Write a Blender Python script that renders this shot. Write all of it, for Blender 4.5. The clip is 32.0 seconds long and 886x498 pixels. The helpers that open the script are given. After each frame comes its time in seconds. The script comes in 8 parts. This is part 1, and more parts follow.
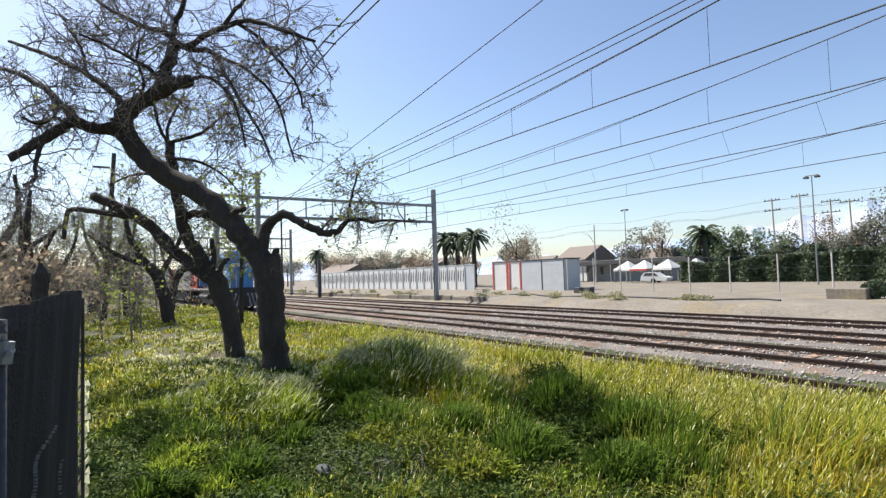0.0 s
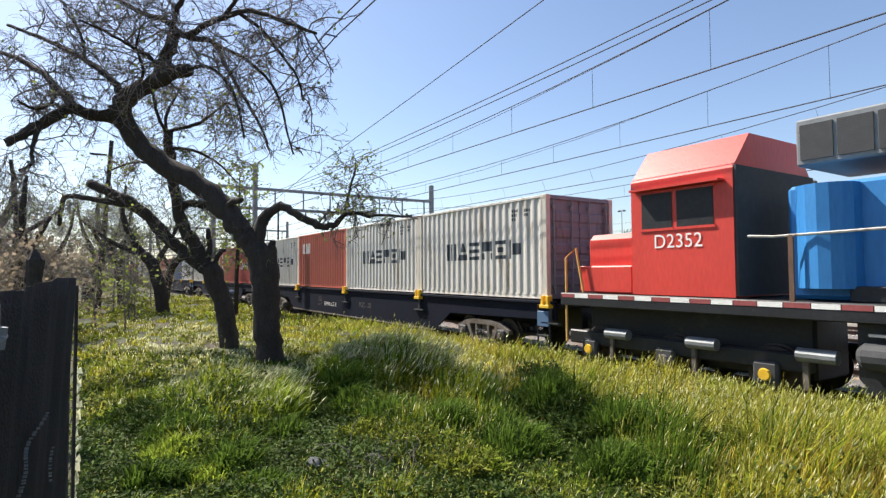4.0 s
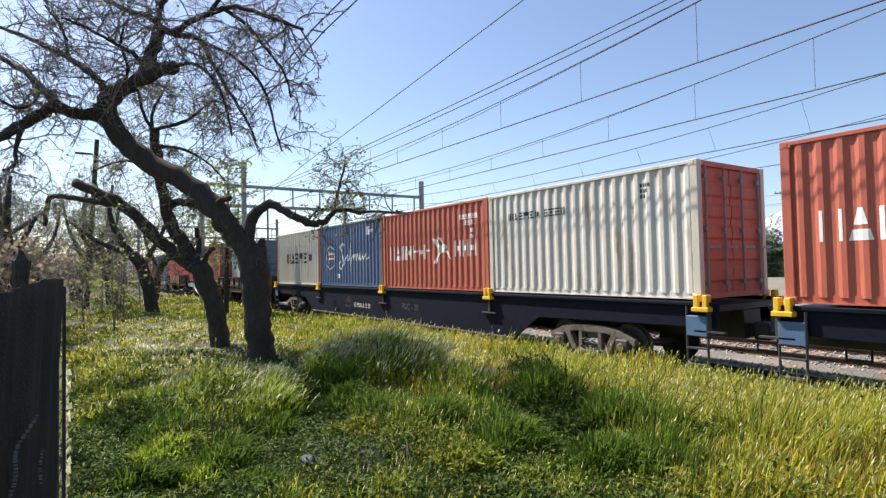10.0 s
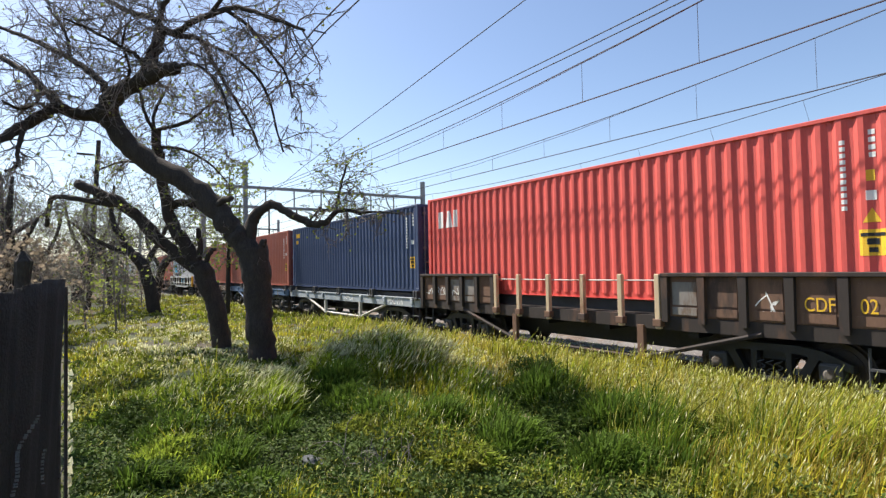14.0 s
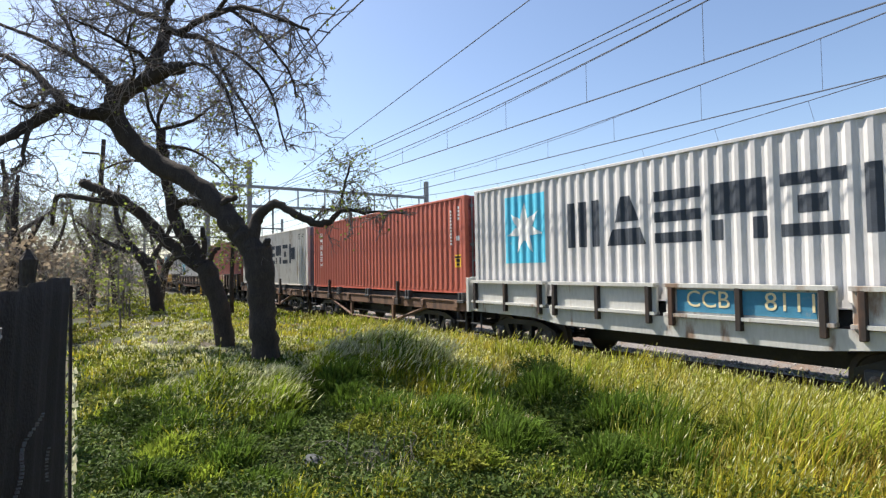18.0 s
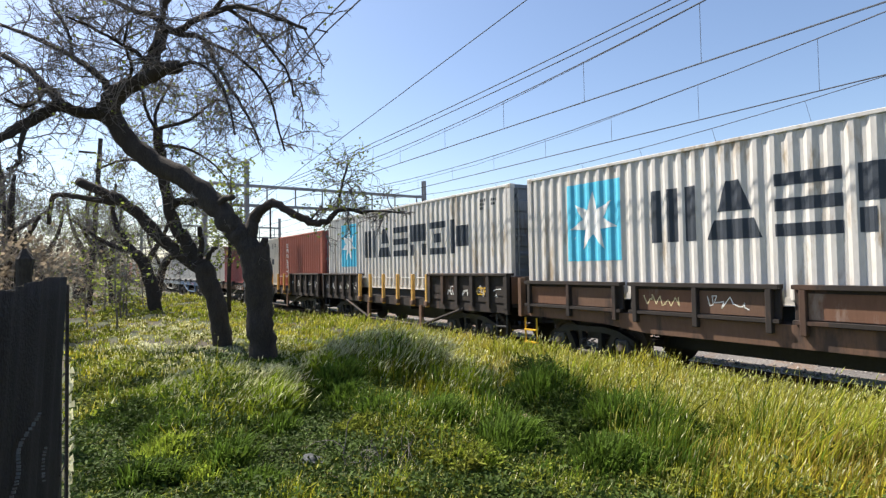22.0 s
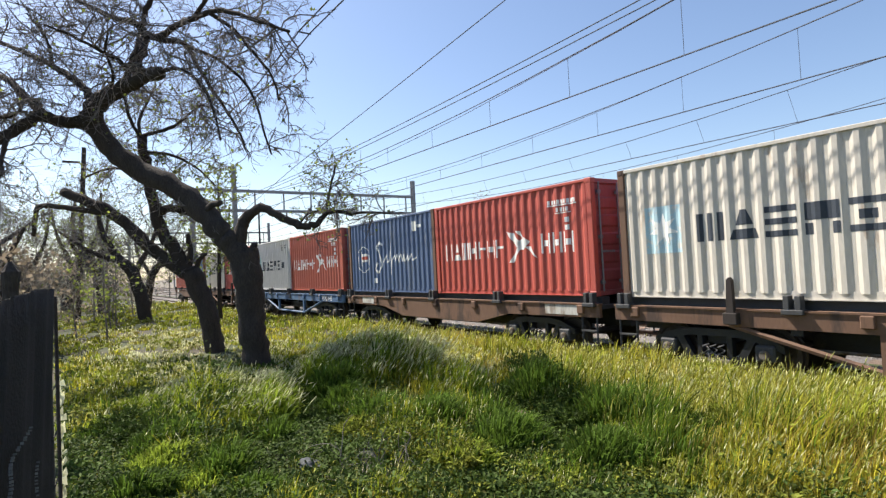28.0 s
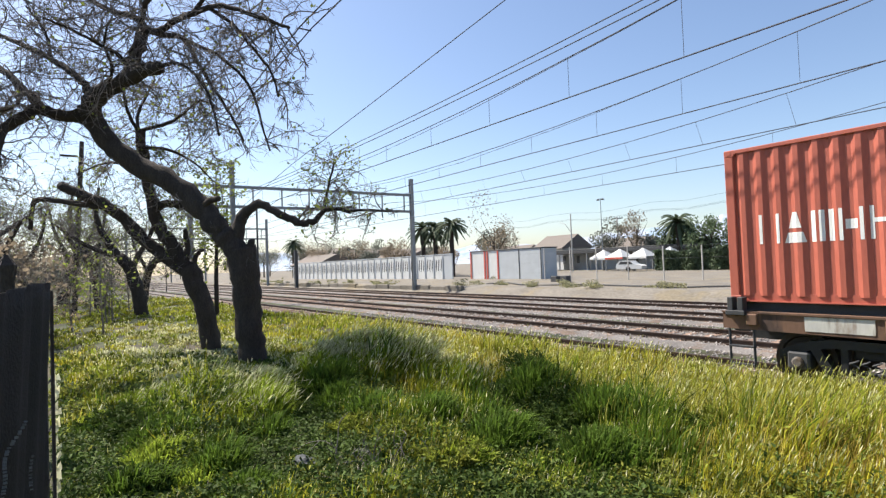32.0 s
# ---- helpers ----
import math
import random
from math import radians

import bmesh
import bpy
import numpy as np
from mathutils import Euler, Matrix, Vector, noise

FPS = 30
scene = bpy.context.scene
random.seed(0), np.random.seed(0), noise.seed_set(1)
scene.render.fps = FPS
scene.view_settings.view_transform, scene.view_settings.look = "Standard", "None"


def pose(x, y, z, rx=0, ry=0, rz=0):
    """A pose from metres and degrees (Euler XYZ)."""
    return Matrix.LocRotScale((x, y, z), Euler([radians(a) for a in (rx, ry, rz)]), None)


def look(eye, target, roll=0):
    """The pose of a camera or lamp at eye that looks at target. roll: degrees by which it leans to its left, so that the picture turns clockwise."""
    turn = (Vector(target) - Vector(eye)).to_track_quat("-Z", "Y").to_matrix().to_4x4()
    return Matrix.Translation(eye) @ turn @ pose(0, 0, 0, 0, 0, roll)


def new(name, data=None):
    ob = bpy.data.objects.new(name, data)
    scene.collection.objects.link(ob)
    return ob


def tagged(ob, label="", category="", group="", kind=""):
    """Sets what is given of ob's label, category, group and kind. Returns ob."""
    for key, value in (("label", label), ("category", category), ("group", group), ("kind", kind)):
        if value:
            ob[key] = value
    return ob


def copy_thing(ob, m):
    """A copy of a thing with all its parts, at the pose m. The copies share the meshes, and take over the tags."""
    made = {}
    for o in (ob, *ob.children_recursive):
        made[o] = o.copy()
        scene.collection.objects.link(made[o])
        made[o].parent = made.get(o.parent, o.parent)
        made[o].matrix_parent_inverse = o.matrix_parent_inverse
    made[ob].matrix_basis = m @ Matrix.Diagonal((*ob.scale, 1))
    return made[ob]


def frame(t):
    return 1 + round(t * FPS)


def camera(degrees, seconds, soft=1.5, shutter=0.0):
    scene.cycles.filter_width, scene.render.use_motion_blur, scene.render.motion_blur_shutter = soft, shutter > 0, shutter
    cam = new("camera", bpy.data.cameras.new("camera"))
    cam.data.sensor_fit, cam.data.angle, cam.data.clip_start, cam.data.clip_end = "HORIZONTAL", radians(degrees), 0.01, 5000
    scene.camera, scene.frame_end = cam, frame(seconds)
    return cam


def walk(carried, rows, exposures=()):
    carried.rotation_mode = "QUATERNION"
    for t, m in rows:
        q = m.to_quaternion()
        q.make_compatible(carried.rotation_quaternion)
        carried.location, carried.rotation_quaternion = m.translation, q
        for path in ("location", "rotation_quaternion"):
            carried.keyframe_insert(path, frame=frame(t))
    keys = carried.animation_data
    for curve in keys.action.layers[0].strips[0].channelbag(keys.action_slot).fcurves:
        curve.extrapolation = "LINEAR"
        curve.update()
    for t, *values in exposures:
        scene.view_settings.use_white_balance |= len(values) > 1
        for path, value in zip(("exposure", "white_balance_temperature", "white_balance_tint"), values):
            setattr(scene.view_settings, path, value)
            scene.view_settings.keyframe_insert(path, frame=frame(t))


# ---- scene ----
cam = camera(77.1, 32.0, soft=1.35)
EYE_Z = 2.195


def aim(yaw, pitch, roll):
    return pose(0, 0, EYE_Z, 90 + pitch, 0, yaw) @ pose(0, 0, 0, 0, 0, roll)


PATH = [(t, aim(y, p, r)) for t, y, p, r in (
    (0, 57.05, 2.74, -1.81), (0.5, 57.06, 2.70, -1.66), (1, 57.00, 2.60, -1.37), (1.5, 56.95, 2.59, -1.16),
    (2, 56.91, 2.53, -0.98), (2.5, 56.85, 2.50, -0.81), (3, 56.85, 2.47, -0.42), (3.5, 56.87, 2.43, -0.24),
    (5.5, 55.91, 1.85, -1.35), (6, 55.93, 1.79, -1.31), (6.5, 55.96, 1.76, -1.33), (7, 55.95, 1.76, -1.18),
    (7.5, 55.94, 1.77, -1.12), (8, 55.86, 1.79, -1.02), (8.5, 55.80, 1.83, -1.02), (9, 55.80, 1.87, -1.12),
    (9.5, 55.78, 1.87, -1.21), (10, 55.76, 1.88, -1.19), (10.5, 55.74, 1.91, -1.22), (11, 55.77, 1.93, -1.34),
    (11.5, 55.78, 1.94, -1.42), (12, 55.79, 1.94, -1.42), (12.5, 55.76, 1.92, -1.39), (13, 55.79, 1.93, -1.39),
    (13.5, 55.83, 1.93, -1.37), (14, 55.89, 1.93, -1.20), (14.5, 55.94, 1.93, -1.13), (16.5, 56.16, 1.94, -1.27),
    (17, 56.19, 1.97, -1.17), (17.5, 56.21, 1.97, -1.08), (18, 56.24, 1.93, -0.98), (18.5, 56.26, 1.94, -0.95),
    (19, 56.23, 1.95, -0.90), (19.5, 56.23, 1.96, -0.91), (20, 56.19, 1.96, -0.93), (20.5, 56.21, 1.98, -1.03),
    (21, 56.13, 1.92, -1.01), (21.5, 56.06, 1.89, -0.99), (22, 56.00, 1.87, -0.97), (22.5, 55.90, 1.84, -1.12),
    (23, 55.58, 1.53, -1.71), (23.5, 55.00, 1.65, -2.28), (24, 55.04, 1.73, -2.58), (24.5, 55.08, 1.72, -2.63),
    (25, 55.12, 1.69, -2.64), (25.5, 55.15, 1.70, -2.69), (27.5, 55.02, 1.78, -2.92), (28, 55.04, 1.74, -2.84),
    (28.5, 55.00, 1.67, -2.72), (29, 54.98, 1.66, -2.64), (29.5, 54.94, 1.60, -2.52), (30, 54.90, 1.58, -2.37),
    (30.5, 54.88, 1.56, -2.24), (31, 54.88, 1.56, -2.17), (31.5, 54.88, 1.60, -2.13), (32, 54.81, 1.59, -2.15),
)]
walk(cam, PATH, exposures=((0, 0.94, 6500, 13), (32, 0.94, 6500, 13)))

# ---- light ----
SUN_EL, SUN_AZ = radians(50), radians(21.5)      # height; turn from -x towards -y
world = bpy.data.worlds.new("world")
scene.world = world
world.use_nodes = True
wn = world.node_tree.nodes
sky = wn.new("ShaderNodeTexSky")
sky.sky_type = "NISHITA"
sky.sun_disc = False
sky.sun_elevation = SUN_EL
sky.sun_rotation = radians(270) - SUN_AZ
sky.air_density, sky.dust_density, sky.ozone_density = 1.0, 0.9, 2.2
world.node_tree.links.new(sky.outputs[0], wn["Background"].inputs[0])
wn["Background"].inputs[1].default_value = 0.095
sun_dir = Vector((-math.cos(SUN_EL) * math.cos(SUN_AZ), -math.cos(SUN_EL) * math.sin(SUN_AZ), math.sin(SUN_EL)))
sun = new("sun", bpy.data.lights.new("sun", "SUN"))
sun.data.energy, sun.data.angle, sun.data.color = 5.0, radians(0.53), (1.0, 0.94, 0.82)
sun.matrix_basis = look(tuple(sun_dir * 60), (0, 0, 0))


# ---- materials ----
def mat(name, color, rough=0.7, metal=0.0, var=0.25, scale=6.0, fine=60.0, bump=0.2, stretch=(1, 1, 1), other=None, patch=0.5,
        translucent=0.0, spec=0.4, island=0.0, obrandom=0.0):
    """Two scales of noise over a base colour; other: a second colour that comes in patches (stains, rust)."""
    m = bpy.data.materials.new(name)
    m.use_nodes = True
    n, l = m.node_tree.nodes, m.node_tree.links
    b = n["Principled BSDF"]
    b.inputs["Roughness"].default_value, b.inputs["Metallic"].default_value = rough, metal
    b.inputs["Specular IOR Level"].default_value = spec
    co = n.new("ShaderNodeTexCoord")
    mp = n.new("ShaderNodeMapping")
    mp.inputs["Scale"].default_value = stretch
    l.new(co.outputs["Object"], mp.inputs[0])
    n1, n2 = n.new("ShaderNodeTexNoise"), n.new("ShaderNodeTexNoise")
    n1.inputs["Scale"].default_value, n2.inputs["Scale"].default_value = scale, fine
    n1.inputs["Detail"].default_value = 5
    for q in (n1, n2):
        l.new(mp.outputs[0], q.inputs["Vector"])
    mean = n.new("ShaderNodeMath")
    mean.operation = "ADD"
    l.new(n1.outputs[0], mean.inputs[0])
    l.new(n2.outputs[0], mean.inputs[1])
    rng = n.new("ShaderNodeMapRange")
    rng.inputs["From Min"].default_value, rng.inputs["From Max"].default_value = 0.6, 1.4
    rng.inputs["To Min"].default_value, rng.inputs["To Max"].default_value = 1 - var, 1 + var
    l.new(mean.outputs[0], rng.inputs[0])
    val = rng.outputs[0]
    for amount, node, socket in ((island, "ShaderNodeNewGeometry", "Random Per Island"), (obrandom, "ShaderNodeObjectInfo", "Random")):
        if amount:
            g = n.new(node)
            r2 = n.new("ShaderNodeMapRange")
            r2.inputs["To Min"].default_value, r2.inputs["To Max"].default_value = 1 - amount, 1 + amount
            l.new(g.outputs[socket], r2.inputs[0])
            mu = n.new("ShaderNodeMath")
            mu.operation = "MULTIPLY"
            l.new(val, mu.inputs[0])
            l.new(r2.outputs[0], mu.inputs[1])
            val = mu.outputs[0]
    base = n.new("ShaderNodeRGB")
    base.outputs[0].default_value = (*color, 1)
    col = base.outputs[0]
    if other:
        ramp = n.new("ShaderNodeValToRGB")
        ramp.color_ramp.elements[0].position, ramp.color_ramp.elements[1].position = patch, patch + 0.09
        n3 = n.new("ShaderNodeTexNoise")
        n3.inputs["Scale"].default_value, n3.inputs["Detail"].default_value = scale * 0.7, 8
        n3.inputs["Roughness"].default_value = 0.65
        l.new(mp.outputs[0], n3.inputs["Vector"])
        l.new(n3.outputs[0], ramp.inputs[0])
        mx = n.new("ShaderNodeMix")
        mx.data_type = "RGBA"
        l.new(ramp.outputs[0], mx.inputs["Factor"])
        l.new(col, mx.inputs[6])
        mx.inputs[7].default_value = (*other, 1)
        col = mx.outputs[2]
    mul = n.new("ShaderNodeVectorMath")
    mul.operation = "SCALE"
    l.new(col, mul.inputs[0])
    l.new(val, mul.inputs["Scale"])
    l.new(mul.outputs[0], b.inputs["Base Color"])
    if bump:
        bp = n.new("ShaderNodeBump")
        bp.inputs["Strength"].default_value, bp.inputs["Distance"].default_value = bump, 0.02
        l.new(mean.outputs[0], bp.inputs["Height"])
        l.new(bp.outputs[0], b.inputs["Normal"])
    if translucent:
        tr = n.new("ShaderNodeBsdfTranslucent")
        l.new(mul.outputs[0], tr.inputs[0])
        mix = n.new("ShaderNodeMixShader")
        mix.inputs[0].default_value = translucent
        l.new(b.outputs[0], mix.inputs[1])
        l.new(tr.outputs[0], mix.inputs[2])
        l.new(mix.outputs[0], n["Material Output"].inputs[0])
    return m


RUST = (0.13, 0.055, 0.03)
M = {
    "soil": mat("soil", (0.055, 0.045, 0.028), 0.95, var=0.4, scale=0.8, fine=9, bump=0.8, other=(0.05, 0.06, 0.02), patch=0.42),
    "ballast": mat("ballast", (0.16, 0.148, 0.138), 0.95, var=0.5, scale=1.2, fine=22, bump=1.0, other=(0.16, 0.115, 0.085), patch=0.52),
    "stone": mat("stone", (0.29, 0.27, 0.255), 0.9, var=0.2, scale=2, fine=30, island=0.5),
    "bank": mat("bank", (0.175, 0.158, 0.132), 0.95, var=0.35, scale=0.5, fine=6, bump=0.9, other=(0.19, 0.16, 0.11), patch=0.5),
    "rail": mat("rail_steel", (0.075, 0.054, 0.043), 0.55, 0.5, var=0.3, scale=5, fine=70),
    "sleeper": mat("sleeper_wood", (0.24, 0.16, 0.115), 0.9, var=0.35, scale=4, fine=40, obrandom=0.35),
    "wire": mat("wire", (0.09, 0.10, 0.12), 0.85, 0.0, bump=0, spec=0.1),
    "galv": mat("galvanised", (0.22, 0.235, 0.245), 0.55, 0.4, var=0.2, other=(0.2, 0.16, 0.13), patch=0.62),
    "bark": mat("bark", (0.046, 0.037, 0.031), 0.95, var=0.45, scale=7, fine=45, bump=1.0, stretch=(1, 1, 0.35)),
    "twig": mat("twig", (0.16, 0.14, 0.13), 0.95, var=0.3, scale=4, fine=30, bump=0.2),
    "leaf": mat("young_leaf", (0.22, 0.27, 0.055), 0.7, var=0.2, translucent=0.5, island=0.4, bump=0),
    # far foliage: green lightened and greyed, with distance haze put into the colour
    "leaf_hazed": mat("hazed_grey_green_leaf", (0.17, 0.18, 0.145), 0.75, var=0.3, translucent=0.35, island=0.5, bump=0),
    # dark green of its own, lowered further to stand for shade
    "lush": mat("lush_grass_blade", (0.08, 0.135, 0.018), 0.75, var=0.3, scale=0.9, fine=4, translucent=0.4, island=0.6, bump=0, spec=0.1),
    "clump": mat("clump_grass_blade", (0.23, 0.30, 0.035), 0.75, var=0.3, scale=0.9, fine=4, translucent=0.45, island=0.6, bump=0, spec=0.1),
    "spike": mat("barley_spike", (0.42, 0.43, 0.17), 0.85, spec=0.05, var=0.2, scale=0.5, fine=3, translucent=0.4, island=0.4, bump=0),
    "young": mat("young_grass_blade", (0.10, 0.165, 0.018), 0.7, var=0.3, scale=0.9, fine=4, translucent=0.45, island=0.6, bump=0, spec=0.1),
    "pale_grass": mat("pale_feathery_grass", (0.64, 0.64, 0.41), 0.7, var=0.2, scale=0.8, fine=4, translucent=0.45, island=0.4, bump=0, spec=0.25),
    "litter": mat("grey_plastic", (0.10, 0.105, 0.105), 0.85, spec=0.1, var=0.4, scale=8, fine=40),
    "clod": mat("earth_clod", (0.24, 0.165, 0.115), 0.95, var=0.35, scale=9, fine=60, bump=0.9),
    "dry_weed": mat("dry_weed", (0.30, 0.29, 0.16), 0.8, var=0.3, translucent=0.3, island=0.5, bump=0),
    "twig_pale": mat("pale_brown_twig", (0.30, 0.245, 0.19), 0.95, var=0.3, scale=4, fine=30, bump=0.2),
    # fresh green, lifted to carry the haze of distance
    "leaf_green": mat("hazed_fresh_green_leaf", (0.125, 0.17, 0.085), 0.7, var=0.3, translucent=0.35, island=0.5, bump=0),
    "leaf_dry": mat("brown_leaf", (0.24, 0.195, 0.14), 0.8, var=0.25, translucent=0.45, island=0.5, bump=0),
    # hedge green, raised a little so its colour holds haze
    "hedge": mat("hazed_hedge_leaf", (0.075, 0.105, 0.055), 0.75, var=0.35, translucent=0.2, island=0.5, bump=0),
    "grass": mat("grass_blade", (0.235, 0.285, 0.024), 0.7, var=0.3, scale=0.9, fine=4, translucent=0.35, island=0.65, bump=0, spec=0.1, other=(0.42, 0.38, 0.04), patch=0.5),
    "grass_dry": mat("dry_grass_blade", (0.37, 0.355, 0.07), 0.7, var=0.25, scale=0.8, fine=4, translucent=0.5, island=0.6, bump=0, spec=0.05, other=(0.46, 0.35, 0.08), patch=0.55),
    "seed": mat("seed_head", (0.78, 0.76, 0.50), 0.8, spec=0.2, var=0.2, scale=0.5, fine=3, translucent=0.45, island=0.3, bump=0),
    "weed": mat("weed_leaf", (0.185, 0.215, 0.031), 0.7, var=0.35, scale=1.2, fine=5, translucent=0.35, spec=0.15, island=0.7, bump=0, other=(0.22, 0.22, 0.04), patch=0.5),
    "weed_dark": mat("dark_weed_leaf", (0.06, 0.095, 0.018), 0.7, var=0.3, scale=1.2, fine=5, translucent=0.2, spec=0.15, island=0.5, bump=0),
    "screen": mat("fence_screen", (0.042, 0.04, 0.04), 0.85, var=0.4, scale=3, fine=120, bump=0.3),
    "white_wall": mat("white_panel", (0.58, 0.59, 0.58), 0.7, var=0.1, scale=1, other=(0.5, 0.5, 0.48), patch=0.62),
    "grey_wall": mat("grey_panel", (0.42, 0.45, 0.47), 0.7, var=0.12, scale=1),
    "dark": mat("dark_paint", (0.05, 0.052, 0.055), 0.7),
    "black": mat("black_paint", (0.016, 0.017, 0.02), 0.5, var=0.4, scale=1.2, fine=15, other=(0.05, 0.042, 0.036), patch=0.6),
    "well_side": mat("blue_black_wagon_paint", (0.007, 0.009, 0.02), 0.7, var=0.35, scale=0.9, fine=12, bump=0.1, spec=0.12, other=(0.022, 0.02, 0.022), patch=0.64),
    "bogie": mat("dusty_cast_steel", (0.15, 0.132, 0.115), 0.85, 0.1, var=0.35, other=(0.10, 0.075, 0.055), patch=0.5),
    "wheel": mat("wheel_steel", (0.05, 0.04, 0.034), 0.6, 0.3, var=0.3),
    "tile_roof": mat("roof_tiles", (0.18, 0.155, 0.135), 0.9),
    "yellow": mat("yellow_paint", (0.75, 0.45, 0.03), 0.55, var=0.15),
    "amber_rail": mat("orange_yellow_handrail", (0.62, 0.36, 0.10), 0.6, var=0.2),
    "chrome": mat("white_lamp", (0.8, 0.8, 0.78), 0.2, bump=0),
    "pole_wood": mat("pole_concrete", (0.46, 0.44, 0.41), 0.9),
    "white_mark": mat("white_lettering", (0.8, 0.8, 0.77), 0.6, var=0.12, other=(0.45, 0.4, 0.36), patch=0.66),
    "ink": mat("dark_lettering", (0.035, 0.045, 0.06), 0.6, var=0.2, other=(0.3, 0.3, 0.3), patch=0.70),
    "cyan": mat("light_blue_square", (0.09, 0.52, 0.72), 0.55, var=0.12, other=(0.5, 0.62, 0.66), patch=0.62),
    "cyan_faded": mat("faded_blue_square", (0.42, 0.60, 0.66), 0.6, var=0.1, other=(0.6, 0.6, 0.56), patch=0.5),
    "teal": mat("green_blue_square", (0.30, 0.50, 0.50), 0.6, var=0.1, other=(0.5, 0.55, 0.52), patch=0.55),
    # mountain snow with the air's blue haze mixed into both colours
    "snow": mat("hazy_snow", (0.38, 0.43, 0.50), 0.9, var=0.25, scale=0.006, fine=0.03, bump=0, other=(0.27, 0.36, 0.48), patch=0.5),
    "worn_mark": mat("worn_grey_lettering", (0.12, 0.115, 0.105), 0.8, spec=0.1, other=(0.05, 0.05, 0.05), patch=0.6),
    "graffiti_dim": mat("faded_graffiti", (0.12, 0.085, 0.085), 0.7),
    "panel_blue": mat("worn_blue_panel", (0.045, 0.21, 0.33), 0.7, var=0.25, scale=3, other=(0.2, 0.25, 0.27), patch=0.6),
    "cream_mark": mat("cream_lettering", (0.72, 0.62, 0.36), 0.6, var=0.15),
    "teal_spray": mat("turquoise_spray_paint", (0.05, 0.55, 0.52), 0.6),
    "pink_spray": mat("pink_spray_paint", (0.75, 0.3, 0.42), 0.6),
}


def paint(name, color, dirt=(0.25, 0.2, 0.15), patch=0.6, rough=0.55):
    return mat(name, color, rough, 0.0, var=0.14, scale=1.6, fine=14, bump=0.12, stretch=(1.6, 1.6, 0.4), other=dirt, patch=patch)


PAINT = {
    "white": paint("off_white_container_paint", (0.59, 0.565, 0.525), (0.36, 0.29, 0.21), 0.54),
    "cream": paint("cream_container_paint", (0.57, 0.53, 0.46), (0.33, 0.22, 0.14), 0.57),
    "grey": paint("light_grey_container_paint", (0.55, 0.54, 0.53), (0.40, 0.38, 0.36), 0.64),
    "red": paint("red_container_paint", (0.47, 0.095, 0.07), (0.36, 0.16, 0.11), 0.60),
    "orange": paint("orange_red_container_paint", (0.44, 0.115, 0.075), (0.40, 0.2, 0.12), 0.62),
    "brown": paint("red_brown_container_paint", (0.37, 0.112, 0.074), (0.25, 0.11, 0.07), 0.6),
    "coral": paint("bright_red_container_paint", (0.636, 0.096, 0.078), (0.42, 0.13, 0.1), 0.66),
    "faded": paint("faded_red_brown_container_paint", (0.324, 0.102, 0.082), (0.24, 0.11, 0.09), 0.6),
    # real maroon paint, also used to put shade into red boxes' ends
    "maroon": paint("maroon_paint_and_end_shade", (0.288, 0.072, 0.072), (0.2, 0.09, 0.08), 0.62),
    "blue": paint("blue_container_paint", (0.088, 0.132, 0.235), (0.19, 0.21, 0.25), 0.55),
    "navy": paint("dark_blue_container_paint", (0.038, 0.062, 0.135), (0.08, 0.11, 0.2), 0.62),
    "sill_brown": paint("rusty_brown_sill", (0.15, 0.085, 0.055), (0.07, 0.045, 0.035), 0.52, 0.8),
    "rust_panel": paint("mottled_rust_panel", (0.17, 0.085, 0.052), (0.30, 0.24, 0.2), 0.56, 0.8),
    "stake_cream": paint("cream_stake_paint", (0.52, 0.40, 0.26), (0.25, 0.14, 0.08), 0.55, 0.7),
    "sill_grey": paint("blue_grey_sill", (0.33, 0.37, 0.40), (0.2, 0.15, 0.12), 0.58, 0.7),
    "sill_blue": paint("blue_sill", (0.075, 0.14, 0.25), (0.14, 0.11, 0.09), 0.55, 0.6),
    "sill_white": paint("pale_sill", (0.52, 0.51, 0.47), (0.22, 0.15, 0.10), 0.52, 0.7),
    "gondola": paint("rusty_dark_brown_steel", (0.034, 0.027, 0.024), (0.085, 0.048, 0.033), 0.55, 0.85),
    # ends of pale boxes: the shade on them is put into this grey
    "slate_shade": paint("shaded_grey_container_end", (0.16, 0.185, 0.22), (0.10, 0.09, 0.08), 0.6),
    "gondola_grey": paint("dusty_grey_steel_panel", (0.22, 0.20, 0.18), (0.13, 0.08, 0.05), 0.52, 0.8),
    "gondola_white": paint("pale_wagon_side", (0.50, 0.50, 0.47), (0.25, 0.17, 0.12), 0.56, 0.7),
    "loco_blue": paint("blue_locomotive_paint", (0.034, 0.205, 0.50), (0.045, 0.19, 0.42), 0.66, 0.45),
    "loco_red": paint("red_locomotive_paint", (0.62, 0.06, 0.045), (0.5, 0.07, 0.05), 0.66, 0.4),
}


# ---- mesh helpers ----
def mesh_of(name, bm, material=None, smooth=False):
    bmesh.ops.recalc_face_normals(bm, faces=bm.faces)
    me = bpy.data.meshes.new(name)
    bm.to_mesh(me)
    bm.free()
    if material:
        me.materials.append(material)
    if smooth:
        me.polygons.foreach_set("use_smooth", [True] * len(me.polygons))
    return me


def link(name, me, parent=None, m=None, label="", material=None):
    ob = new(name, me)
    if parent:
        ob.parent = parent
    if m is not None:
        ob.matrix_basis = m
    if material:
        ob.material_slots[0].link = "OBJECT"
        ob.material_slots[0].material = material
    if label:
        tagged(ob, label)
    return ob


def part(name, bm, material, parent, label="", m=None, smooth=False):
    return link(name, mesh_of(name, bm, material, smooth), parent, m, label)


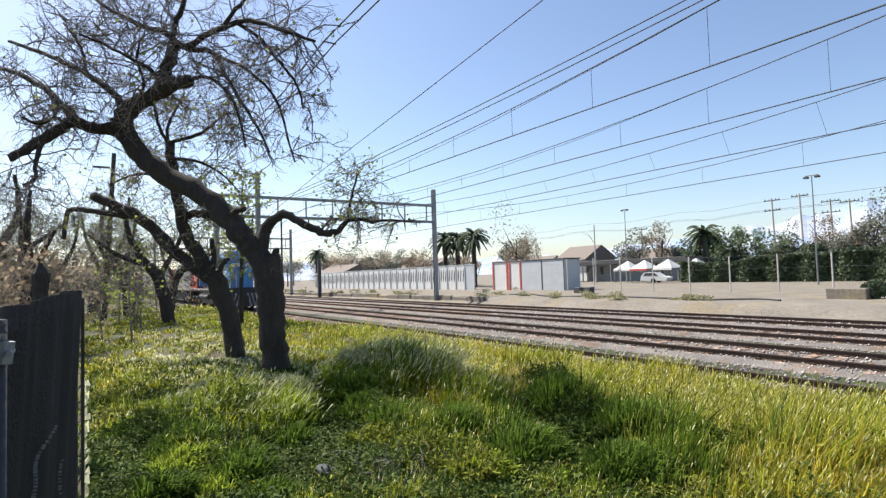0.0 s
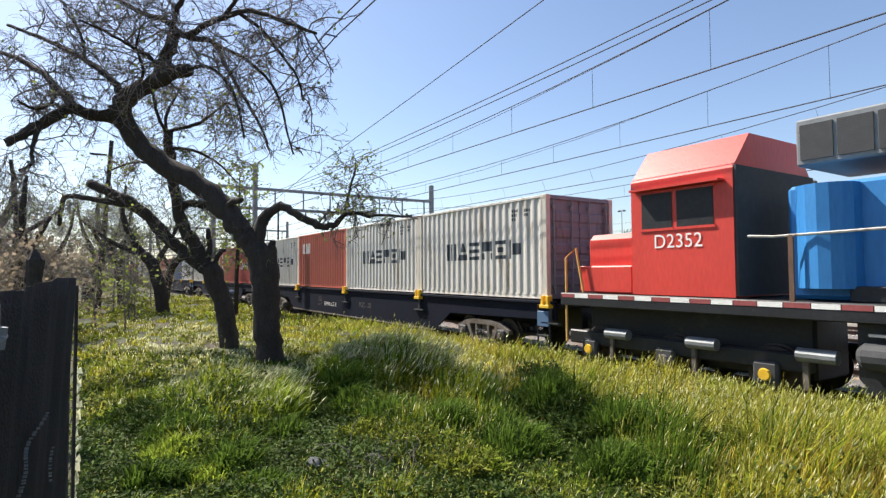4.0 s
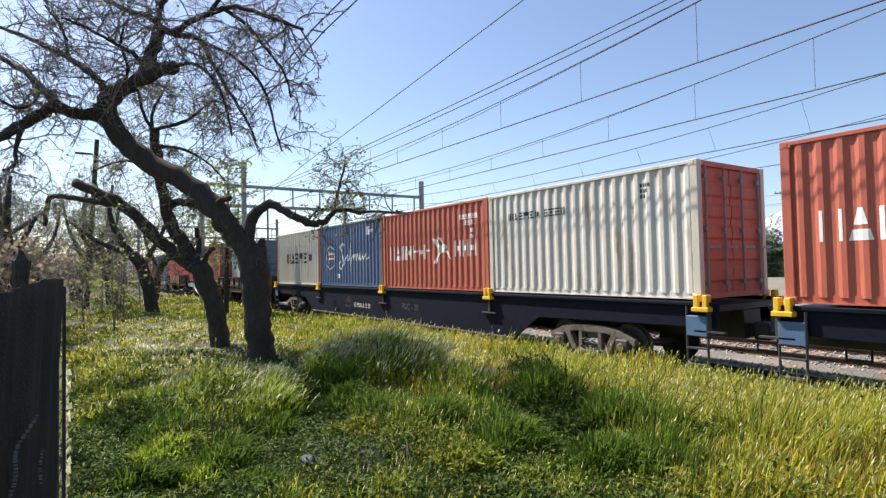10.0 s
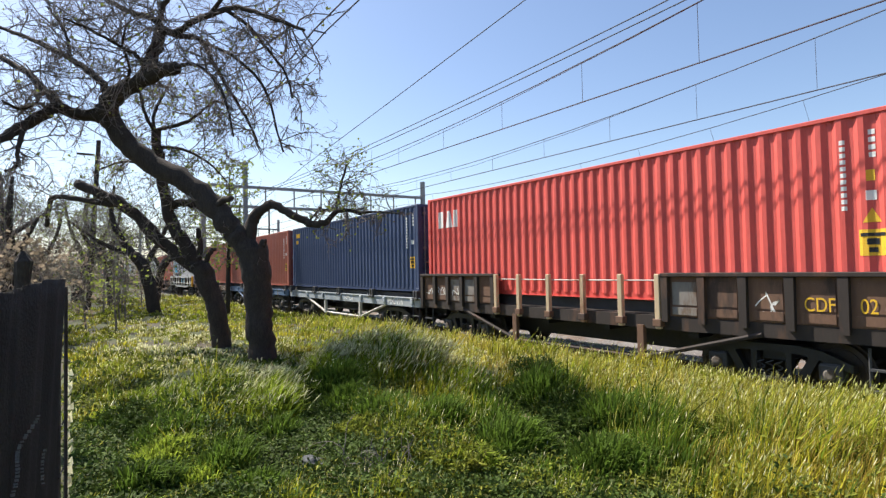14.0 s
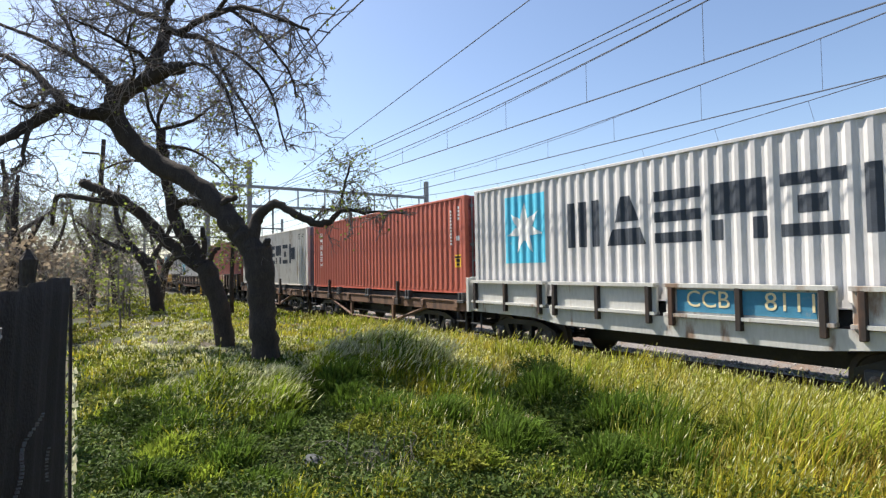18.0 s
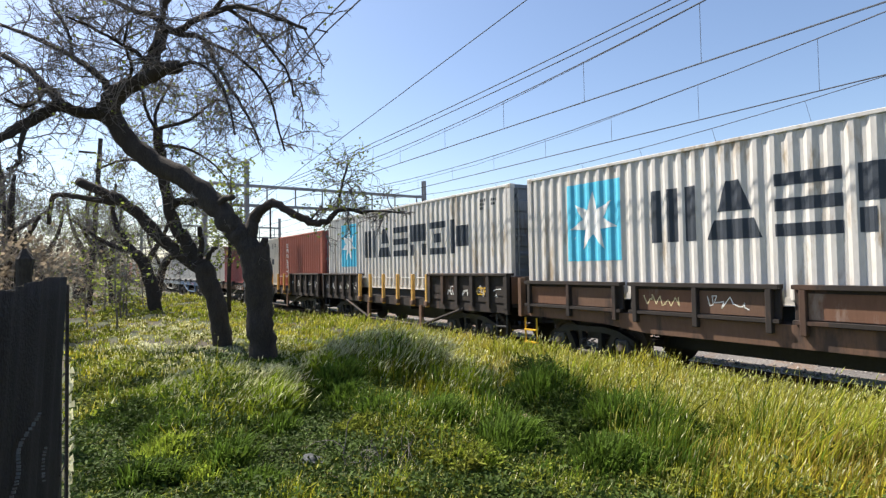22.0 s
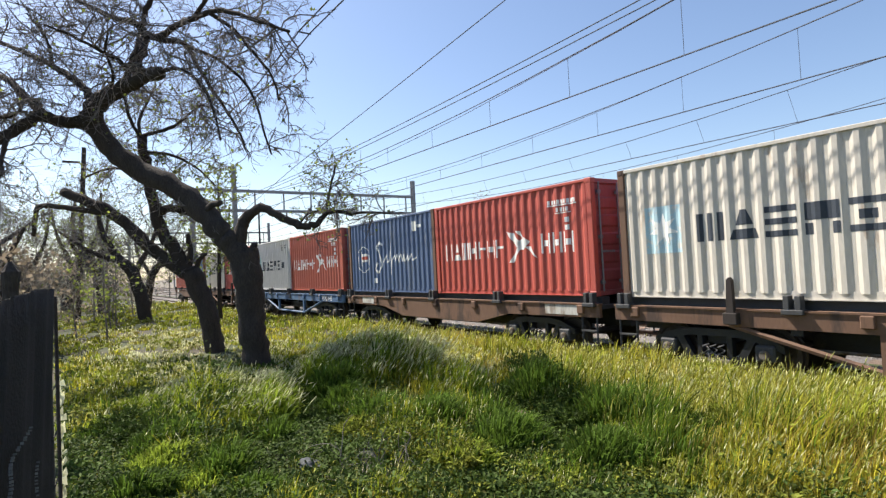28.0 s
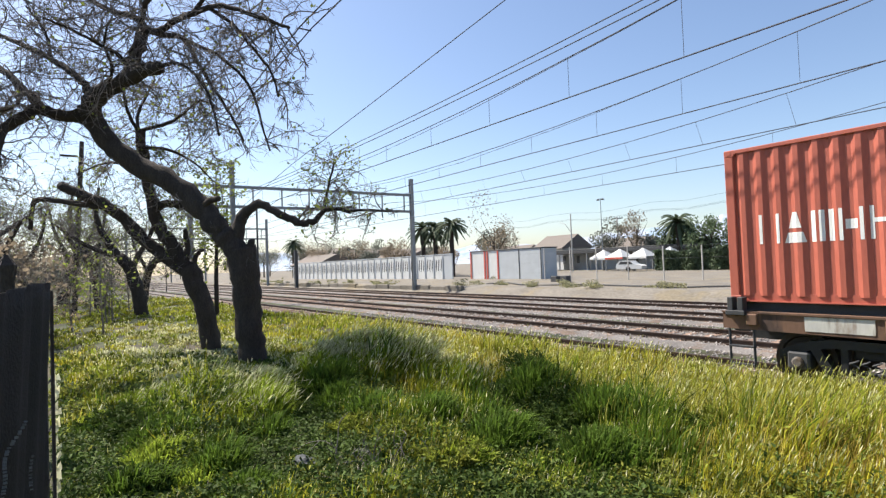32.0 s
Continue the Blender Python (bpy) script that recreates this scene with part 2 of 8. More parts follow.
def thing(name, label, category, group="", kind="", m=None):
    ob = new(name)
    ob.empty_display_size = 0.3
    if m is not None:
        ob.matrix_basis = m
    return tagged(ob, label, category, group, kind)


def box(bm, x0, y0, z0, x1, y1, z1, bevel=0.0):
    vs = [bm.verts.new((x, y, z)) for z in (z0, z1) for y in (y0, y1) for x in (x0, x1)]
    fs = [bm.faces.new([vs[i] for i in q]) for q in ((0, 2, 3, 1), (4, 5, 7, 6), (0, 1, 5, 4), (2, 6, 7, 3), (0, 4, 6, 2), (1, 3, 7, 5))]
    if bevel:
        bmesh.ops.bevel(bm, geom=list({e for f in fs for e in f.edges}), offset=bevel, segments=1, affect="EDGES")
    return bm


def boxes(*rows, bevel=0.0):
    bm = bmesh.new()
    for r in rows:
        box(bm, *r, bevel=bevel)
    return bm


def tube(bm, points, radii, sides=6, cap=True):
    """A round bar along points, with a radius at each."""
    pts = [Vector(p) for p in points]
    if not hasattr(radii, "__len__"):
        radii = [radii] * len(pts)
    rings = []
    side = None
    for i, p in enumerate(pts):
        d = (pts[min(i + 1, len(pts) - 1)] - pts[max(i - 1, 0)]).normalized()
        if side is None:
            side = d.orthogonal().normalized()
        side = (side - d * side.dot(d)).normalized()
        up = d.cross(side)
        rings.append([bm.verts.new(p + (side * math.cos(a) + up * math.sin(a)) * radii[i])
                      for a in (k * 2 * math.pi / sides for k in range(sides))])
    for a, b in zip(rings, rings[1:]):
        for k in range(sides):
            bm.faces.new((a[k], a[(k + 1) % sides], b[(k + 1) % sides], b[k]))
    if cap:
        bm.faces.new(rings[0][::-1])
        bm.faces.new(rings[-1])
    return bm


def prism(bm, poly, y0, y1):
    """A plate with the outline poly in x and z, from y0 to y1."""
    a = [bm.verts.new((x, y0, z)) for x, z in poly]
    b = [bm.verts.new((x, y1, z)) for x, z in poly]
    bm.faces.new(a)
    bm.faces.new(b[::-1])
    for i in range(len(poly)):
        j = (i + 1) % len(poly)
        bm.faces.new((a[j], a[i], b[i], b[j]))
    return bm


def turned(bm, profile, sides=20):
    """A body of revolution about y: profile rows are (y, radius)."""
    rings = [[bm.verts.new((r * math.cos(k * 2 * math.pi / sides), y, r * math.sin(k * 2 * math.pi / sides))) for k in range(sides)] for y, r in profile]
    for a, b in zip(rings, rings[1:]):
        for k in range(sides):
            bm.faces.new((a[k], a[(k + 1) % sides], b[(k + 1) % sides], b[k]))
    bm.faces.new(rings[0])
    bm.faces.new(rings[-1][::-1])
    return bm


def raw(name, verts, faces, material):
    """A mesh from arrays: verts n x 3, faces m x k, all of one size."""
    verts, faces = np.asarray(verts, np.float32), np.asarray(faces, np.int32)
    me = bpy.data.meshes.new(name)
    me.vertices.add(len(verts))
    me.vertices.foreach_set("co", verts.ravel())
    k = faces.shape[1]
    me.loops.add(faces.size)
    me.loops.foreach_set("vertex_index", faces.ravel())
    me.polygons.add(len(faces))
    me.polygons.foreach_set("loop_start", np.arange(0, faces.size, k, dtype=np.int32))
    me.update(calc_edges=True)
    me.materials.append(material)
    return me


_font = {}


def text_mesh(words, height, material):
    """Flat lettering in the x-z plane that faces -y, with its lower left corner at the origin."""
    key = (words, height, material.name)
    if key not in _font:
        cu = bpy.data.curves.new("lettering", "FONT")
        cu.body, cu.size = words, height / 0.70
        ob = bpy.data.objects.new("lettering", cu)
        scene.collection.objects.link(ob)
        bpy.context.view_layer.update()
        me = bpy.data.meshes.new_from_object(ob.evaluated_get(bpy.context.evaluated_depsgraph_get()))
        bpy.data.objects.remove(ob)
        me.transform(pose(0, 0, 0, 90, 0, 0))
        me.materials.clear()
        me.materials.append(material)
        _font[key] = me
    return _font[key]


# ---- ground and tracks ----
NEAR_SIDE, GAP = 9.535, 4.387            # the wagons' near side; distance from track to track
TRACKS = [10.755 + GAP * i for i in range(4)]
GAUGE = 1.676


def ease(a, b, v):
    k = min(max((v - a) / (b - a), 0), 1)
    return k * k * (3 - 2 * k)


def ground_z(x, y):
    z = 0.52 - 0.26 * ease(3.0, 8.4, y) - 0.46 * ease(7.9, 9.4, y)
    z -= 0.24 * ease(4.5, 12, -x) * (1 - ease(5.5, 9, y))
    z += 0.06 * noise.noise((x * 0.45, y * 0.45, 3)) * (1 - ease(7, 9, y)) * (1 if y > -3 else 0.6)
    z += 0.2 * math.exp(-((x + 7.4) / 0.9) ** 2 - ((y - 3.7) / 0.7) ** 2) + 0.16 * math.exp(-((x + 5.0) / 0.5) ** 2 - ((y - 4.95) / 0.45) ** 2)
    if y > 26.2:
        z = -0.2 + 0.5 * ease(26.2, 28.2, y) - 0.12 * ease(29, 33, y) + (0.16 * noise.noise((x * 0.22, y * 0.3, 7)) + 0.06 * noise.noise((x * 0.9, y * 0.9, 2))) * ease(26, 28, y) * (1 - ease(38, 48, y))
    return z


def build_ground():
    xs = sorted(set([-3000, -1200, -600, -300, -200, -150, -120, -100, -85] + [-75 + i for i in range(45)] + [-30 + 0.5 * i for i in range(74)] +
                    [8, 10, 14, 20, 30, 50, 100, 300, 1000, 3000]))
    ys = sorted(set([-3000, -800, -200, -60, -20, -10, -6, -4] + [-3 + 0.4 * i for i in range(32)] + [10, 12, 14, 18, 22, 25] + [26.2 + 0.35 * i for i in range(12)] +
                    [31, 33, 36, 40, 45, 52, 60, 80, 120, 200, 400, 800, 1600, 3000]))
    vs = [(x, y, ground_z(x, y)) for y in ys for x in xs]
    w = len(xs)
    fs = [(j * w + i, j * w + i + 1, (j + 1) * w + i + 1, (j + 1) * w + i) for j in range(len(ys) - 1) for i in range(w - 1)]
    ob = new("ground", raw("ground", vs, fs, M["soil"]))
    me = ob.data
    me.materials.append(M["bank"])
    ycen = np.array([sum(vs[i][1] for i in f) / 4 for f in fs])
    me.polygons.foreach_set("material_index", (ycen > 26.3).astype(np.int32))
    me.polygons.foreach_set("use_smooth", [True] * len(me.polygons))
    tagged(ob, "grassy verge and pale dirt beside the railway", "ground", kind="structure")


build_ground()


def build_ballast():
    rng = random.Random(4)
    xs = [-460, -300, -200, -140, -100] + [-80 + 0.5 * i for i in range(180)] + [12, 20, 60, 150]
    cols = []
    for c in TRACKS:
        cols += [(c - 2.15, -0.30), (c - 1.45, -0.13), (c - 0.8, -0.16), (c, -0.17), (c + 0.8, -0.16), (c + 1.45, -0.13), (c + 2.15, -0.27)]
    vs = [(x, y, z + 0.03 * noise.noise((x * 1.7, y * 1.7, 0)) + rng.uniform(-0.012, 0.012)) for y, z in cols for x in xs]
    w = len(xs)
    fs = [(j * w + i, j * w + i + 1, (j + 1) * w + i + 1, (j + 1) * w + i) for j in range(len(cols) - 1) for i in range(w - 1)]
    ob = new("ballast", raw("ballast", vs, fs, M["ballast"]))
    tagged(ob, "grey-brown crushed stone ballast under the tracks", "ballast", kind="structure")
    # loose stones on top
    n = 26000
    r = np.random.RandomState(5)
    px, py = -26 + r.rand(n) ** 1.3 * 28, 9.6 + r.rand(n) * 16.0
    near = np.min(np.abs(py[:, None] - np.array(TRACKS)[None]), axis=1)
    pz = np.where(near > 1.5, -0.19, -0.14)
    base = np.array([(1, 0, 0), (-0.6, 0.8, 0), (-0.5, -0.8, 0.1), (0.1, 0, 0.9), (0, 0.1, -0.5)], np.float32)
    size = 0.02 + r.rand(n) ** 2 * 0.042
    vs = base[None] * size[:, None, None] * (0.7 + 0.6 * r.rand(n, 5, 1))
    a = r.rand(n) * 6.28
    rot = np.stack([np.cos(a)[:, None] * vs[..., 0] - np.sin(a)[:, None] * vs[..., 1], np.sin(a)[:, None] * vs[..., 0] + np.cos(a)[:, None] * vs[..., 1], vs[..., 2]], -1)
    rot += np.stack([px, py, pz], -1)[:, None]
    tri = np.array([(0, 1, 3), (1, 2, 3), (2, 0, 3), (1, 0, 4), (2, 1, 4), (0, 2, 4)])
    fs = (tri[None] + np.arange(n)[:, None, None] * 5).reshape(-1, 3)
    tagged(new("ballast_stones", raw("ballast_stones", rot.reshape(-1, 3), fs, M["stone"])), "loose grey ballast stones between the rails", "stones", kind="stuff")


build_ballast()


def rail_mesh(x0, x1):
    bm = bmesh.new()
    out = [(-0.07, -0.17), (0.07, -0.17), (0.07, -0.155), (0.012, -0.13), (0.012, -0.045), (0.036, -0.03), (0.036, -0.004), (0.028, 0.0),
           (-0.028, 0.0), (-0.036, -0.004), (-0.036, -0.03), (-0.012, -0.045), (-0.012, -0.13), (-0.07, -0.155)]
    a = [bm.verts.new((x0, y, z)) for y, z in out]
    b = [bm.verts.new((x1, y, z)) for y, z in out]
    for i in range(len(out)):
        j = (i + 1) % len(out)
        bm.faces.new((a[i], a[j], b[j], b[i]))
    return mesh_of("rail", bm, M["rail"])


def build_tracks():
    rail = rail_mesh(-450, 140)
    sleeper = mesh_of("sleeper", boxes((-0.12, -1.38, -0.32, 0.12, 1.38, -0.165), bevel=0.012), M["sleeper"])
    clip = mesh_of("rail_clip", boxes((-0.06, -0.14, -0.168, 0.06, -0.05, -0.10), (-0.06, 0.05, -0.168, 0.06, 0.14, -0.10)), M["rail"])
    rng = random.Random(8)
    for k, c in enumerate(TRACKS):
        t = thing("railway_track", "broad-gauge railway track of rusty rails on wooden sleepers", "track", "parallel tracks", "structure", pose(0, c, 0))
        for s in (-1, 1):
            link("rail", rail, t, pose(0, s * (GAUGE / 2 + 0.036), 0))
        n = 96 if k < 3 else 80
        for i in range(n):
            x = 3.0 - 0.62 * i
            link("sleeper", sleeper, t, pose(x, rng.uniform(-0.05, 0.05), rng.uniform(0.012, 0.03), 0, 0, rng.uniform(-1.5, 1.5)))
            if k == 1 and i < 40:
                for s in (-1, 1):
                    link("rail_clip", clip, t, pose(x, s * (GAUGE / 2 + 0.036), 0))


build_tracks()


# ---- overhead line ----
MASTS = -43.0


def wire_run(name, label, pts, r, parent):
    bm = tube(bmesh.new(), pts, r, 5)
    return part(name, bm, M["wire"], parent, label)


def build_overhead():
    phase = [-6.35, -5.95, -7.85, -10.5]
    contact = [6.29, 6.33, 6.21, 6.07]
    for k, c in enumerate(TRACKS):
        t = thing("catenary", "overhead contact wire hung by droppers from a messenger wire", "overhead wire", "wires over the tracks", m=pose(0, c, 0))
        z = contact[k]
        wire_run("contact_wire", "", [(-330, 0, z), (-100, 0, z), (120, 0, z)], 0.017, t)

        def mess(x):
            return z + 0.57 + 0.00276 * ((x + 43) % 42.0 - 21.0) ** 2
        wire_run("messenger_wire", "", [(-260 + 3 * i, 0.0, mess(-260 + 3 * i)) for i in range(126)], 0.015, t)
        if k < 2:
            wire_run("feeder_wire", "", [(-260 + 6 * i, 0.12, mess(-260 + 6 * i) - 0.05 - 0.1 * math.sin(i)) for i in range(63)], 0.009, t)
        for i in range(-3, 22):
            x = phase[k] - 3.12 * i if k < 3 else phase[k] - 4.27 * i
            bm = tube(bmesh.new(), [(x, 0, z), (x - (0.25 if k == 2 else 0), 0, mess(x))], 0.006, 4)
            part("dropper", bm, M["wire"], t)
    # feeders on the near side, and lines over the verge
    t = thing("feeder_line", "pair of dark feeder wires beside the near track", "overhead wire")
    for dy, dz in ((0.0, 0.0), (0.12, -0.08)):
        wire_run("wire", "", [(-260 + 2 * i, 8.5 + dy, 6.38 + dz + 0.00112 * ((-260 + 2 * i + 43) % 42.0 - 21.0) ** 2) for i in range(180)], 0.0125, t)
    t = thing("service_wire", "single thin service wire over the verge", "overhead wire")
    wire_run("wire", "", [(-30.8, 7.9, 5.2), (-19, 7, 5.93), (-12.9, 7, 6.54), (-7.2, 7, 7.13), (8, 7, 8.7)], 0.0105, t)
    t = thing("power_cable", "pair of black power cables with a spacer over the trees", "overhead wire")
    for dy in (0, 0.22):
        wire_run("cable", "", [(-80, 4 + dy, 6.5), (-40, 4 + dy, 6.4), (-13, 4 + dy, 6.67), (-10.2, 4 + dy, 6.9), (-8.3, 4 + dy, 6.9), (6, 4 + dy, 7.6), (40, 4 + dy, 9)], 0.014, t)
    part("spacer", boxes((-10.26, 3.97, 6.875, -10.235, 4.25, 6.9), bevel=0.004), M["wire"], t)


build_overhead()


def build_gantry(x, group="gantries over the tracks"):
    t = thing("overhead_gantry", "grey steel lattice gantry across all four tracks", "gantry", group, m=pose(x, 0, 0))
    part("pole", tube(bmesh.new(), [(0, 12.95, -0.2), (0, 12.95, 7.05)], 0.07, 8), M["dark"], t, "thin dark pole")
    for y, top in ((8.2, 8.6), (27.0, 10.1)):
        bm = bmesh.new()
        for dx in (-0.13, 0.13):
            box(bm, dx - 0.03, y - 0.16, -0.2, dx + 0.03, y + 0.16, top)
        box(bm, -0.1, y - 0.02, -0.2, 0.1, y + 0.02, top)
        part("column", bm, M["galv"], t)
    for z in (8.62, 7.12):
        part("beam", boxes((-0.12, 7.8, z - 0.11, 0.12, 26.9, z + 0.11), bevel=0.01), M["galv"], t)
    for i in range(9):
        y = 8.2 + 2.25 * i
        part("brace", boxes((-0.05, y - 0.05, 7.2, 0.05, y + 0.05, 8.55)), M["galv"], t)
    for c in TRACKS:
        part("insulator", tube(bmesh.new(), [(0, c, 7.05), (0, c, 6.75), (0.1, c, 6.45)], [0.05, 0.07, 0.03], 8), M["dark"], t)
    return t


g = build_gantry(MASTS)
for gx in (-85.0, -127.0, -169.0, -1.0):
    copy_thing(g, pose(gx, 0, 0))


# ---- containers ----
PITCH, DEPTH, HALF = 0.278, 0.036, 1.219


def rib(x):
    """How far the corrugated side lies behind its outer face at x."""
    u = (x / PITCH) % 1.0
    if u < 0.26:
        return 0.0
    if u < 0.5:
        return DEPTH * (u - 0.26) / 0.24
    if u < 0.76:
        return DEPTH
    return DEPTH * (1 - u) / 0.24


def breaks(x0, x1):
    k0, k1 = math.floor(x0 / PITCH) - 1, math.ceil(x1 / PITCH) + 1
    xs = [(k + u) * PITCH for k in range(k0, k1) for u in (0, 0.26, 0.5, 0.76)]
    return [x for x in xs if x0 + 1e-4 < x < x1 - 1e-4]


_meshes = {}


def kept(key, make):
    if key not in _meshes:
        _meshes[key] = make()
    return _meshes[key]


def side_mesh(L, H):
    bm = bmesh.new()
    x0, x1 = -L / 2 + 0.13, L / 2 - 0.13
    xs = [x0] + breaks(x0, x1) + [x1]
    lo = [bm.verts.new((x, -HALF + 0.012 + rib(x), 0.115)) for x in xs]
    hi = [bm.verts.new((x, -HALF + 0.012 + rib(x), H - 0.05)) for x in xs]
    for i in range(len(xs) - 1):
        bm.faces.new((lo[i], lo[i + 1], hi[i + 1], hi[i]))
    me = bpy.data.meshes.new("side_wall")
    bm.to_mesh(me)
    bm.free()
    me.materials.append(PAINT["white"])
    return me


def end_mesh(H):
    bm = bmesh.new()
    ys = [-HALF + 0.12] + [y for y in breaks(-HALF + 0.12, HALF - 0.12)] + [HALF - 0.12]
    lo = [bm.verts.new((-0.03 + rib(y), y, 0.12)) for y in ys]
    hi = [bm.verts.new((-0.03 + rib(y), y, H - 0.1)) for y in ys]
    for i in range(len(ys) - 1):
        bm.faces.new((lo[i], lo[i + 1], hi[i + 1], hi[i]))
    return mesh_of("end_wall", bm, PAINT["white"])


def door_mesh(H):
    """One door leaf, pressed into level ribs."""
    bm = bmesh.new()
    y0, y1 = 0.012, HALF - 0.1
    rows = [(0.12, 0)]
    for k in range(5):
        z = 0.30 + (H - 0.58) * k / 5
        q = (H - 0.58) / 5
        rows += [(z, 0), (z + 0.05, 0.03), (z + q - 0.16, 0.03), (z + q - 0.11, 0)]
    rows.append((H - 0.1, 0))
    lo = [bm.verts.new((-0.05 + d, y0, z)) for z, d in rows]
    hi = [bm.verts.new((-0.05 + d, y1, z)) for z, d in rows]
    for i in range(len(rows) - 1):
        bm.faces.new((lo[i], hi[i], hi[i + 1], lo[i + 1]))
    return mesh_of("door", bm, PAINT["white"])


def rod_mesh(H):
    bm = tube(bmesh.new(), [(0.02, 0, 0.1), (0.02, 0, H - 0.08)], 0.02, 6)
    for z in (0.3, H * 0.5, H - 0.3):
        box(bm, -0.02, -0.05, z - 0.04, 0.035, 0.05, z + 0.04)
    box(bm, 0.02, 0.0, 0.95, 0.045, 0.42, 1.0)
    return mesh_of("locking_rod", bm, M["galv"])


def casting_mesh():
    bm = boxes((-0.09, -0.082, -0.06, 0.09, 0.082, 0.06), bevel=0.012)
    box(bm, -0.03, -0.087, -0.025, 0.03, -0.083, 0.03)
    return mesh_of("corner_casting", bm, PAINT["white"])


def decal_mesh(polys, material, y=None, proud=0.004):
    """Flat shapes (outlines in x and z) that follow the ribs of the side, 4 mm proud of it."""
    bm = bmesh.new()
    for p in polys:
        bm.faces.new([bm.verts.new((a, 0, b)) for a, b in p])
    if y is None:
        xs = [v.co.x for v in bm.verts]
        for x in breaks(min(xs), max(xs)):
            geo = bm.verts[:] + bm.edges[:] + bm.faces[:]
            bmesh.ops.bisect_plane(bm, geom=geo, plane_co=(x, 0, 0), plane_no=(1, 0, 0), dist=1e-5)
        for v in bm.verts:
            v.co.y = -HALF + 0.012 + rib(v.co.x) - proud
    else:
        for v in bm.verts:
            v.co.y = y
    for f in bm.faces:
        f.normal_update()
        if f.normal.y > 0:
            f.normal_flip()
    me = bpy.data.meshes.new("marking")
    bm.to_mesh(me)
    bm.free()
    me.materials.append(material)
    return me


def rect(x0, z0, x1, z1, slant=0.0):
    return [(x0, z0), (x1, z0), (x1 + slant, z1), (x0 + slant, z1)]


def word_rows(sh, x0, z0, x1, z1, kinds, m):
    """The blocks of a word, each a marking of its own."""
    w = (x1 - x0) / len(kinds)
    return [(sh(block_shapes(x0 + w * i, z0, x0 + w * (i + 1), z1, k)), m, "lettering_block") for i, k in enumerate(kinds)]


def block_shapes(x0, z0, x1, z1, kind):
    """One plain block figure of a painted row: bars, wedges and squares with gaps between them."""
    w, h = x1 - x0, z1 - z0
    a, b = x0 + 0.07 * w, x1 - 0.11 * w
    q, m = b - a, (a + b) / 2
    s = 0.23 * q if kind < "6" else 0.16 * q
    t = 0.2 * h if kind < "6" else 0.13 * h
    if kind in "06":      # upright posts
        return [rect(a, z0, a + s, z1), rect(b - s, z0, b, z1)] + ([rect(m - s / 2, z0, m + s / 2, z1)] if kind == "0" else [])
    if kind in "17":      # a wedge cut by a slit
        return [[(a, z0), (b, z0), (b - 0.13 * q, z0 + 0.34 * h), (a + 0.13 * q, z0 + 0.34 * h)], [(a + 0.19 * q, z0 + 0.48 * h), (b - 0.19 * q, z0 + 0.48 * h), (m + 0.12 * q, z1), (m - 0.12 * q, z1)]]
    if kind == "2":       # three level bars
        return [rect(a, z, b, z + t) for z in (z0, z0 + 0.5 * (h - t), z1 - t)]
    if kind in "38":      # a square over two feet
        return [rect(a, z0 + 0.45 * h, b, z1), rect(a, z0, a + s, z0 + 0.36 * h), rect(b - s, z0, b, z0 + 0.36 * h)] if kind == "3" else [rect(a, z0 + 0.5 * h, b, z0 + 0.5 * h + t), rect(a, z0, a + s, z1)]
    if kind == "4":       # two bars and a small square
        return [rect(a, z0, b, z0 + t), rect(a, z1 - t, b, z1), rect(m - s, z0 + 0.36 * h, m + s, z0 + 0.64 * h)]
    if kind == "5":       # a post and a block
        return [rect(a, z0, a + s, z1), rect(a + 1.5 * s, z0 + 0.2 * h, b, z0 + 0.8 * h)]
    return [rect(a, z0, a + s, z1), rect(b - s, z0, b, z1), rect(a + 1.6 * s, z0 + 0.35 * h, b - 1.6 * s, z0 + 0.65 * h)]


def star(cx, cz, r):
    pts = []
    for k in range(14):
        a = math.pi / 2 + k * math.pi / 7
        q = r if k % 2 == 0 else r * 0.42
        pts.append((cx + q * math.cos(a), cz + q * math.sin(a)))
    return [[(cx, cz), pts[k], pts[(k + 1) % 14]] for k in range(14)]


def ring(cx, cz, r, w, n=20):
    return [[(cx + q * math.cos(a), cz + q * math.sin(a)) for q, a in ((r, k), (r, k + 6.2832 / n), (r - w, k + 6.2832 / n), (r - w, k))] for k in (i * 6.2832 / n for i in range(n))]


def stroke(pts, w):
    out = []
    for (a, b), (c, d) in zip(pts, pts[1:]):
        n = math.hypot(c - a, d - b) or 1
        ox, oz = -(d - b) / n * w / 2, (c - a) / n * w / 2
        out.append([(a - ox, b - oz), (c - ox, d - oz), (c + ox, d + oz), (a + ox, b + oz)])
    return out


def scrawl(t, x0, x1, z0, z1, y, material, seed, w=0.028, label="sprayed scrawl"):
    """A sprayed scrawl of loops and strokes on a flat side."""
    r = random.Random(seed)
    pts, x = [], x0
    while x < x1:
        pts.append((x, r.uniform(z0, z1)))
        x += (z1 - z0) * r.uniform(0.12, 0.42)
        if r.random() < 0.3:
            pts.append((x - 0.35 * (z1 - z0), r.uniform(z0, z1)))
    me = decal_mesh(stroke(pts, w), material, y=y)
    tagged(link("graffiti", me, t, label=label), kind="stuff")


def bars(x, z0, z1, n, w):
    h = (z1 - z0) / n
    return [rect(x, z0 + h * i + 0.34 * h, x + w, z0 + h * (i + 1)) for i in range(n)]


def dashes(x, z, rows, cols, w=0.042, h=0.075):
    """Rows of small upright dashes: a painted code that is too small to read."""
    return [rect(x + 1.5 * w * j, z - 1.5 * h * i - h, x + 1.5 * w * j + w, z - 1.5 * h * i) for i in range(rows) for j in range(cols - i)]


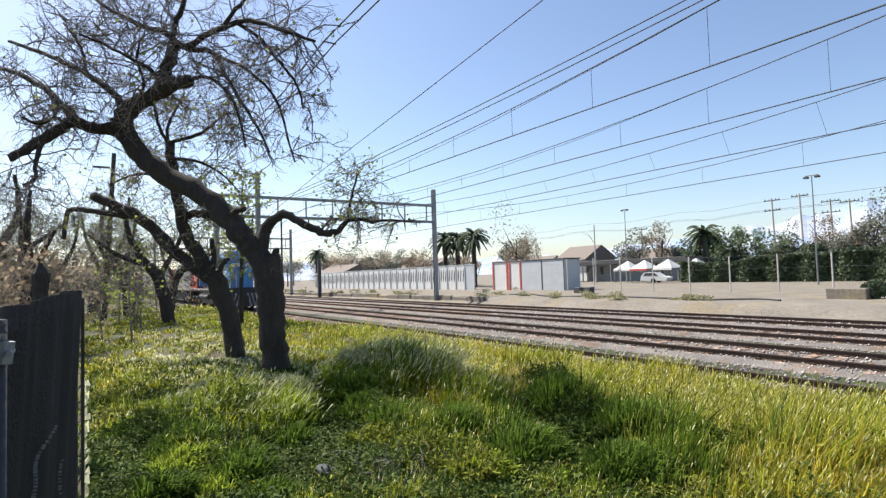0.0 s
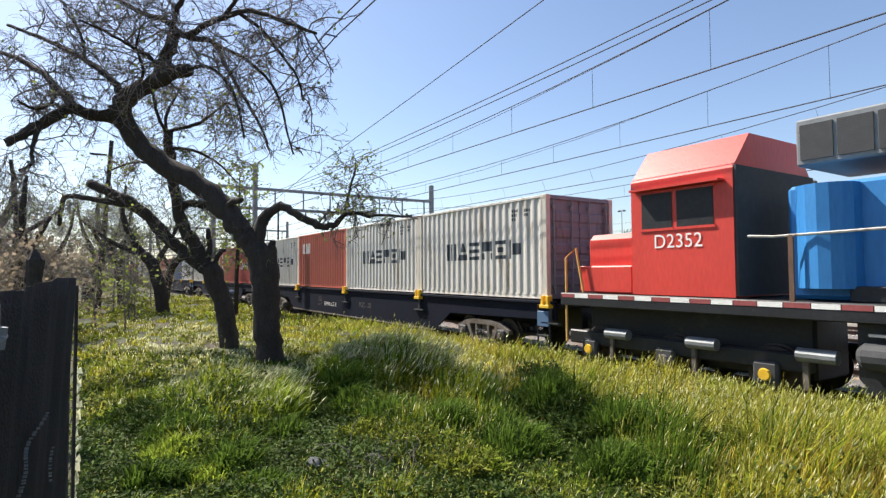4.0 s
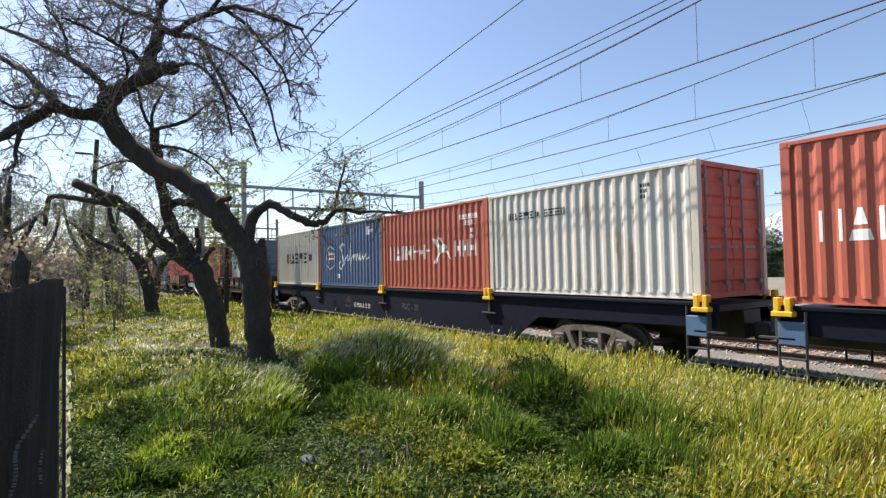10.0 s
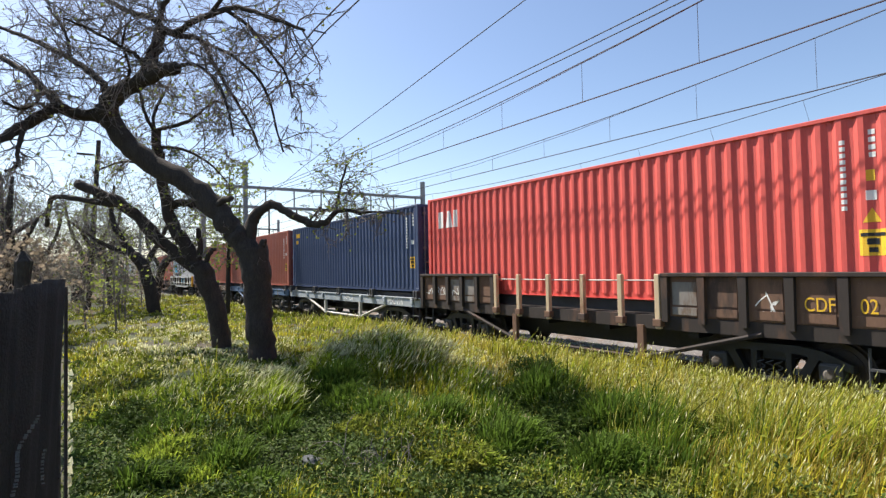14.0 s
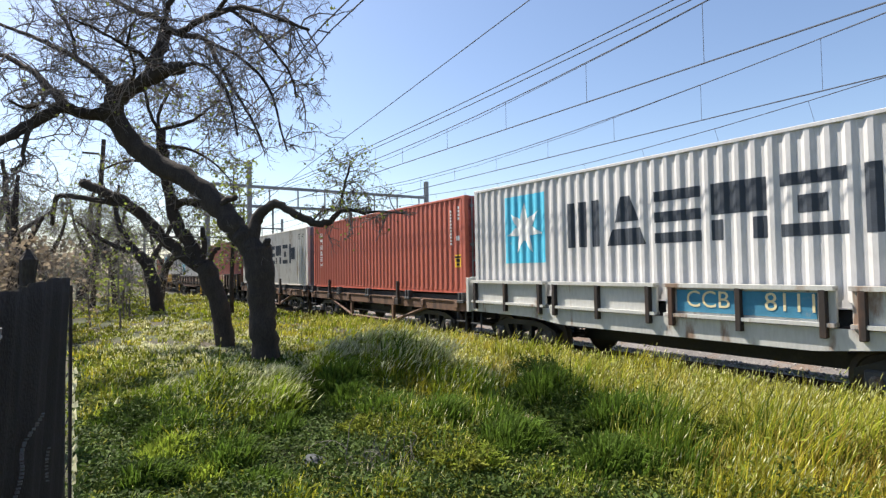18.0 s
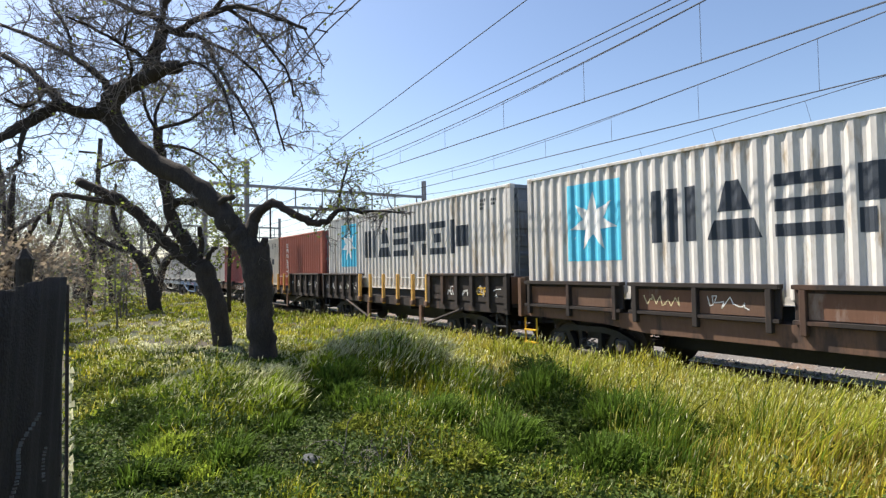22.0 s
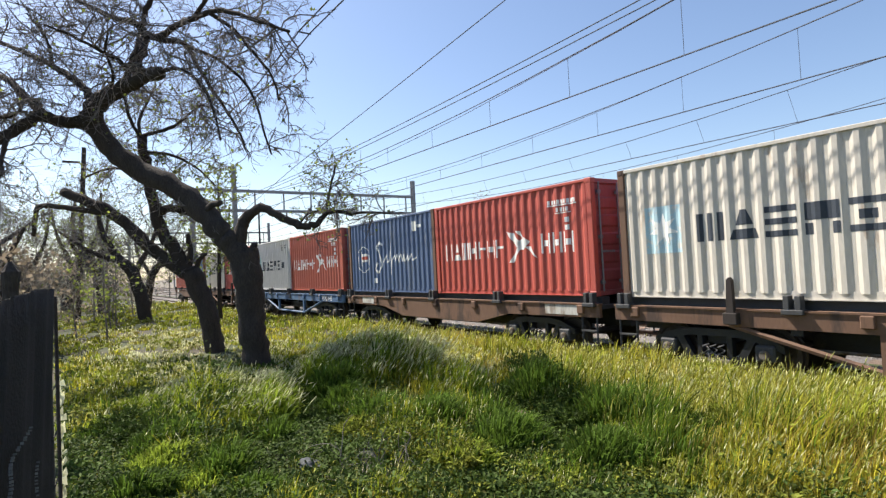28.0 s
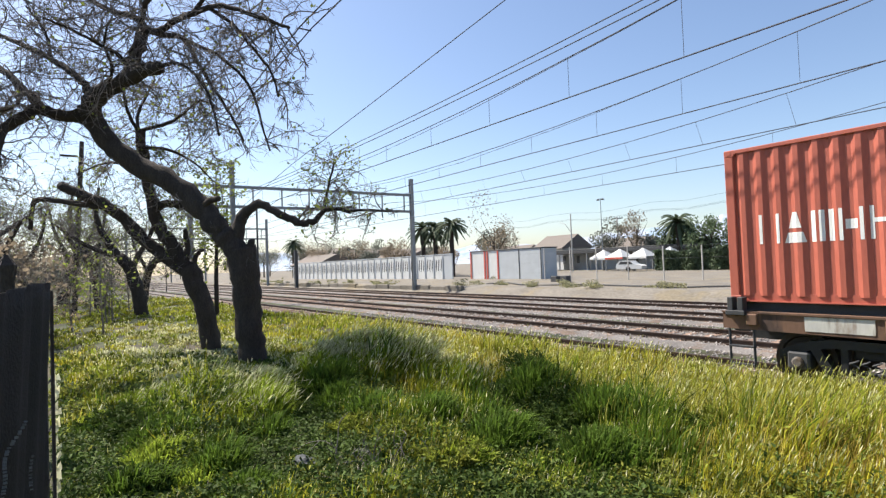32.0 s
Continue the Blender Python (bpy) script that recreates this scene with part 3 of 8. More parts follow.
def marks(kind, L, H):
    """Rows of shapes and material for one kind of lettering. x from the container's rear (left) end."""
    o = -L / 2
    big = L > 8

    def sh(polys):
        return [[(a + o, b) for a, b in p] for p in polys]
    out = []
    if kind in ("star", "star_faded", "star_teal", "word"):
        if big:
            sq, wd = (1.3, 0.82, 2.82, 2.55), (3.45, 1.14, 10.45, 2.16)
        else:
            sq, wd = (0.6, 0.86, 1.35, 1.76), (1.62, 1.03, 5.15, 1.53)
        if kind != "word":
            out.append((sh([rect(sq[0], sq[1], sq[2], sq[3])]), M[{"star": "cyan", "star_faded": "cyan_faded", "star_teal": "teal"}[kind]], "square_emblem"))
            out.append((sh(star((sq[0] + sq[2]) / 2, (sq[1] + sq[3]) / 2, (sq[2] - sq[0]) * 0.44)), M["white_mark"], "star"))
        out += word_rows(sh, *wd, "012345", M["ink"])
        out.append((sh(dashes(L - 1.3, H - 0.28, 3, 4) + dashes(L - 0.86, H - 0.30, 2, 4)), M["ink"], "code_mark"))
    elif kind == "line":
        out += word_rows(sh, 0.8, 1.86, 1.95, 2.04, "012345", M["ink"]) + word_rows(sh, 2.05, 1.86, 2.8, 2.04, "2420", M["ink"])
        out.append((sh(dashes(L - 1.25, H - 0.3, 3, 4)), M["ink"], "code_mark"))
    elif kind == "kite":
        z0, z1 = 1.02, 1.50
        out += word_rows(sh, 0.5, z0 - 0.06, 3.15, z1 - 0.06, "6709898", M["white_mark"]) + word_rows(sh, 4.45, z0 - 0.02, 5.5, z1 - 0.02, "999", M["white_mark"])
        out.append((sh([[(3.2, 1.62), (3.5, 1.56), (3.75, 1.3), (3.6, 1.2)], [(3.6, 1.3), (3.85, 1.45), (4.05, 1.32), (3.85, 1.12), (3.65, 1.15)], [(3.3, 0.82), (3.45, 0.82), (3.75, 1.18), (3.65, 1.22)], [(3.9, 1.2), (4.3, 0.88), (4.1, 1.2)], [(3.72, 1.6), (3.55, 1.62), (3.85, 1.38)]]), M["white_mark"], "kite_emblem"))
        out.append((sh([rect(4.72, 2.08, 5.62, 2.11), rect(4.95, 1.90, 5.42, 1.92)] + dashes(4.74, 2.22, 1, 9, 0.065, 0.1) + dashes(5.0, 2.04, 1, 4, 0.065, 0.1) + bars(5.25, 1.45, 1.8, 2, 0.12)), M["white_mark"], "code_mark"))
    elif kind == "script":
        out.append((sh(ring(1.2, 1.2, 0.5, 0.035) + [rect(0.98, 0.95, 1.03, 1.5), rect(1.05, 1.325, 1.5, 1.42), rect(1.05, 1.12, 1.5, 1.195)]), M["white_mark"], "round_emblem"))
        out.append((sh([rect(1.05, 1.2, 1.5, 1.32)]), PAINT["red"], "emblem_band"))
        wave = [(2.65, 1.68), (2.45, 1.78), (2.25, 1.62), (2.5, 1.3), (2.62, 0.95), (2.35, 0.7), (2.1, 0.82), (2.3, 1.05)]
        w2 = [(2.75, 1.05), (2.95, 1.3), (2.98, 1.02), (3.15, 1.1), (3.3, 1.75), (3.24, 0.6), (3.35, 1.1), (3.5, 1.28), (3.55, 1.02), (3.7, 1.3), (3.78, 1.02), (3.95, 1.3), (4.0, 1.04),
              (4.15, 1.3), (4.2, 1.04), (4.4, 1.26), (4.45, 1.04), (4.6, 1.28), (4.7, 1.06), (4.95, 1.16)]
        out.append((sh(stroke(wave, 0.085) + stroke(w2, 0.055)), M["white_mark"], "script_lettering"))
        out.append((sh([rect(4.75, 2.0, 5.0, 2.32), rect(5.05, 2.1, 5.3, 2.2), rect(2.0, 0.32, 2.25, 0.5)]), M["white_mark"], "code_mark"))
    elif kind == "column":
        x0, x1, z1, z0 = (0.75, 1.05, 2.45, 0.85) if big else (0.95, 1.3, 2.2, 0.6)
        h = (z1 - z0) / 6
        shapes = []
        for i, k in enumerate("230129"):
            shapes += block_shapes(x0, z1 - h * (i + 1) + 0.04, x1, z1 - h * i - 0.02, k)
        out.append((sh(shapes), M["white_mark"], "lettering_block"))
    elif kind == "cai":
        z0, z1 = (H - 0.95, H - 0.45)
        out.append((sh([rect(0.6, z0, 0.86, z1), [(0.94, z0), (1.3, z0), (1.2, z1), (1.06, z1)], rect(1.4, z0, 1.56, z1)]), M["white_mark"], "lettering_block"))
    elif kind == "seaco":
        out += word_rows(sh, 0.64, 2.08, 1.62, 2.28, "42929", M["white_mark"])
        out.append((sh([rect(0.34, 2.08, 0.62, 2.28)]), PAINT["coral"], "red_emblem"))
    elif kind == "logo":
        out.append((sh([rect(0.42, H - 0.72, 0.72, H - 0.3)]), M["white_mark"], "small_emblem"))
    elif kind == "yellow_top":
        out.append((sh([rect(0.5, H - 0.5, 0.95, H - 0.3), rect(0.5, H - 0.8, 0.8, H - 0.62)]), M["yellow"], "small_emblem"))
    elif kind == "label":
        out.append((sh([rect(0.5, H - 0.62, 1.3, H - 0.3)]), M["yellow"], "label_plate"))
    if big and kind != "star":
        out.append((sh(bars(L - 0.78, 1.42, 2.5, 11, 0.07)), M["white_mark"], "code_mark"))
        out.append((sh(bars(L - 0.42, 2.16, 2.6, 4, 0.08)), M["white_mark"], "code_mark"))
        out.append((sh([rect(L - 0.58, 0.78, L - 0.24, 1.16)]), M["yellow"], "warning_label"))
        out.append((sh([rect(L - 0.56, 1.06, L - 0.26, 1.11), rect(L - 0.48, 0.94, L - 0.34, 1.03), rect(L - 0.46, 0.83, L - 0.36, 0.9)]), M["black"], "label_print"))
        if kind in ("cai", "logo"):
            out.append((sh([[(L - 0.52, 1.26), (L - 0.3, 1.26), (L - 0.41, 1.47)]]), M["yellow"], "warning_triangle"))
            out.append((sh([rect(L - 0.46, 1.86, L - 0.36, 2.02)]), M["yellow"], "small_label"))
        out.append((sh([rect(L - 0.47, 1.58, L - 0.35, 1.72)]), M["white_mark"], "label"))
    return out


SHORT, LONG = (6.058, 2.591), (12.192, 2.896)
WORDS = {"white": "off-white", "cream": "weathered cream", "grey": "light grey", "red": "red", "orange": "orange-red", "brown": "red-brown", "faded": "faded red-brown", "coral": "bright red",
         "maroon": "maroon", "blue": "blue", "navy": "dark blue"}
SIGN = {"star": "star square and blocks", "star_faded": "faded star square", "star_teal": "greenish star square", "word": "dark block marks", "line": "small top marks", "kite": "white kite emblem",
        "script": "white script strokes", "column": "upright white marks", "cai": "white corner blocks", "seaco": "white and red marks", "logo": "small white emblem", "yellow_top": "small yellow marks",
        "label": "yellow label", "": "plain ribbed sides"}


def container(size, color, kind, post=None, end=None):
    """A freight container; origin under its middle, near side at -y, doors at +x."""
    L, H = size
    feet = "forty-foot" if L > 8 else "twenty-foot"
    t = thing("shipping_container", f"{WORDS[color]} {feet} shipping container, {SIGN[kind]}", "container", "containers on the train")
    p = PAINT[color]
    q = PAINT[post] if post else p
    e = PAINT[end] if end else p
    side = kept(("side", L), lambda: side_mesh(L, H))
    link("side_wall", side, t, material=p)
    link("side_wall", side, t, pose(0, 0, 0, 0, 0, 180), material=p)
    roof = kept(("roof", L), lambda: mesh_of("roof", boxes((-L / 2 + 0.05, -HALF + 0.03, H - 0.05, L / 2 - 0.05, HALF - 0.03, H - 0.02), bevel=0.005), PAINT["white"]))
    link("roof", roof, t, material=p)
    rail = kept(("rail", L), lambda: mesh_of("top_rail", boxes((-L / 2 + 0.16, -HALF, H - 0.075, L / 2 - 0.16, -HALF + 0.06, H - 0.008), bevel=0.008), PAINT["white"]))
    low = kept(("low", L), lambda: mesh_of("bottom_rail", boxes((-L / 2 + 0.16, -HALF + 0.038, 0.012, L / 2 - 0.16, -HALF + 0.075, 0.15), (-L / 2 + 0.16, -HALF + 0.006, 0.012, L / 2 - 0.16, -HALF + 0.04, 0.03)), PAINT["white"]))
    for r in (0, 180):
        link("top_rail", rail, t, pose(0, 0, 0, 0, 0, r), material=p)
        link("bottom_rail", low, t, pose(0, 0, 0, 0, 0, r), material=p)
    floor = kept(("floor", L), lambda: mesh_of("underframe", boxes((-L / 2 + 0.1, -HALF + 0.06, 0.03, L / 2 - 0.1, HALF - 0.06, 0.14)), M["dark"]))
    link("underframe", floor, t)
    up = kept(("post", H), lambda: mesh_of("corner_post", boxes((-0.075, -0.07, 0.11, 0.075, 0.07, H - 0.11), bevel=0.012), PAINT["white"]))
    cast = kept("casting", casting_mesh)
    for sx in (-1, 1):
        for sy in (-1, 1):
            link("corner_post", up, t, pose(sx * (L / 2 - 0.078), sy * (HALF - 0.073), 0), material=q)
            for z in (0.06, H - 0.06):
                link("corner_casting", cast, t, pose(sx * (L / 2 - 0.09), sy * (HALF - 0.082), z, 0, 0, 0 if sy < 0 else 180), material=q)
    head = kept(("head", H), lambda: mesh_of("header", boxes((-0.06, -HALF + 0.15, H - 0.11, 0.06, HALF - 0.15, H - 0.01), bevel=0.008), PAINT["white"]))
    sill = kept("sill", lambda: mesh_of("end_sill", boxes((-0.06, -HALF + 0.15, 0.01, 0.06, HALF - 0.15, 0.12), bevel=0.008), PAINT["white"]))
    for sx in (-1, 1):
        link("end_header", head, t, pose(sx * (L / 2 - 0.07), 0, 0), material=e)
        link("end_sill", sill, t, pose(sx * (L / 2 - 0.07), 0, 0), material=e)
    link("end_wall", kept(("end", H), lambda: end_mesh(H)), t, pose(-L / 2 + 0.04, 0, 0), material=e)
    leaf = kept(("door", H), lambda: door_mesh(H))
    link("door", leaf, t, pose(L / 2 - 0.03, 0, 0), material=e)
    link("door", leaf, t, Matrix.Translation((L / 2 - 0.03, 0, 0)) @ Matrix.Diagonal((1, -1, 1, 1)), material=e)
    rod = kept(("rod", H), lambda: rod_mesh(H))
    for y in (-0.95, -0.32, 0.32, 0.95):
        link("locking_rod", rod, t, pose(L / 2 - 0.03, y, 0))
    for i, (polys, m, name) in enumerate(kept(("marks", kind, L), lambda: marks(kind, L, H))):
        me = kept(("decal", kind, L, i), lambda: decal_mesh(polys, m, proud=0.009 if name in ("star", "label_print") else 0.004))
        tagged(link(name, me, t), kind="stuff" if name in ("code_mark", "label_print") else "")
    return t


# ---- wagons ----
def wheelset_mesh():
    bm = tube(bmesh.new(), [(0, -1.0, 0), (0, 1.0, 0)], 0.07, 8)
    for s in (-1, 1):
        a = s * (GAUGE / 2 - 0.03)
        b = s * (GAUGE / 2 + 0.1)
        turned(bm, [(a, 0.49), (a + s * 0.03, 0.49), (a + s * 0.04, 0.46), (b, 0.452), (b, 0.38), (b - s * 0.03, 0.36), (b - s * 0.04, 0.16), (b + s * 0.02, 0.13), (b + s * 0.02, 0.07)], 24)
        for k in range(3):
            c, d = math.cos(k * 2.094), math.sin(k * 2.094)
            box(bm, 0.25 * c - 0.04, b - 0.035, 0.25 * d - 0.04, 0.25 * c + 0.04, b - 0.005, 0.25 * d + 0.04)
    return mesh_of("wheelset", bm, M["wheel"])


def side_frame_mesh():
    """An open cast frame: top chord, bottom chord, two columns and two diagonals."""
    bm = bmesh.new()
    for poly in ([(-1.17, 0.62), (-0.76, 0.79), (-0.42, 0.84), (-0.42, 0.71), (-0.70, 0.66), (-1.17, 0.50)], [(-0.42, 0.84), (0.42, 0.84), (0.42, 0.71), (-0.42, 0.71)],
                 [(1.17, 0.50), (0.70, 0.66), (0.42, 0.71), (0.42, 0.84), (0.76, 0.79), (1.17, 0.62)], [(-0.50, 0.31), (-0.36, 0.20), (0.36, 0.20), (0.50, 0.31), (0.34, 0.33), (-0.34, 0.33)],
                 [(-0.72, 0.66), (-0.52, 0.29), (-0.38, 0.31), (-0.58, 0.68)], [(0.72, 0.66), (0.58, 0.68), (0.38, 0.31), (0.52, 0.29)]):
        prism(bm, poly, -0.075, 0.075)
    for x in (-0.27, 0.27):
        box(bm, x - 0.05, -0.07, 0.32, x + 0.05, 0.07, 0.72, bevel=0.01)
    return mesh_of("side_frame", bm, M["bogie"])


def spring_mesh():
    bm = tube(bmesh.new(), [(0.055 * math.cos(a), 0.055 * math.sin(a), 0.33 + 0.03 * a / 1.57) for a in (i * 0.785 for i in range(17))], 0.014, 4)
    return mesh_of("spring", bm, M["dark"])


def add_bogie(t, x, material=None):
    b = link("bogie", kept("bolster", lambda: mesh_of("bolster", boxes((-0.2, -1.03, 0.55, 0.2, 1.03, 0.8), bevel=0.02), M["bogie"])), t, pose(x, 0, 0), material=material)
    for s in (-1, 1):
        link("side_frame", kept("side_frame", side_frame_mesh), b, pose(0, s * 1.1, 0), material=material)
        link("spring_seat", kept("spring_seat", lambda: mesh_of("spring_seat", boxes((-0.3, -0.14, 0.24, 0.3, 0.14, 0.32), bevel=0.02), M["bogie"])), b, pose(0, s * 1.1, 0))
        for dx in (-0.88, 0.88):
            link("axle_box", kept("axle_box", lambda: mesh_of("axle_box", boxes((-0.16, -0.13, 0.34, 0.16, 0.13, 0.62), bevel=0.03), M["dark"])), b, pose(dx, s * 1.1, 0))
            link("axle_cap", kept("axle_cap", lambda: mesh_of("axle_cap", turned(bmesh.new(), [(-0.12, 0.09), (-0.16, 0.085), (-0.18, 0.06), (-0.18, 0.0)], 14), M["bogie"])), b, pose(dx, s * 1.1, 0.46, 0, 0, 0 if s < 0 else 180))
        for dx in (-0.14, 0.0, 0.14):
            link("spring", kept("spring", spring_mesh), b, pose(dx, s * 1.2, 0))
    for k, dx in enumerate((-0.88, 0.88)):
        w = link("wheelset", kept("wheelset", wheelset_mesh), b, pose(dx, 0, 0.46))
        WHEELS[k].append(w)
    return b


WHEELS = ([], [])


def twist_cone(t, x, y, material):
    bm = boxes((-0.13, -0.10, -0.16, -0.04, 0.06, 0.10), (0.04, -0.10, -0.16, 0.13, 0.06, 0.10), (-0.16, -0.12, -0.20, 0.16, 0.08, -0.12), bevel=0.01)
    return link("lock_bracket", kept("bracket", lambda: mesh_of("lock_bracket", bm, M["yellow"])), t, pose(x, y, 0), material=material)


def ladder_mesh(h):
    bm = bmesh.new()
    for x in (-0.2, 0.2):
        tube(bm, [(x, 0, 0.28), (x, 0, 0.28 + h)], 0.022, 5)
    for z in (0.32, 0.62):
        box(bm, -0.2, -0.05, z, 0.2, 0.05, z + 0.03)
    return mesh_of("ladder", bm, M["dark"])


def coupler_mesh():
    bm = boxes((-0.35, -0.12, 0.78, 0.25, 0.12, 1.02), (0.2, -0.2, 0.74, 0.5, 0.2, 1.06), bevel=0.03)
    return mesh_of("coupler", bm, M["black"])


def couplers(t, half):
    c = kept("coupler", coupler_mesh)
    link("coupler", c, t, pose(half - 0.1, 0, 0))
    link("coupler", c, t, pose(-half + 0.1, 0, 0, 0, 0, 180))


def well_wagon(front, rear, beam=False):
    """A long black deep-sided container wagon for four short boxes; x from its middle."""
    half = (front - rear) / 2 + 0.25
    t = thing("container_wagon", "long black deep-sided container wagon with yellow lock brackets", "rail wagon", "wagons of the train")
    side = [(-half, 1.46), (-half, 1.02), (-half + 4.5, 0.94), (-half + 5.4, 0.36), (half - 5.4, 0.36), (half - 4.5, 0.94), (half, 1.02), (half, 1.46)]
    for s in (-1, 1):
        bm = bmesh.new()
        prism(bm, side, min(s * 1.20, s * 1.14), max(s * 1.20, s * 1.14))
        part("side_sill", bm, M["well_side"], t)
        bm = boxes((-half, s * 1.21 - 0.06, 1.40, half, s * 1.21 + 0.06, 1.47), bevel=0.01)
        part("top_flange", bm, M["well_side"], t)
        part("bottom_flange", boxes((-half + 5.4, s * 1.19 - 0.06, 0.33, half - 5.4, s * 1.19 + 0.06, 0.37)), M["bogie"], t, "dusty lower flange")
    part("deck", boxes((-half, -1.12, 1.30, half, 1.12, 1.40)), M["black"], t)
    part("centre_beam", boxes((-half, -0.3, 0.75, half, 0.3, 1.28)), M["black"], t)
    for x in (-half + 0.12, -6.1, 0.0, 6.1, half - 0.12):
        for y in (-1.24, 1.24):
            twist_cone(t, x if abs(x) < 7 else x - 0.12 * (1 if x > 0 else -1), y, M["yellow"]).location.z = 1.5
            part("stiffener", boxes((x - 0.03, y - 0.02, 0.95, x + 0.03, y + 0.02, 1.3), (x - 0.28, y - 0.05, 0.93, x + 0.28, y + 0.05, 0.96)), M["dark"], t)
    for x in (-half + 2.95, half - 2.95):
        add_bogie(t, x)
    lad = kept("ladder", lambda: ladder_mesh(1.1))
    for x in (-half + 0.35, half - 0.35):
        for y in (-1.26, 1.26):
            link("ladder", lad, t, pose(x, y, 0))
            part("number_plate", boxes((x - 0.2, y - 0.03, 0.85, x + 0.2, y + 0.03, 1.22), bevel=0.01), PAINT["sill_blue"], t, "pale blue plate")
    couplers(t, half)
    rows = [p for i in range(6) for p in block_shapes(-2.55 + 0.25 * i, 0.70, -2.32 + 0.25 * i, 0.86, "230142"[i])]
    link("lettering_block", decal_mesh(rows, M["pole_wood"], y=-1.205), t, label="pale grey block lettering")
    link("fleet_code", text_mesh("PGC - 20", 0.20, M["worn_mark"]), t, pose(1.28, -1.206, 0.80), "grey fleet code")
    scrawl(t, -3.35, -2.75, 0.78, 1.12, -1.206, M["graffiti_dim"], 21, 0.02, "faded brown scrawl")
    scrawl(t, -3.3, -2.85, 0.66, 0.76, -1.206, M["graffiti_dim"], 22, 0.018, "faded brown scrawl")
    if beam:
        part("brake_beam", boxes((2.62, -1.30, 0.80, 5.9, -1.22, 0.95), bevel=0.012), PAINT["navy"], t, "blue steel brake beam")
        part("brake_rod", tube(bmesh.new(), [(3.2, -1.25, 0.72), (5.2, -1.25, 0.72)], 0.02, 6), M["galv"], t)
    return t


def underworks(t, half):
    """Brake gear hung under the middle of a wagon."""
    part("belly_beam", boxes((-half + 3.2, -0.2, 0.42, half - 3.2, 0.2, 0.66)), M["black"], t)
    part("brake_cylinder", tube(bmesh.new(), [(-2.2, 0.62, 0.66), (-1.3, 0.62, 0.66)], 0.2, 12), M["black"], t)
    part("air_reservoir", tube(bmesh.new(), [(0.3, 0.66, 0.7), (0.4, 0.66, 0.7), (1.5, 0.66, 0.7), (1.6, 0.66, 0.7)], [0.12, 0.22, 0.22, 0.12], 12), M["black"], t)
    for x in (-2.9, -0.9, 0.9, 2.9):
        part("cross_beam", boxes((x - 0.09, -1.24, 0.82, x + 0.09, 1.24, 1.08)), M["black"], t)
    part("brake_pull_rod", tube(bmesh.new(), [(-half + 2.2, 0.35, 0.5), (half - 2.2, 0.35, 0.5)], 0.025, 6), M["black"], t)


SCRAWLS = {"PDC  242": ((0.4, 1.7, "teal_spray"), (3.0, 3.6, "teal_spray"), (3.75, 3.95, "yellow"), (4.28, 4.5, "yellow"), (5.35, 5.6, "yellow")),
           "PDC 295": ((0.4, 1.9, "pink_spray"), (-3.4, -2.5, "white_mark")), "PDC 178": ((-1.0, 0.2, "ink"),), "PDC 127": ((-2.0, -0.8, "white_mark"),), "PDC 226": ((0.3, 1.2, "white_mark"),)}


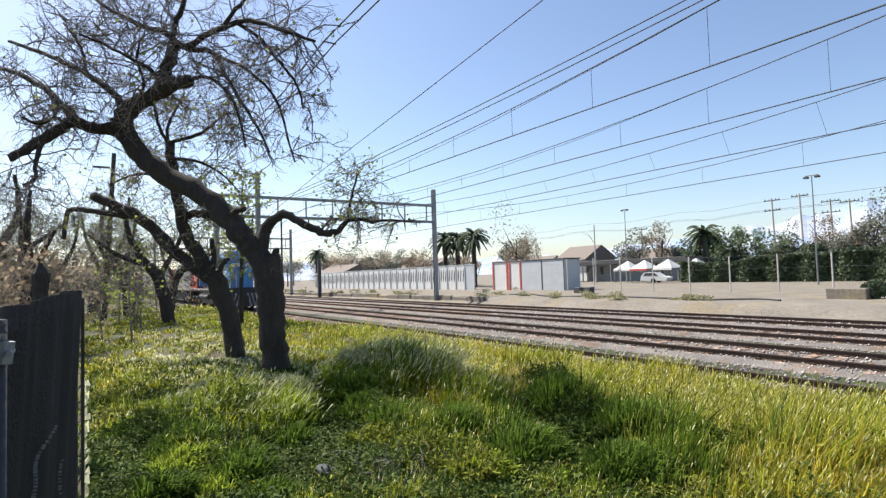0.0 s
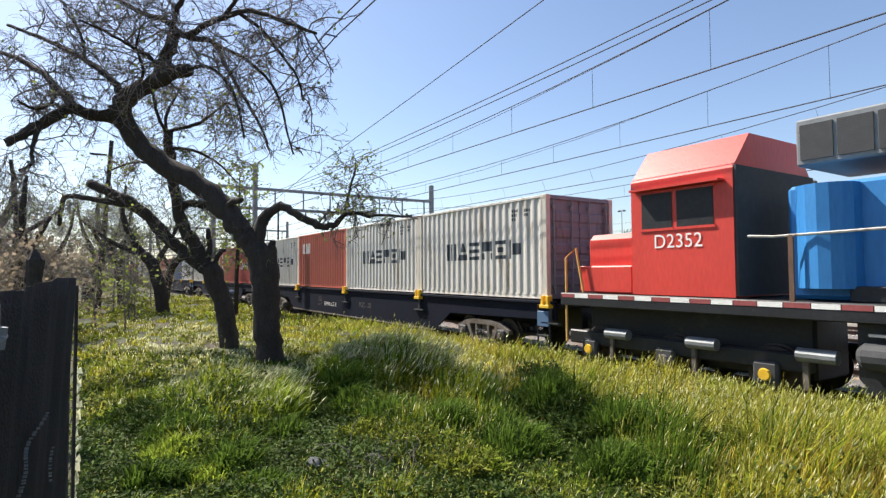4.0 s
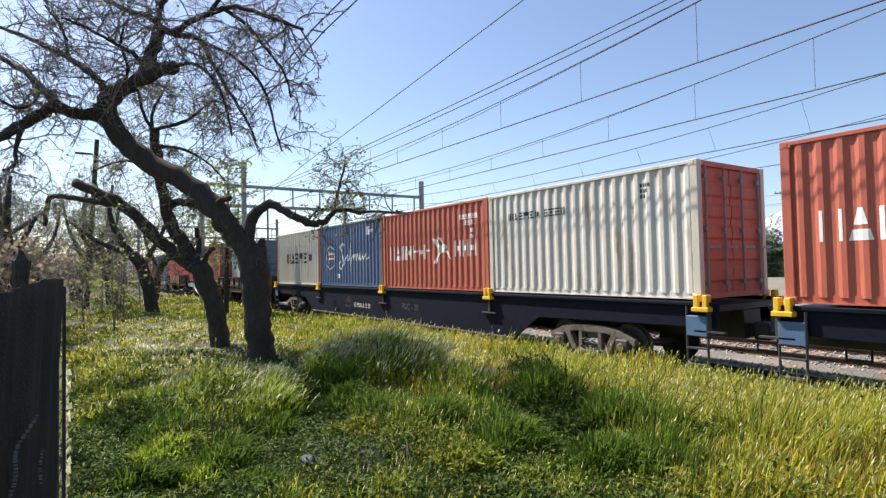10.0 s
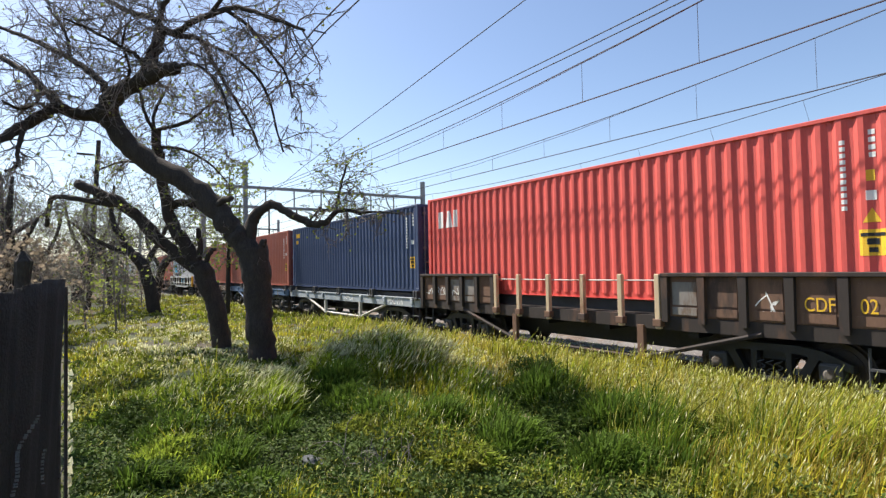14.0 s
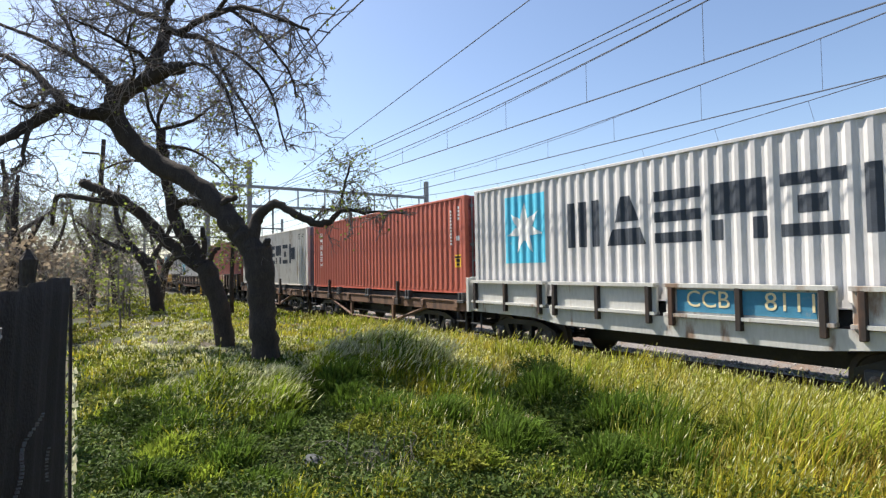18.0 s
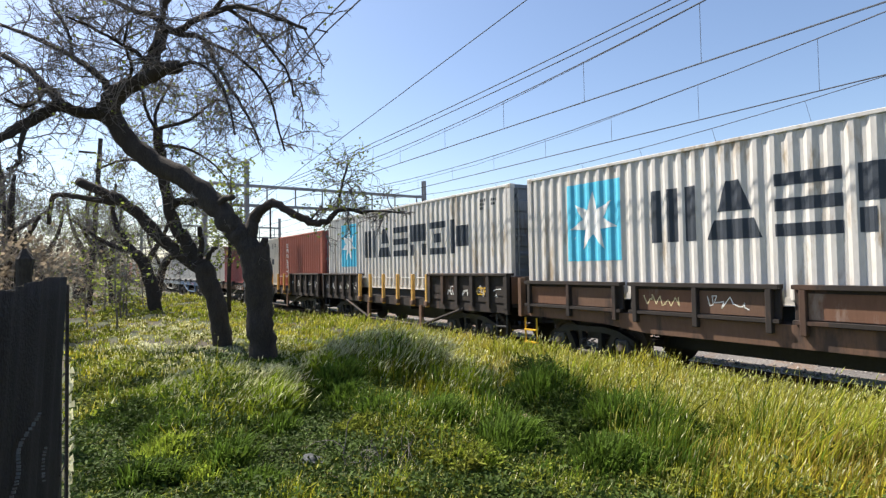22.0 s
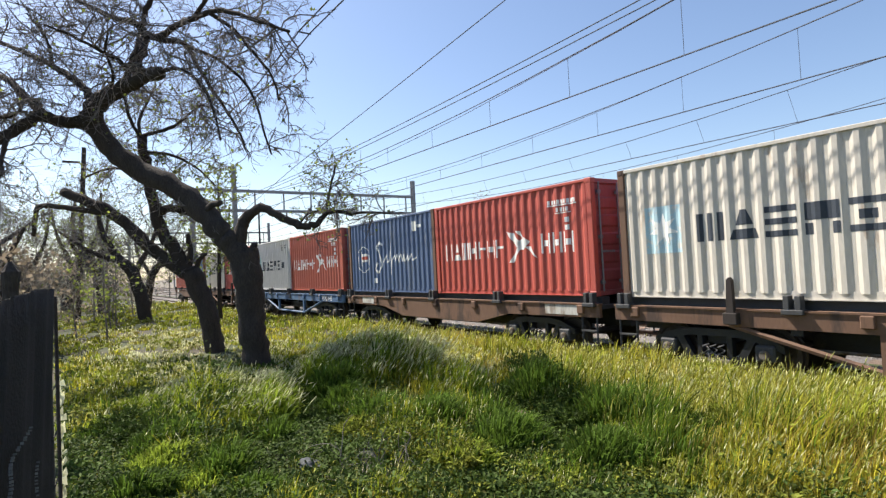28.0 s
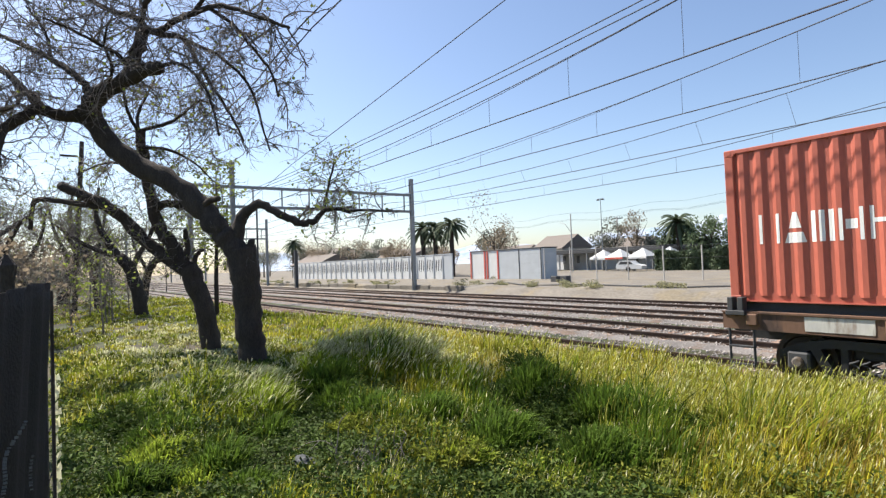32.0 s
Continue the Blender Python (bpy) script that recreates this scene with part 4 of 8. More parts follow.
def truss_wagon(front, rear, sill, code="", rod="sill_grey", fish=False, stripes=None):
    """A flat container wagon with truss rods (or a fish-bellied sill) under its side sills."""
    half = (front - rear) / 2 + 0.1
    words = {"sill_brown": "rusty brown", "sill_grey": "blue-grey", "sill_blue": "blue", "sill_white": "pale grey"}[sill]
    t = thing("flat_wagon", f"{words} flat container wagon with {'deep-bellied side sills' if fish else 'truss rods under its sills'}", "rail wagon", "wagons of the train")
    p = PAINT[sill]
    for s in (-1, 1):
        y0, y1 = min(s * 1.30, s * 1.22), max(s * 1.30, s * 1.22)
        bm = bmesh.new()
        if fish:
            prism(bm, [(-half, 1.20), (-half, 0.93), (-half + 2.9, 0.90), (-half + 4.2, 0.62), (half - 4.2, 0.62), (half - 2.9, 0.90), (half, 0.93), (half, 1.20)], y0, y1)
        else:
            prism(bm, [(-half, 1.20), (-half, 0.92), (half, 0.92), (half, 1.20)], y0, y1)
        part("side_sill", bm, p, t)
        part("sill_cap", boxes((-half, y0 - 0.03, 1.195, half, y1 + 0.03, 1.225)), p, t)
        if not fish:
            rod_m = PAINT[rod]
            y = s * 1.25
            bm = tube(bmesh.new(), [(-4.2, y, 1.0), (-1.75, y, 0.36), (1.75, y, 0.36), (4.2, y, 1.0)], 0.05, 6)
            part("truss_rod", bm, rod_m, t)
            for x in (-1.75, 1.75):
                part("truss_post", boxes((x - 0.06, y - 0.05, 0.34, x + 0.06, y + 0.05, 0.93)), rod_m, t)
        for i in range(7):
            x = -half + 0.5 + (2 * half - 1.0) * i / 6
            part("sill_bracket", boxes((x - 0.09, y0 - 0.06, 1.0, x + 0.09, y1 + 0.06, 1.19), bevel=0.015), p, t)
        if stripes:
            for a, b in stripes:
                part("sill_plate", boxes((a, s * 1.306 - 0.003, 0.96, b, s * 1.306 + 0.003, 1.18)), PAINT["sill_white"], t, "pale painted plate")
    part("deck", boxes((-half, -1.2, 1.10, half, 1.2, 1.19)), M["dark"], t)
    for s in (-0.95, 0.95):
        part("bolster_rail", boxes((-half + 0.1, s - 0.12, 1.19, half - 0.1, s + 0.12, 1.36)), M["dark"], t)
    part("centre_beam", boxes((-half, -0.28, 0.65, half, 0.28, 1.09)), M["black"], t)
    underworks(t, half)
    for x in (-half + 0.25, -2.9, -0.15, 2.9, half - 0.25):
        for y in (-1.27, 1.27):
            twist_cone(t, x, y, M["dark"]).location.z = 1.36
    for x in (-half + 2.0, half - 2.0):
        # black instead of dusty steel: the shade under the deck as colour
        add_bogie(t, x, M["black"])
    for x in (-half + 0.3, half - 0.3):
        for y in (-1.28, 1.28):
            link("ladder", kept("ladder2", lambda: ladder_mesh(0.65)), t, pose(x, y, 0))
    part("brake_gear", tube(bmesh.new(), [(-1.2, -0.5, 0.7), (0.6, -0.5, 0.7)], [0.18, 0.18], 10), M["dark"], t)
    part("brake_pipe", tube(bmesh.new(), [(-3.5, -0.85, 0.55), (3.5, -0.85, 0.55)], 0.03, 6), M["bogie"], t)
    couplers(t, half)
    if sill == "sill_brown" and not fish:
        for x in (-3.86, 2.26):
            for y in (-1.36, 1.36):
                part("stake", prism(bmesh.new(), [(x - 0.07, 1.02), (x + 0.07, 1.02), (x + 0.05, 1.72), (x + 0.01, 1.76), (x - 0.03, 1.72)], y - 0.05, y + 0.05), PAINT["gondola"], t, "dark rusty stake")
                part("stake_socket", boxes((x - 0.12, y - 0.07, 0.96, x + 0.12, y + 0.07, 1.16), bevel=0.012), PAINT["gondola"], t)
    for seed, (a, b, m) in enumerate(SCRAWLS.get(code, ())):
        scrawl(t, a, b, 0.98, 1.16, -1.309, M[m], seed + 5)
    if code:
        link("fleet_code", text_mesh(code, 0.20, M["white_mark"]), t, pose(half - 2.2, -1.306 if not stripes else -1.312, 0.97), "pale fleet code")
    return t


def gondola_wagon(front, rear, style, code="", side_paint="gondola"):
    """ends: high sided ends with open middle and stakes; low: low side doors all along."""
    half = (front - rear) / 2 + 0.1
    t = thing("low_sided_wagon", {"ends": "dark rusty wagon with high ends, open middle and pale stakes", "low": "rusty brown wagon with low hinged side doors",
                                  "pale": "pale grey wagon with low side doors and blue panels"}[style], "rail wagon", "wagons of the train")
    p, q = PAINT["gondola"], PAINT["sill_brown"]
    r = random.Random(int(-front))
    ochre = int(-front) > 300
    if style == "ends":
        p, q = PAINT["sill_brown"], PAINT["gondola"]
    if style == "pale":
        p = q = PAINT["gondola_white"]
    part("deck", boxes((-half, -1.3, 1.12, half, 1.3, 1.22)), PAINT["gondola"], t)
    part("centre_beam", boxes((-half, -0.28, 0.65, half, 0.28, 1.11)), M["black"], t)
    underworks(t, half)
    for s in (-1, 1):
        y = s * 1.40
        a, b = min(y, y - s * 0.07), max(y, y - s * 0.07)
        belly = 0.94 if style == "ends" else 0.84
        part("side_sill", prism(bmesh.new(), [(-half, 1.20), (-half, 0.98), (-3.6, 0.95), (-2.6, belly), (2.6, belly), (3.6, 0.95), (half, 0.98), (half, 1.20)], a, b), q, t)
        if style == "ends":
            for x0, x1 in ((-half, -2.55), (2.4, half)):
                part("end_side", boxes((x0, a, 1.2, x1, b, 1.96), bevel=0.01), PAINT["gondola"] if ochre else p, t)
                part("top_rail", boxes((x0, a - 0.1, 1.94, x1, b + 0.1, 2.01), bevel=0.01), PAINT["gondola"], t)
                n = 6
                for i in range(n):
                    x = x0 + 0.08 + (x1 - x0 - 0.16) * i / (n - 1)
                    part("side_rib", prism(bmesh.new(), [(x - 0.06, 1.1), (x + 0.06, 1.1), (x + 0.07, 1.94), (x - 0.07, 1.94)], y if s < 0 else y, y + s * 0.09), PAINT["gondola"], t)
                for i in range(n - 1):
                    x = x0 + 0.08 + (x1 - x0 - 0.16) * (i + 0.5) / (n - 1)
                    if r.random() < (0.75 if ochre else 0.25) and s < 0:
                        scrawl(t, x - 0.19, x + 0.19, 1.3, 1.7, y - 0.014, M["white_mark"], r.randint(0, 99), 0.02)
                        scrawl(t, x - 0.16, x + 0.17, 1.28, 1.55, y - 0.0145, M["white_mark"], r.randint(100, 199), 0.016)
                    part("side_panel", boxes((x - 0.24, y + s * 0.008 - 0.004, 1.42, x + 0.24, y + s * 0.008 + 0.004, 1.84), (x - 0.24, y + s * 0.014 - 0.006, 1.24, x + 0.24, y + s * 0.014 + 0.006, 1.38)), PAINT["gondola"] if ochre else PAINT["gondola_grey"] if r.random() < 0.2 else p, t, "dusty faded panel")
            for x in (-2.48, -1.6, -0.57, 0.47, 1.47, 2.33):
                part("stake", boxes((x - 0.055, y + s * 0.05 - 0.05, 0.95, x + 0.055, y + s * 0.05 + 0.05, 1.99), bevel=0.01), M["amber_rail"] if ochre else PAINT["stake_cream"], t, "ochre stake" if ochre else "cream stake")
                part("stake_socket", boxes((x - 0.09, y + s * 0.06 - 0.07, 1.0, x + 0.09, y + s * 0.06 + 0.07, 1.14), bevel=0.01), p, t)
            part("stake_rail", tube(bmesh.new(), [(-2.5, y, 1.87), (0, y, 1.86), (2.4, y, 1.87)], 0.015, 5), PAINT["sill_white"], t, "pale stake rail")
            part("truss_rod", tube(bmesh.new(), [(-4.0, y, 1.0), (-1.8, y, 0.36), (1.9, y, 0.36), (4.2, y, 1.0)], 0.045, 6), PAINT["gondola"], t)
            for x in (-1.8, 1.9):
                part("truss_post", boxes((x - 0.07, y - 0.05, 0.34, x + 0.07, y + 0.05, 1.0)), p, t)
        else:
            n = 4
            for i in range(n):
                x0, x1 = -half + 0.15 + (2 * half - 0.3) * i / n + 0.1, -half + 0.15 + (2 * half - 0.3) * (i + 1) / n - 0.1
                d = part("side_door", boxes((x0, a, 1.22, x1, b, 1.80), bevel=0.01), p, t)
                part("door_rib", boxes((x0, y - 0.1, 1.76, x1, y + 0.1, 1.83), (x0, y - 0.09, 1.22, x1, y + 0.09, 1.28)), p, d)
                for x in (x0 + 0.15, (x0 + x1) / 2, x1 - 0.15):
                    part("hinge", boxes((x - 0.05, y - 0.1, 1.05, x + 0.05, y + 0.1, 1.78), bevel=0.012), PAINT["gondola"], d)
                bays = ((x0 + 0.2, (x0 + x1) / 2 - 0.06), ((x0 + x1) / 2 + 0.06, x1 - 0.2))
                for k, (u0, u1) in enumerate(bays):
                    if style == "low" and not (code and i == n - 1 and "8132" in code):
                        tone = ("rust_panel", "sill_brown", "gondola_grey", "rust_panel")[r.randint(0, 3)]
                        part("door_panel", boxes((u0, y + s * 0.008 - 0.006, 1.30, u1, y + s * 0.008 + 0.006, 1.70), bevel=0.004), PAINT[tone], d, "rusty door panel")
                        if s < 0 and r.random() < 0.45:
                            scrawl(t, u0 + 0.15, u1 - 0.25, 1.38, 1.62, y - 0.016, M[r.choice(("white_mark", "cream_mark", "pink_spray"))], r.randint(0, 99), 0.018)
                if style == "pale" and i == 2:
                    part("blue_panel", boxes((x0 + 0.25, y + s * 0.012 - 0.006, 1.32, x1 - 0.25, y + s * 0.012 + 0.006, 1.72)), M["panel_blue"], t, "blue painted panel")
        part("corner_stake", boxes((-half, y - 0.08, 0.95, -half + 0.12, y + 0.08, 1.9), bevel=0.01), q, t)
        part("corner_stake", boxes((half - 0.12, y - 0.08, 0.95, half, y + 0.08, 1.9), bevel=0.01), M["yellow"] if style == "pale" else q, t)
    for x in (-half + 0.04, half - 0.04):
        part("end_wall", boxes((x - 0.04, -1.33, 1.22, x + 0.04, 1.33, 1.92), bevel=0.01), p, t)
    for s in (-0.95, 0.95):
        part("container_rail", boxes((-half + 0.2, s - 0.1, 1.22, half - 0.2, s + 0.1, 1.44)), M["dark"], t)
    for x in (-half + 2.0, half - 2.0):
        # these bogies are black too, to stand for the shade they sit in
        add_bogie(t, x, M["black"])
    for x in (-half + 0.35, half - 0.35):
        for y in (-1.38, 1.38):
            link("ladder", kept("ladder2", lambda: ladder_mesh(0.65)), t, pose(x, y, 0), "", material=M["yellow"] if style == "low" and code else None)
    couplers(t, half)
    if code:
        mid = half - 0.15 - (2 * half - 0.3) / 8 * (3 if style == "pale" else 1)
        at = (4.84, 5.57) if style == "ends" else (mid - 0.98, mid + (0.4 if style == "pale" else 0.05))
        for word, x in zip(code.split(), at):
            ob = link("fleet_code", text_mesh(word, 0.25 if style == "ends" else 0.29, M["yellow"] if style == "ends" else M["cream_mark"]), t, pose(x, -1.425, 1.42), "painted fleet code")
            if style == "ends":
                ob.scale = (0.62, 1, 0.85)
    return t


# the train, from the locomotive back: places along it at the clip's start
WELLS = [  # front, rear, four boxes
    (-63.6, -87.85, (("white", "word"), ("white", "word"), ("orange", "cai"), ("white", "word"))),
    (-89.05, -113.2, (("red", "kite"), ("brown", "column"), ("white", "word"), ("cream", "star_faded"))),
    (-114.35, -138.5, (("white", "word"), ("blue", "seaco"), ("brown", "column"), ("orange", "kite"))),
    (-139.9, -164.3, (("white", "line"), ("orange", "kite"), ("blue", "script"), ("cream", "word"))),
]
LONGS = [  # front, rear, box colour, marks, wagon
    (-177.8, -189.99, "brown", "logo", ("truss", "sill_grey", "PDC  242")),
    (-190.6, -202.79, "coral", "cai", ("ends", "CDF  02")),
    (-203.3, -215.7, "navy", "yellow_top", ("truss", "sill_grey", "PDC 226")),
    (-216.35, -228.45, "brown", "", ("truss", "sill_blue", "")),
    (-229.0, -241.3, "brown", "column", ("truss", "sill_brown", "PDC 127")),
    (-242.0, -254.2, "grey", "star", ("pale", "CCB 8111")),
    (-254.6, -266.9, "orange", "column", ("truss", "sill_brown", "")),
    (-267.6, -279.95, "white", "star", ("truss", "sill_brown", "")),
    (-280.5, -292.85, "faded", "logo", ("ends", "CDF 160")),
    (-293.35, -305.6, "white", "star", ("low", "CCB  217")),
    (-306.2, -318.4, "white", "star", ("ends", "CDF")),
]
PAIRS = [  # front, rear, two boxes, wagon
    (-319.1, -331.5, (("brown", "column"), ("cream", "star_faded")), ("ends", "")),
    (-332.1, -344.3, (("maroon", "label"), ("white", "star_faded")), ("truss", "sill_brown", "PDC 178")),
    (-345.0, -357.4, (("white", "word"), ("white", "word")), ("truss", "sill_blue", "PDC 295")),
    (-357.85, -370.0, (("white", "line"), ("white", "word")), ("truss", "sill_grey", "")),
    (-370.7, -383.1, (("white", "line"), ("cream", "star_faded")), ("truss", "sill_brown", "PDC 22")),
    (-383.7, -395.9, (("red", "kite"), ("blue", "script")), ("fish", "sill_brown", "")),
    (-396.5, -408.7, (("orange", "kite"), ("grey", "star_teal")), ("truss", "sill_blue", "PDC 145")),
    (-409.4, -421.75, (("red", "kite"), ("cream", "star_faded")), ("truss", "sill_brown", "PDC 247")),
    (-422.3, -434.45, (("blue", "script"), ("orange", "kite")), ("fish", "sill_brown", "")),
]
SPEED = 13.42
TRAIN = []                                # thing, x at the start, z


def carry(ob, x, z=0.0):
    TRAIN.append((ob, x, z))
    ob.matrix_basis = pose(x, TRACKS[0], z)


def make_wagon(front, rear, spec):
    if spec[0] == "truss":
        return truss_wagon(front, rear, spec[1], spec[2], "sill_white" if spec[1] == "sill_grey" or spec[2] == "PDC 178" else spec[1])
    if spec[0] == "fish":
        return truss_wagon(front, rear, spec[1], spec[2], fish=True, stripes=((-4.9, -4.0), (4.6, 5.6)))
    return gondola_wagon(front, rear, spec[0], spec[1])


def build_train():
    for n, (a, b, four) in enumerate(WELLS):
        carry(well_wagon(a, b, n == 1), (a + b) / 2)
        step = (a - b) / 4
        for i, (c, k) in enumerate(four):
            post = {"white": "cream", "blue": "sill_brown", "cream": "sill_brown"}.get(c)
            # darker end paint for red and pale boxes carries the end's shade
            carry(container(SHORT, c, k, post, "orange" if k == "line" else "maroon" if c in ("red", "orange", "brown") else "slate_shade" if c in ("white", "cream") else None), a - step * (i + 0.5), 1.5)
    carry(gondola_wagon(-164.95, -177.35, "low", "CCB 8132"), -171.15)
    # grey end: shade in the colour again
    carry(container(SHORT, "white", "star", "grey", "slate_shade"), -171.15, 1.5)
    for a, b, c, k, spec in LONGS:
        carry(make_wagon(a, b, spec), (a + b) / 2)
        # long boxes too have the shade of their ends in the paint
        carry(container(LONG, c, k, None, "maroon" if c in ("orange", "brown", "coral") else "slate_shade" if c in ("white", "grey") else None), (a + b) / 2, 1.42 if spec[0] == "truss" else 1.46)
    for a, b, two, spec in PAIRS:
        carry(make_wagon(a, b, spec), (a + b) / 2)
        for i, (c, k) in enumerate(two):
            post = {"cream": "sill_brown", "blue": "sill_brown"}.get(c)
            # maroon ends put the shade of the +x face into red paint
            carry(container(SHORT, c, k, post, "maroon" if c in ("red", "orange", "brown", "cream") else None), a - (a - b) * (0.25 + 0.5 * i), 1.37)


build_train()


# ---- locomotive ----
def build_loco():
    t = thing("diesel_locomotive", "blue diesel locomotive with red cab and yellow handrails", "locomotive")
    blue, red = PAINT["loco_blue"], PAINT["loco_red"]
    hw = 0.90
    # long hood: a rounded-shoulder body
    bm = bmesh.new()
    out = [(-hw, 1.72), (-hw, 4.40), (-hw + 0.07, 4.50), (-hw + 0.22, 4.54), (hw - 0.22, 4.54), (hw - 0.07, 4.50), (hw, 4.40), (hw, 1.72)]
    a = [bm.verts.new((-2.5, y, z)) for y, z in out]
    b = [bm.verts.new((6.85, y, z)) for y, z in out]
    nose = [(7.12, -0.14, 1.72), (7.12, -0.14, 4.46), (7.12, 0.14, 4.46), (7.12, 0.14, 1.72)]
    c = [bm.verts.new(p) for p in nose]
    for i in range(len(out)):
        j = (i + 1) % len(out)
        bm.faces.new((a[i], a[j], b[j], b[i]))
    bm.faces.new(a)
    # the front end is folded to a blunt wedge
    bm.faces.new((b[0], b[1], b[2], b[3], c[1], c[0]))
    bm.faces.new((b[3], b[4], c[2], c[1]))
    bm.faces.new((b[4], b[5], b[6], b[7], c[3], c[2]))
    bm.faces.new(c)
    bm.faces.new((b[7], b[0], c[0], c[3]))
    bmesh.ops.recalc_face_normals(bm, faces=bm.faces[:])
    hood = part("hood", bm, blue, t)
    # flared upper works
    for s in (-1, 1):
        for x0, x1 in ((-2.3, 2.4), (3.0, 6.85)):
            bm = bmesh.new()
            y0, y1 = s * hw, s * (hw + (0.16 if x0 > 0 else 0.26))
            poly = [(y0, 3.50), (y1, 3.60), (y1, 4.28), (y0, 4.46)] if x0 > 0 else [(y0, 3.52), (y1, 4.16), (y1, 4.30), (y0, 4.46)]
            va = [bm.verts.new((x0, y, z)) for y, z in poly]
            vb = [bm.verts.new((x1, y, z)) for y, z in poly]
            for i in range(4):
                j = (i + 1) % 4
                bm.faces.new((va[i], va[j], vb[j], vb[i]))
            bm.faces.new(va)
            bm.faces.new(vb[::-1])
            part("flare", bm, blue, hood)
        for x0, x1 in ((3.15, 4.92), (5.02, 6.75)):
            part("grille_backing", boxes((x0, s * (hw + 0.165) - 0.004, 3.66, x1, s * (hw + 0.165) + 0.004, 4.18)), M["black"], hood, "black grille backing")
            for i in range(9):
                z = 3.69 + 0.055 * i
                part("louvre", boxes((x0, s * (hw + 0.18) - 0.012, z, x1, s * (hw + 0.18) + 0.012, z + 0.018)), PAINT["navy"], hood)
        for i in range(11):
            x = -2.0 + 0.78 * i
            part("access_door", boxes((x + 0.02, s * (hw + 0.008) - 0.008, 1.95, x + 0.74, s * (hw + 0.008) + 0.008, 3.44), bevel=0.006), blue, hood)
            part("latch", boxes((x + 0.64, s * (hw + 0.024) - 0.01, 2.2, x + 0.70, s * (hw + 0.024) + 0.01, 2.3)), M["dark"], hood)
        part("sill_box", boxes((-3.6, s * 1.05 - 0.15, 1.70, 3.4, s * 1.05 + 0.15, 1.94), bevel=0.02), M["black"], t)
    for x, r in ((5.8, 0.62), (4.3, 0.62), (0.9, 0.5), (-0.6, 0.45)):
        f = part("roof_fan", turned(bmesh.new(), [(0, r), (0.20, r), (0.25, r - 0.05), (0.25, r - 0.12), (0.2, r - 0.14)], 24), blue, hood)
        f.matrix_basis = pose(x, 0, 4.53, 90, 0, 0)
    part("roof_handle", tube(bmesh.new(), [(5.0, -0.7, 4.52), (5.0, -0.7, 4.70), (6.3, -0.7, 4.70), (6.45, -0.7, 4.5)], 0.018, 6), M["galv"], hood)
    part("horn", tube(bmesh.new(), [(2.45, -0.75, 4.6), (2.9, -0.75, 4.6), (3.02, -0.75, 4.6)], [0.03, 0.04, 0.085], 10), M["galv"], hood, "grey air horn")
    part("horn_bracket", boxes((2.55, -0.78, 4.5, 2.61, -0.72, 4.6)), M["dark"], hood)
    # hood front
    part("light_plate", boxes((7.115, -0.15, 3.74, 7.15, 0.15, 3.98), bevel=0.01), blue, hood)
    for y in (-0.09, 0.09):
        part("headlight", tube(bmesh.new(), [(7.14, y, 3.86), (7.2, y, 3.86)], [0.075, 0.085], 14), M["chrome"], hood, "round white headlight")
    for s in (-1, 1):
        face = Matrix.Translation((7.12, s * 0.14, 0)) @ Matrix.Rotation(s * 0.341, 4, "Z")
        plate = part("number_board", boxes((0.006, min(s * 0.07, s * 0.77), 3.44, 0.04, max(s * 0.07, s * 0.77), 3.69), bevel=0.03), M["white_mark"], hood, "white number board")
        plate.matrix_basis = face
        board = link("road_number", text_mesh("D-2352", 0.165, M["ink"]), hood, face @ pose(0.046, -0.73 if s < 0 else 0.1, 3.5, 0, 0, 90))
        board.scale = (0.84, 1, 1)
        rail = part("front_handle", tube(bmesh.new(), [(0, s * 0.15, 4.1), (0.06, s * 0.15, 4.1), (0.06, s * 0.6, 4.1), (0, s * 0.6, 4.1)], 0.015, 5), M["chrome"], hood)
        rail.matrix_basis = face
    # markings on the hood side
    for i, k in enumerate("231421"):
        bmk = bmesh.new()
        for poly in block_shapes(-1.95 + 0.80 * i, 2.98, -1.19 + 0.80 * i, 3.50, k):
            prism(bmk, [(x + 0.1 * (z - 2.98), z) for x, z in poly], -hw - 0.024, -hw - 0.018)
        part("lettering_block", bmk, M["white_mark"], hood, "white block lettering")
    part("round_emblem", decal_obj(ring(-2.35, 3.5, 0.3, 0.06, 16), -hw - 0.021), M["cyan_faded"], hood)
    num = link("road_number", text_mesh("D2352", 0.98, M["white_mark"]), hood, pose(3.70, -hw - 0.022, 2.16), "large white number")
    num.scale = (0.51, 1, 1.03)
    slogan = link("slogan", text_mesh("Soluciones en Transporte", 0.2, M["white_mark"]), hood, pose(-1.1, -hw - 0.022, 2.66), "thin white words")
    slogan.scale = (1.12, 1, 1)
    # equipment cabinet between hood and cab
    part("air_cabinet", boxes((-4.5, -1.0, 1.72, -2.62, 1.0, 3.55), bevel=0.06), blue, t)
    part("cabinet_bulge", tube(bmesh.new(), [(-3.9, -1.02, 1.9), (-3.9, -1.02, 3.5)], [0.42, 0.42], 16), blue, t)
    part("filter_box", boxes((-4.35, -0.98, 3.86, -2.7, 0.98, 4.62), bevel=0.03), M["galv"], t, "grey filter housing")
    for i in range(3):
        part("filter_panel", boxes((-4.28 + 0.52 * i, -1.0, 3.95, -3.82 + 0.52 * i, -0.982, 4.52)), M["dark"], t)
    # cab
    bm = bmesh.new()
    out = [(-1.42, 1.72), (-1.42, 3.95), (-0.85, 4.62), (0.85, 4.62), (1.42, 3.95), (1.42, 1.72)]
    a = [bm.verts.new((-7.2, y, z)) for y, z in out]
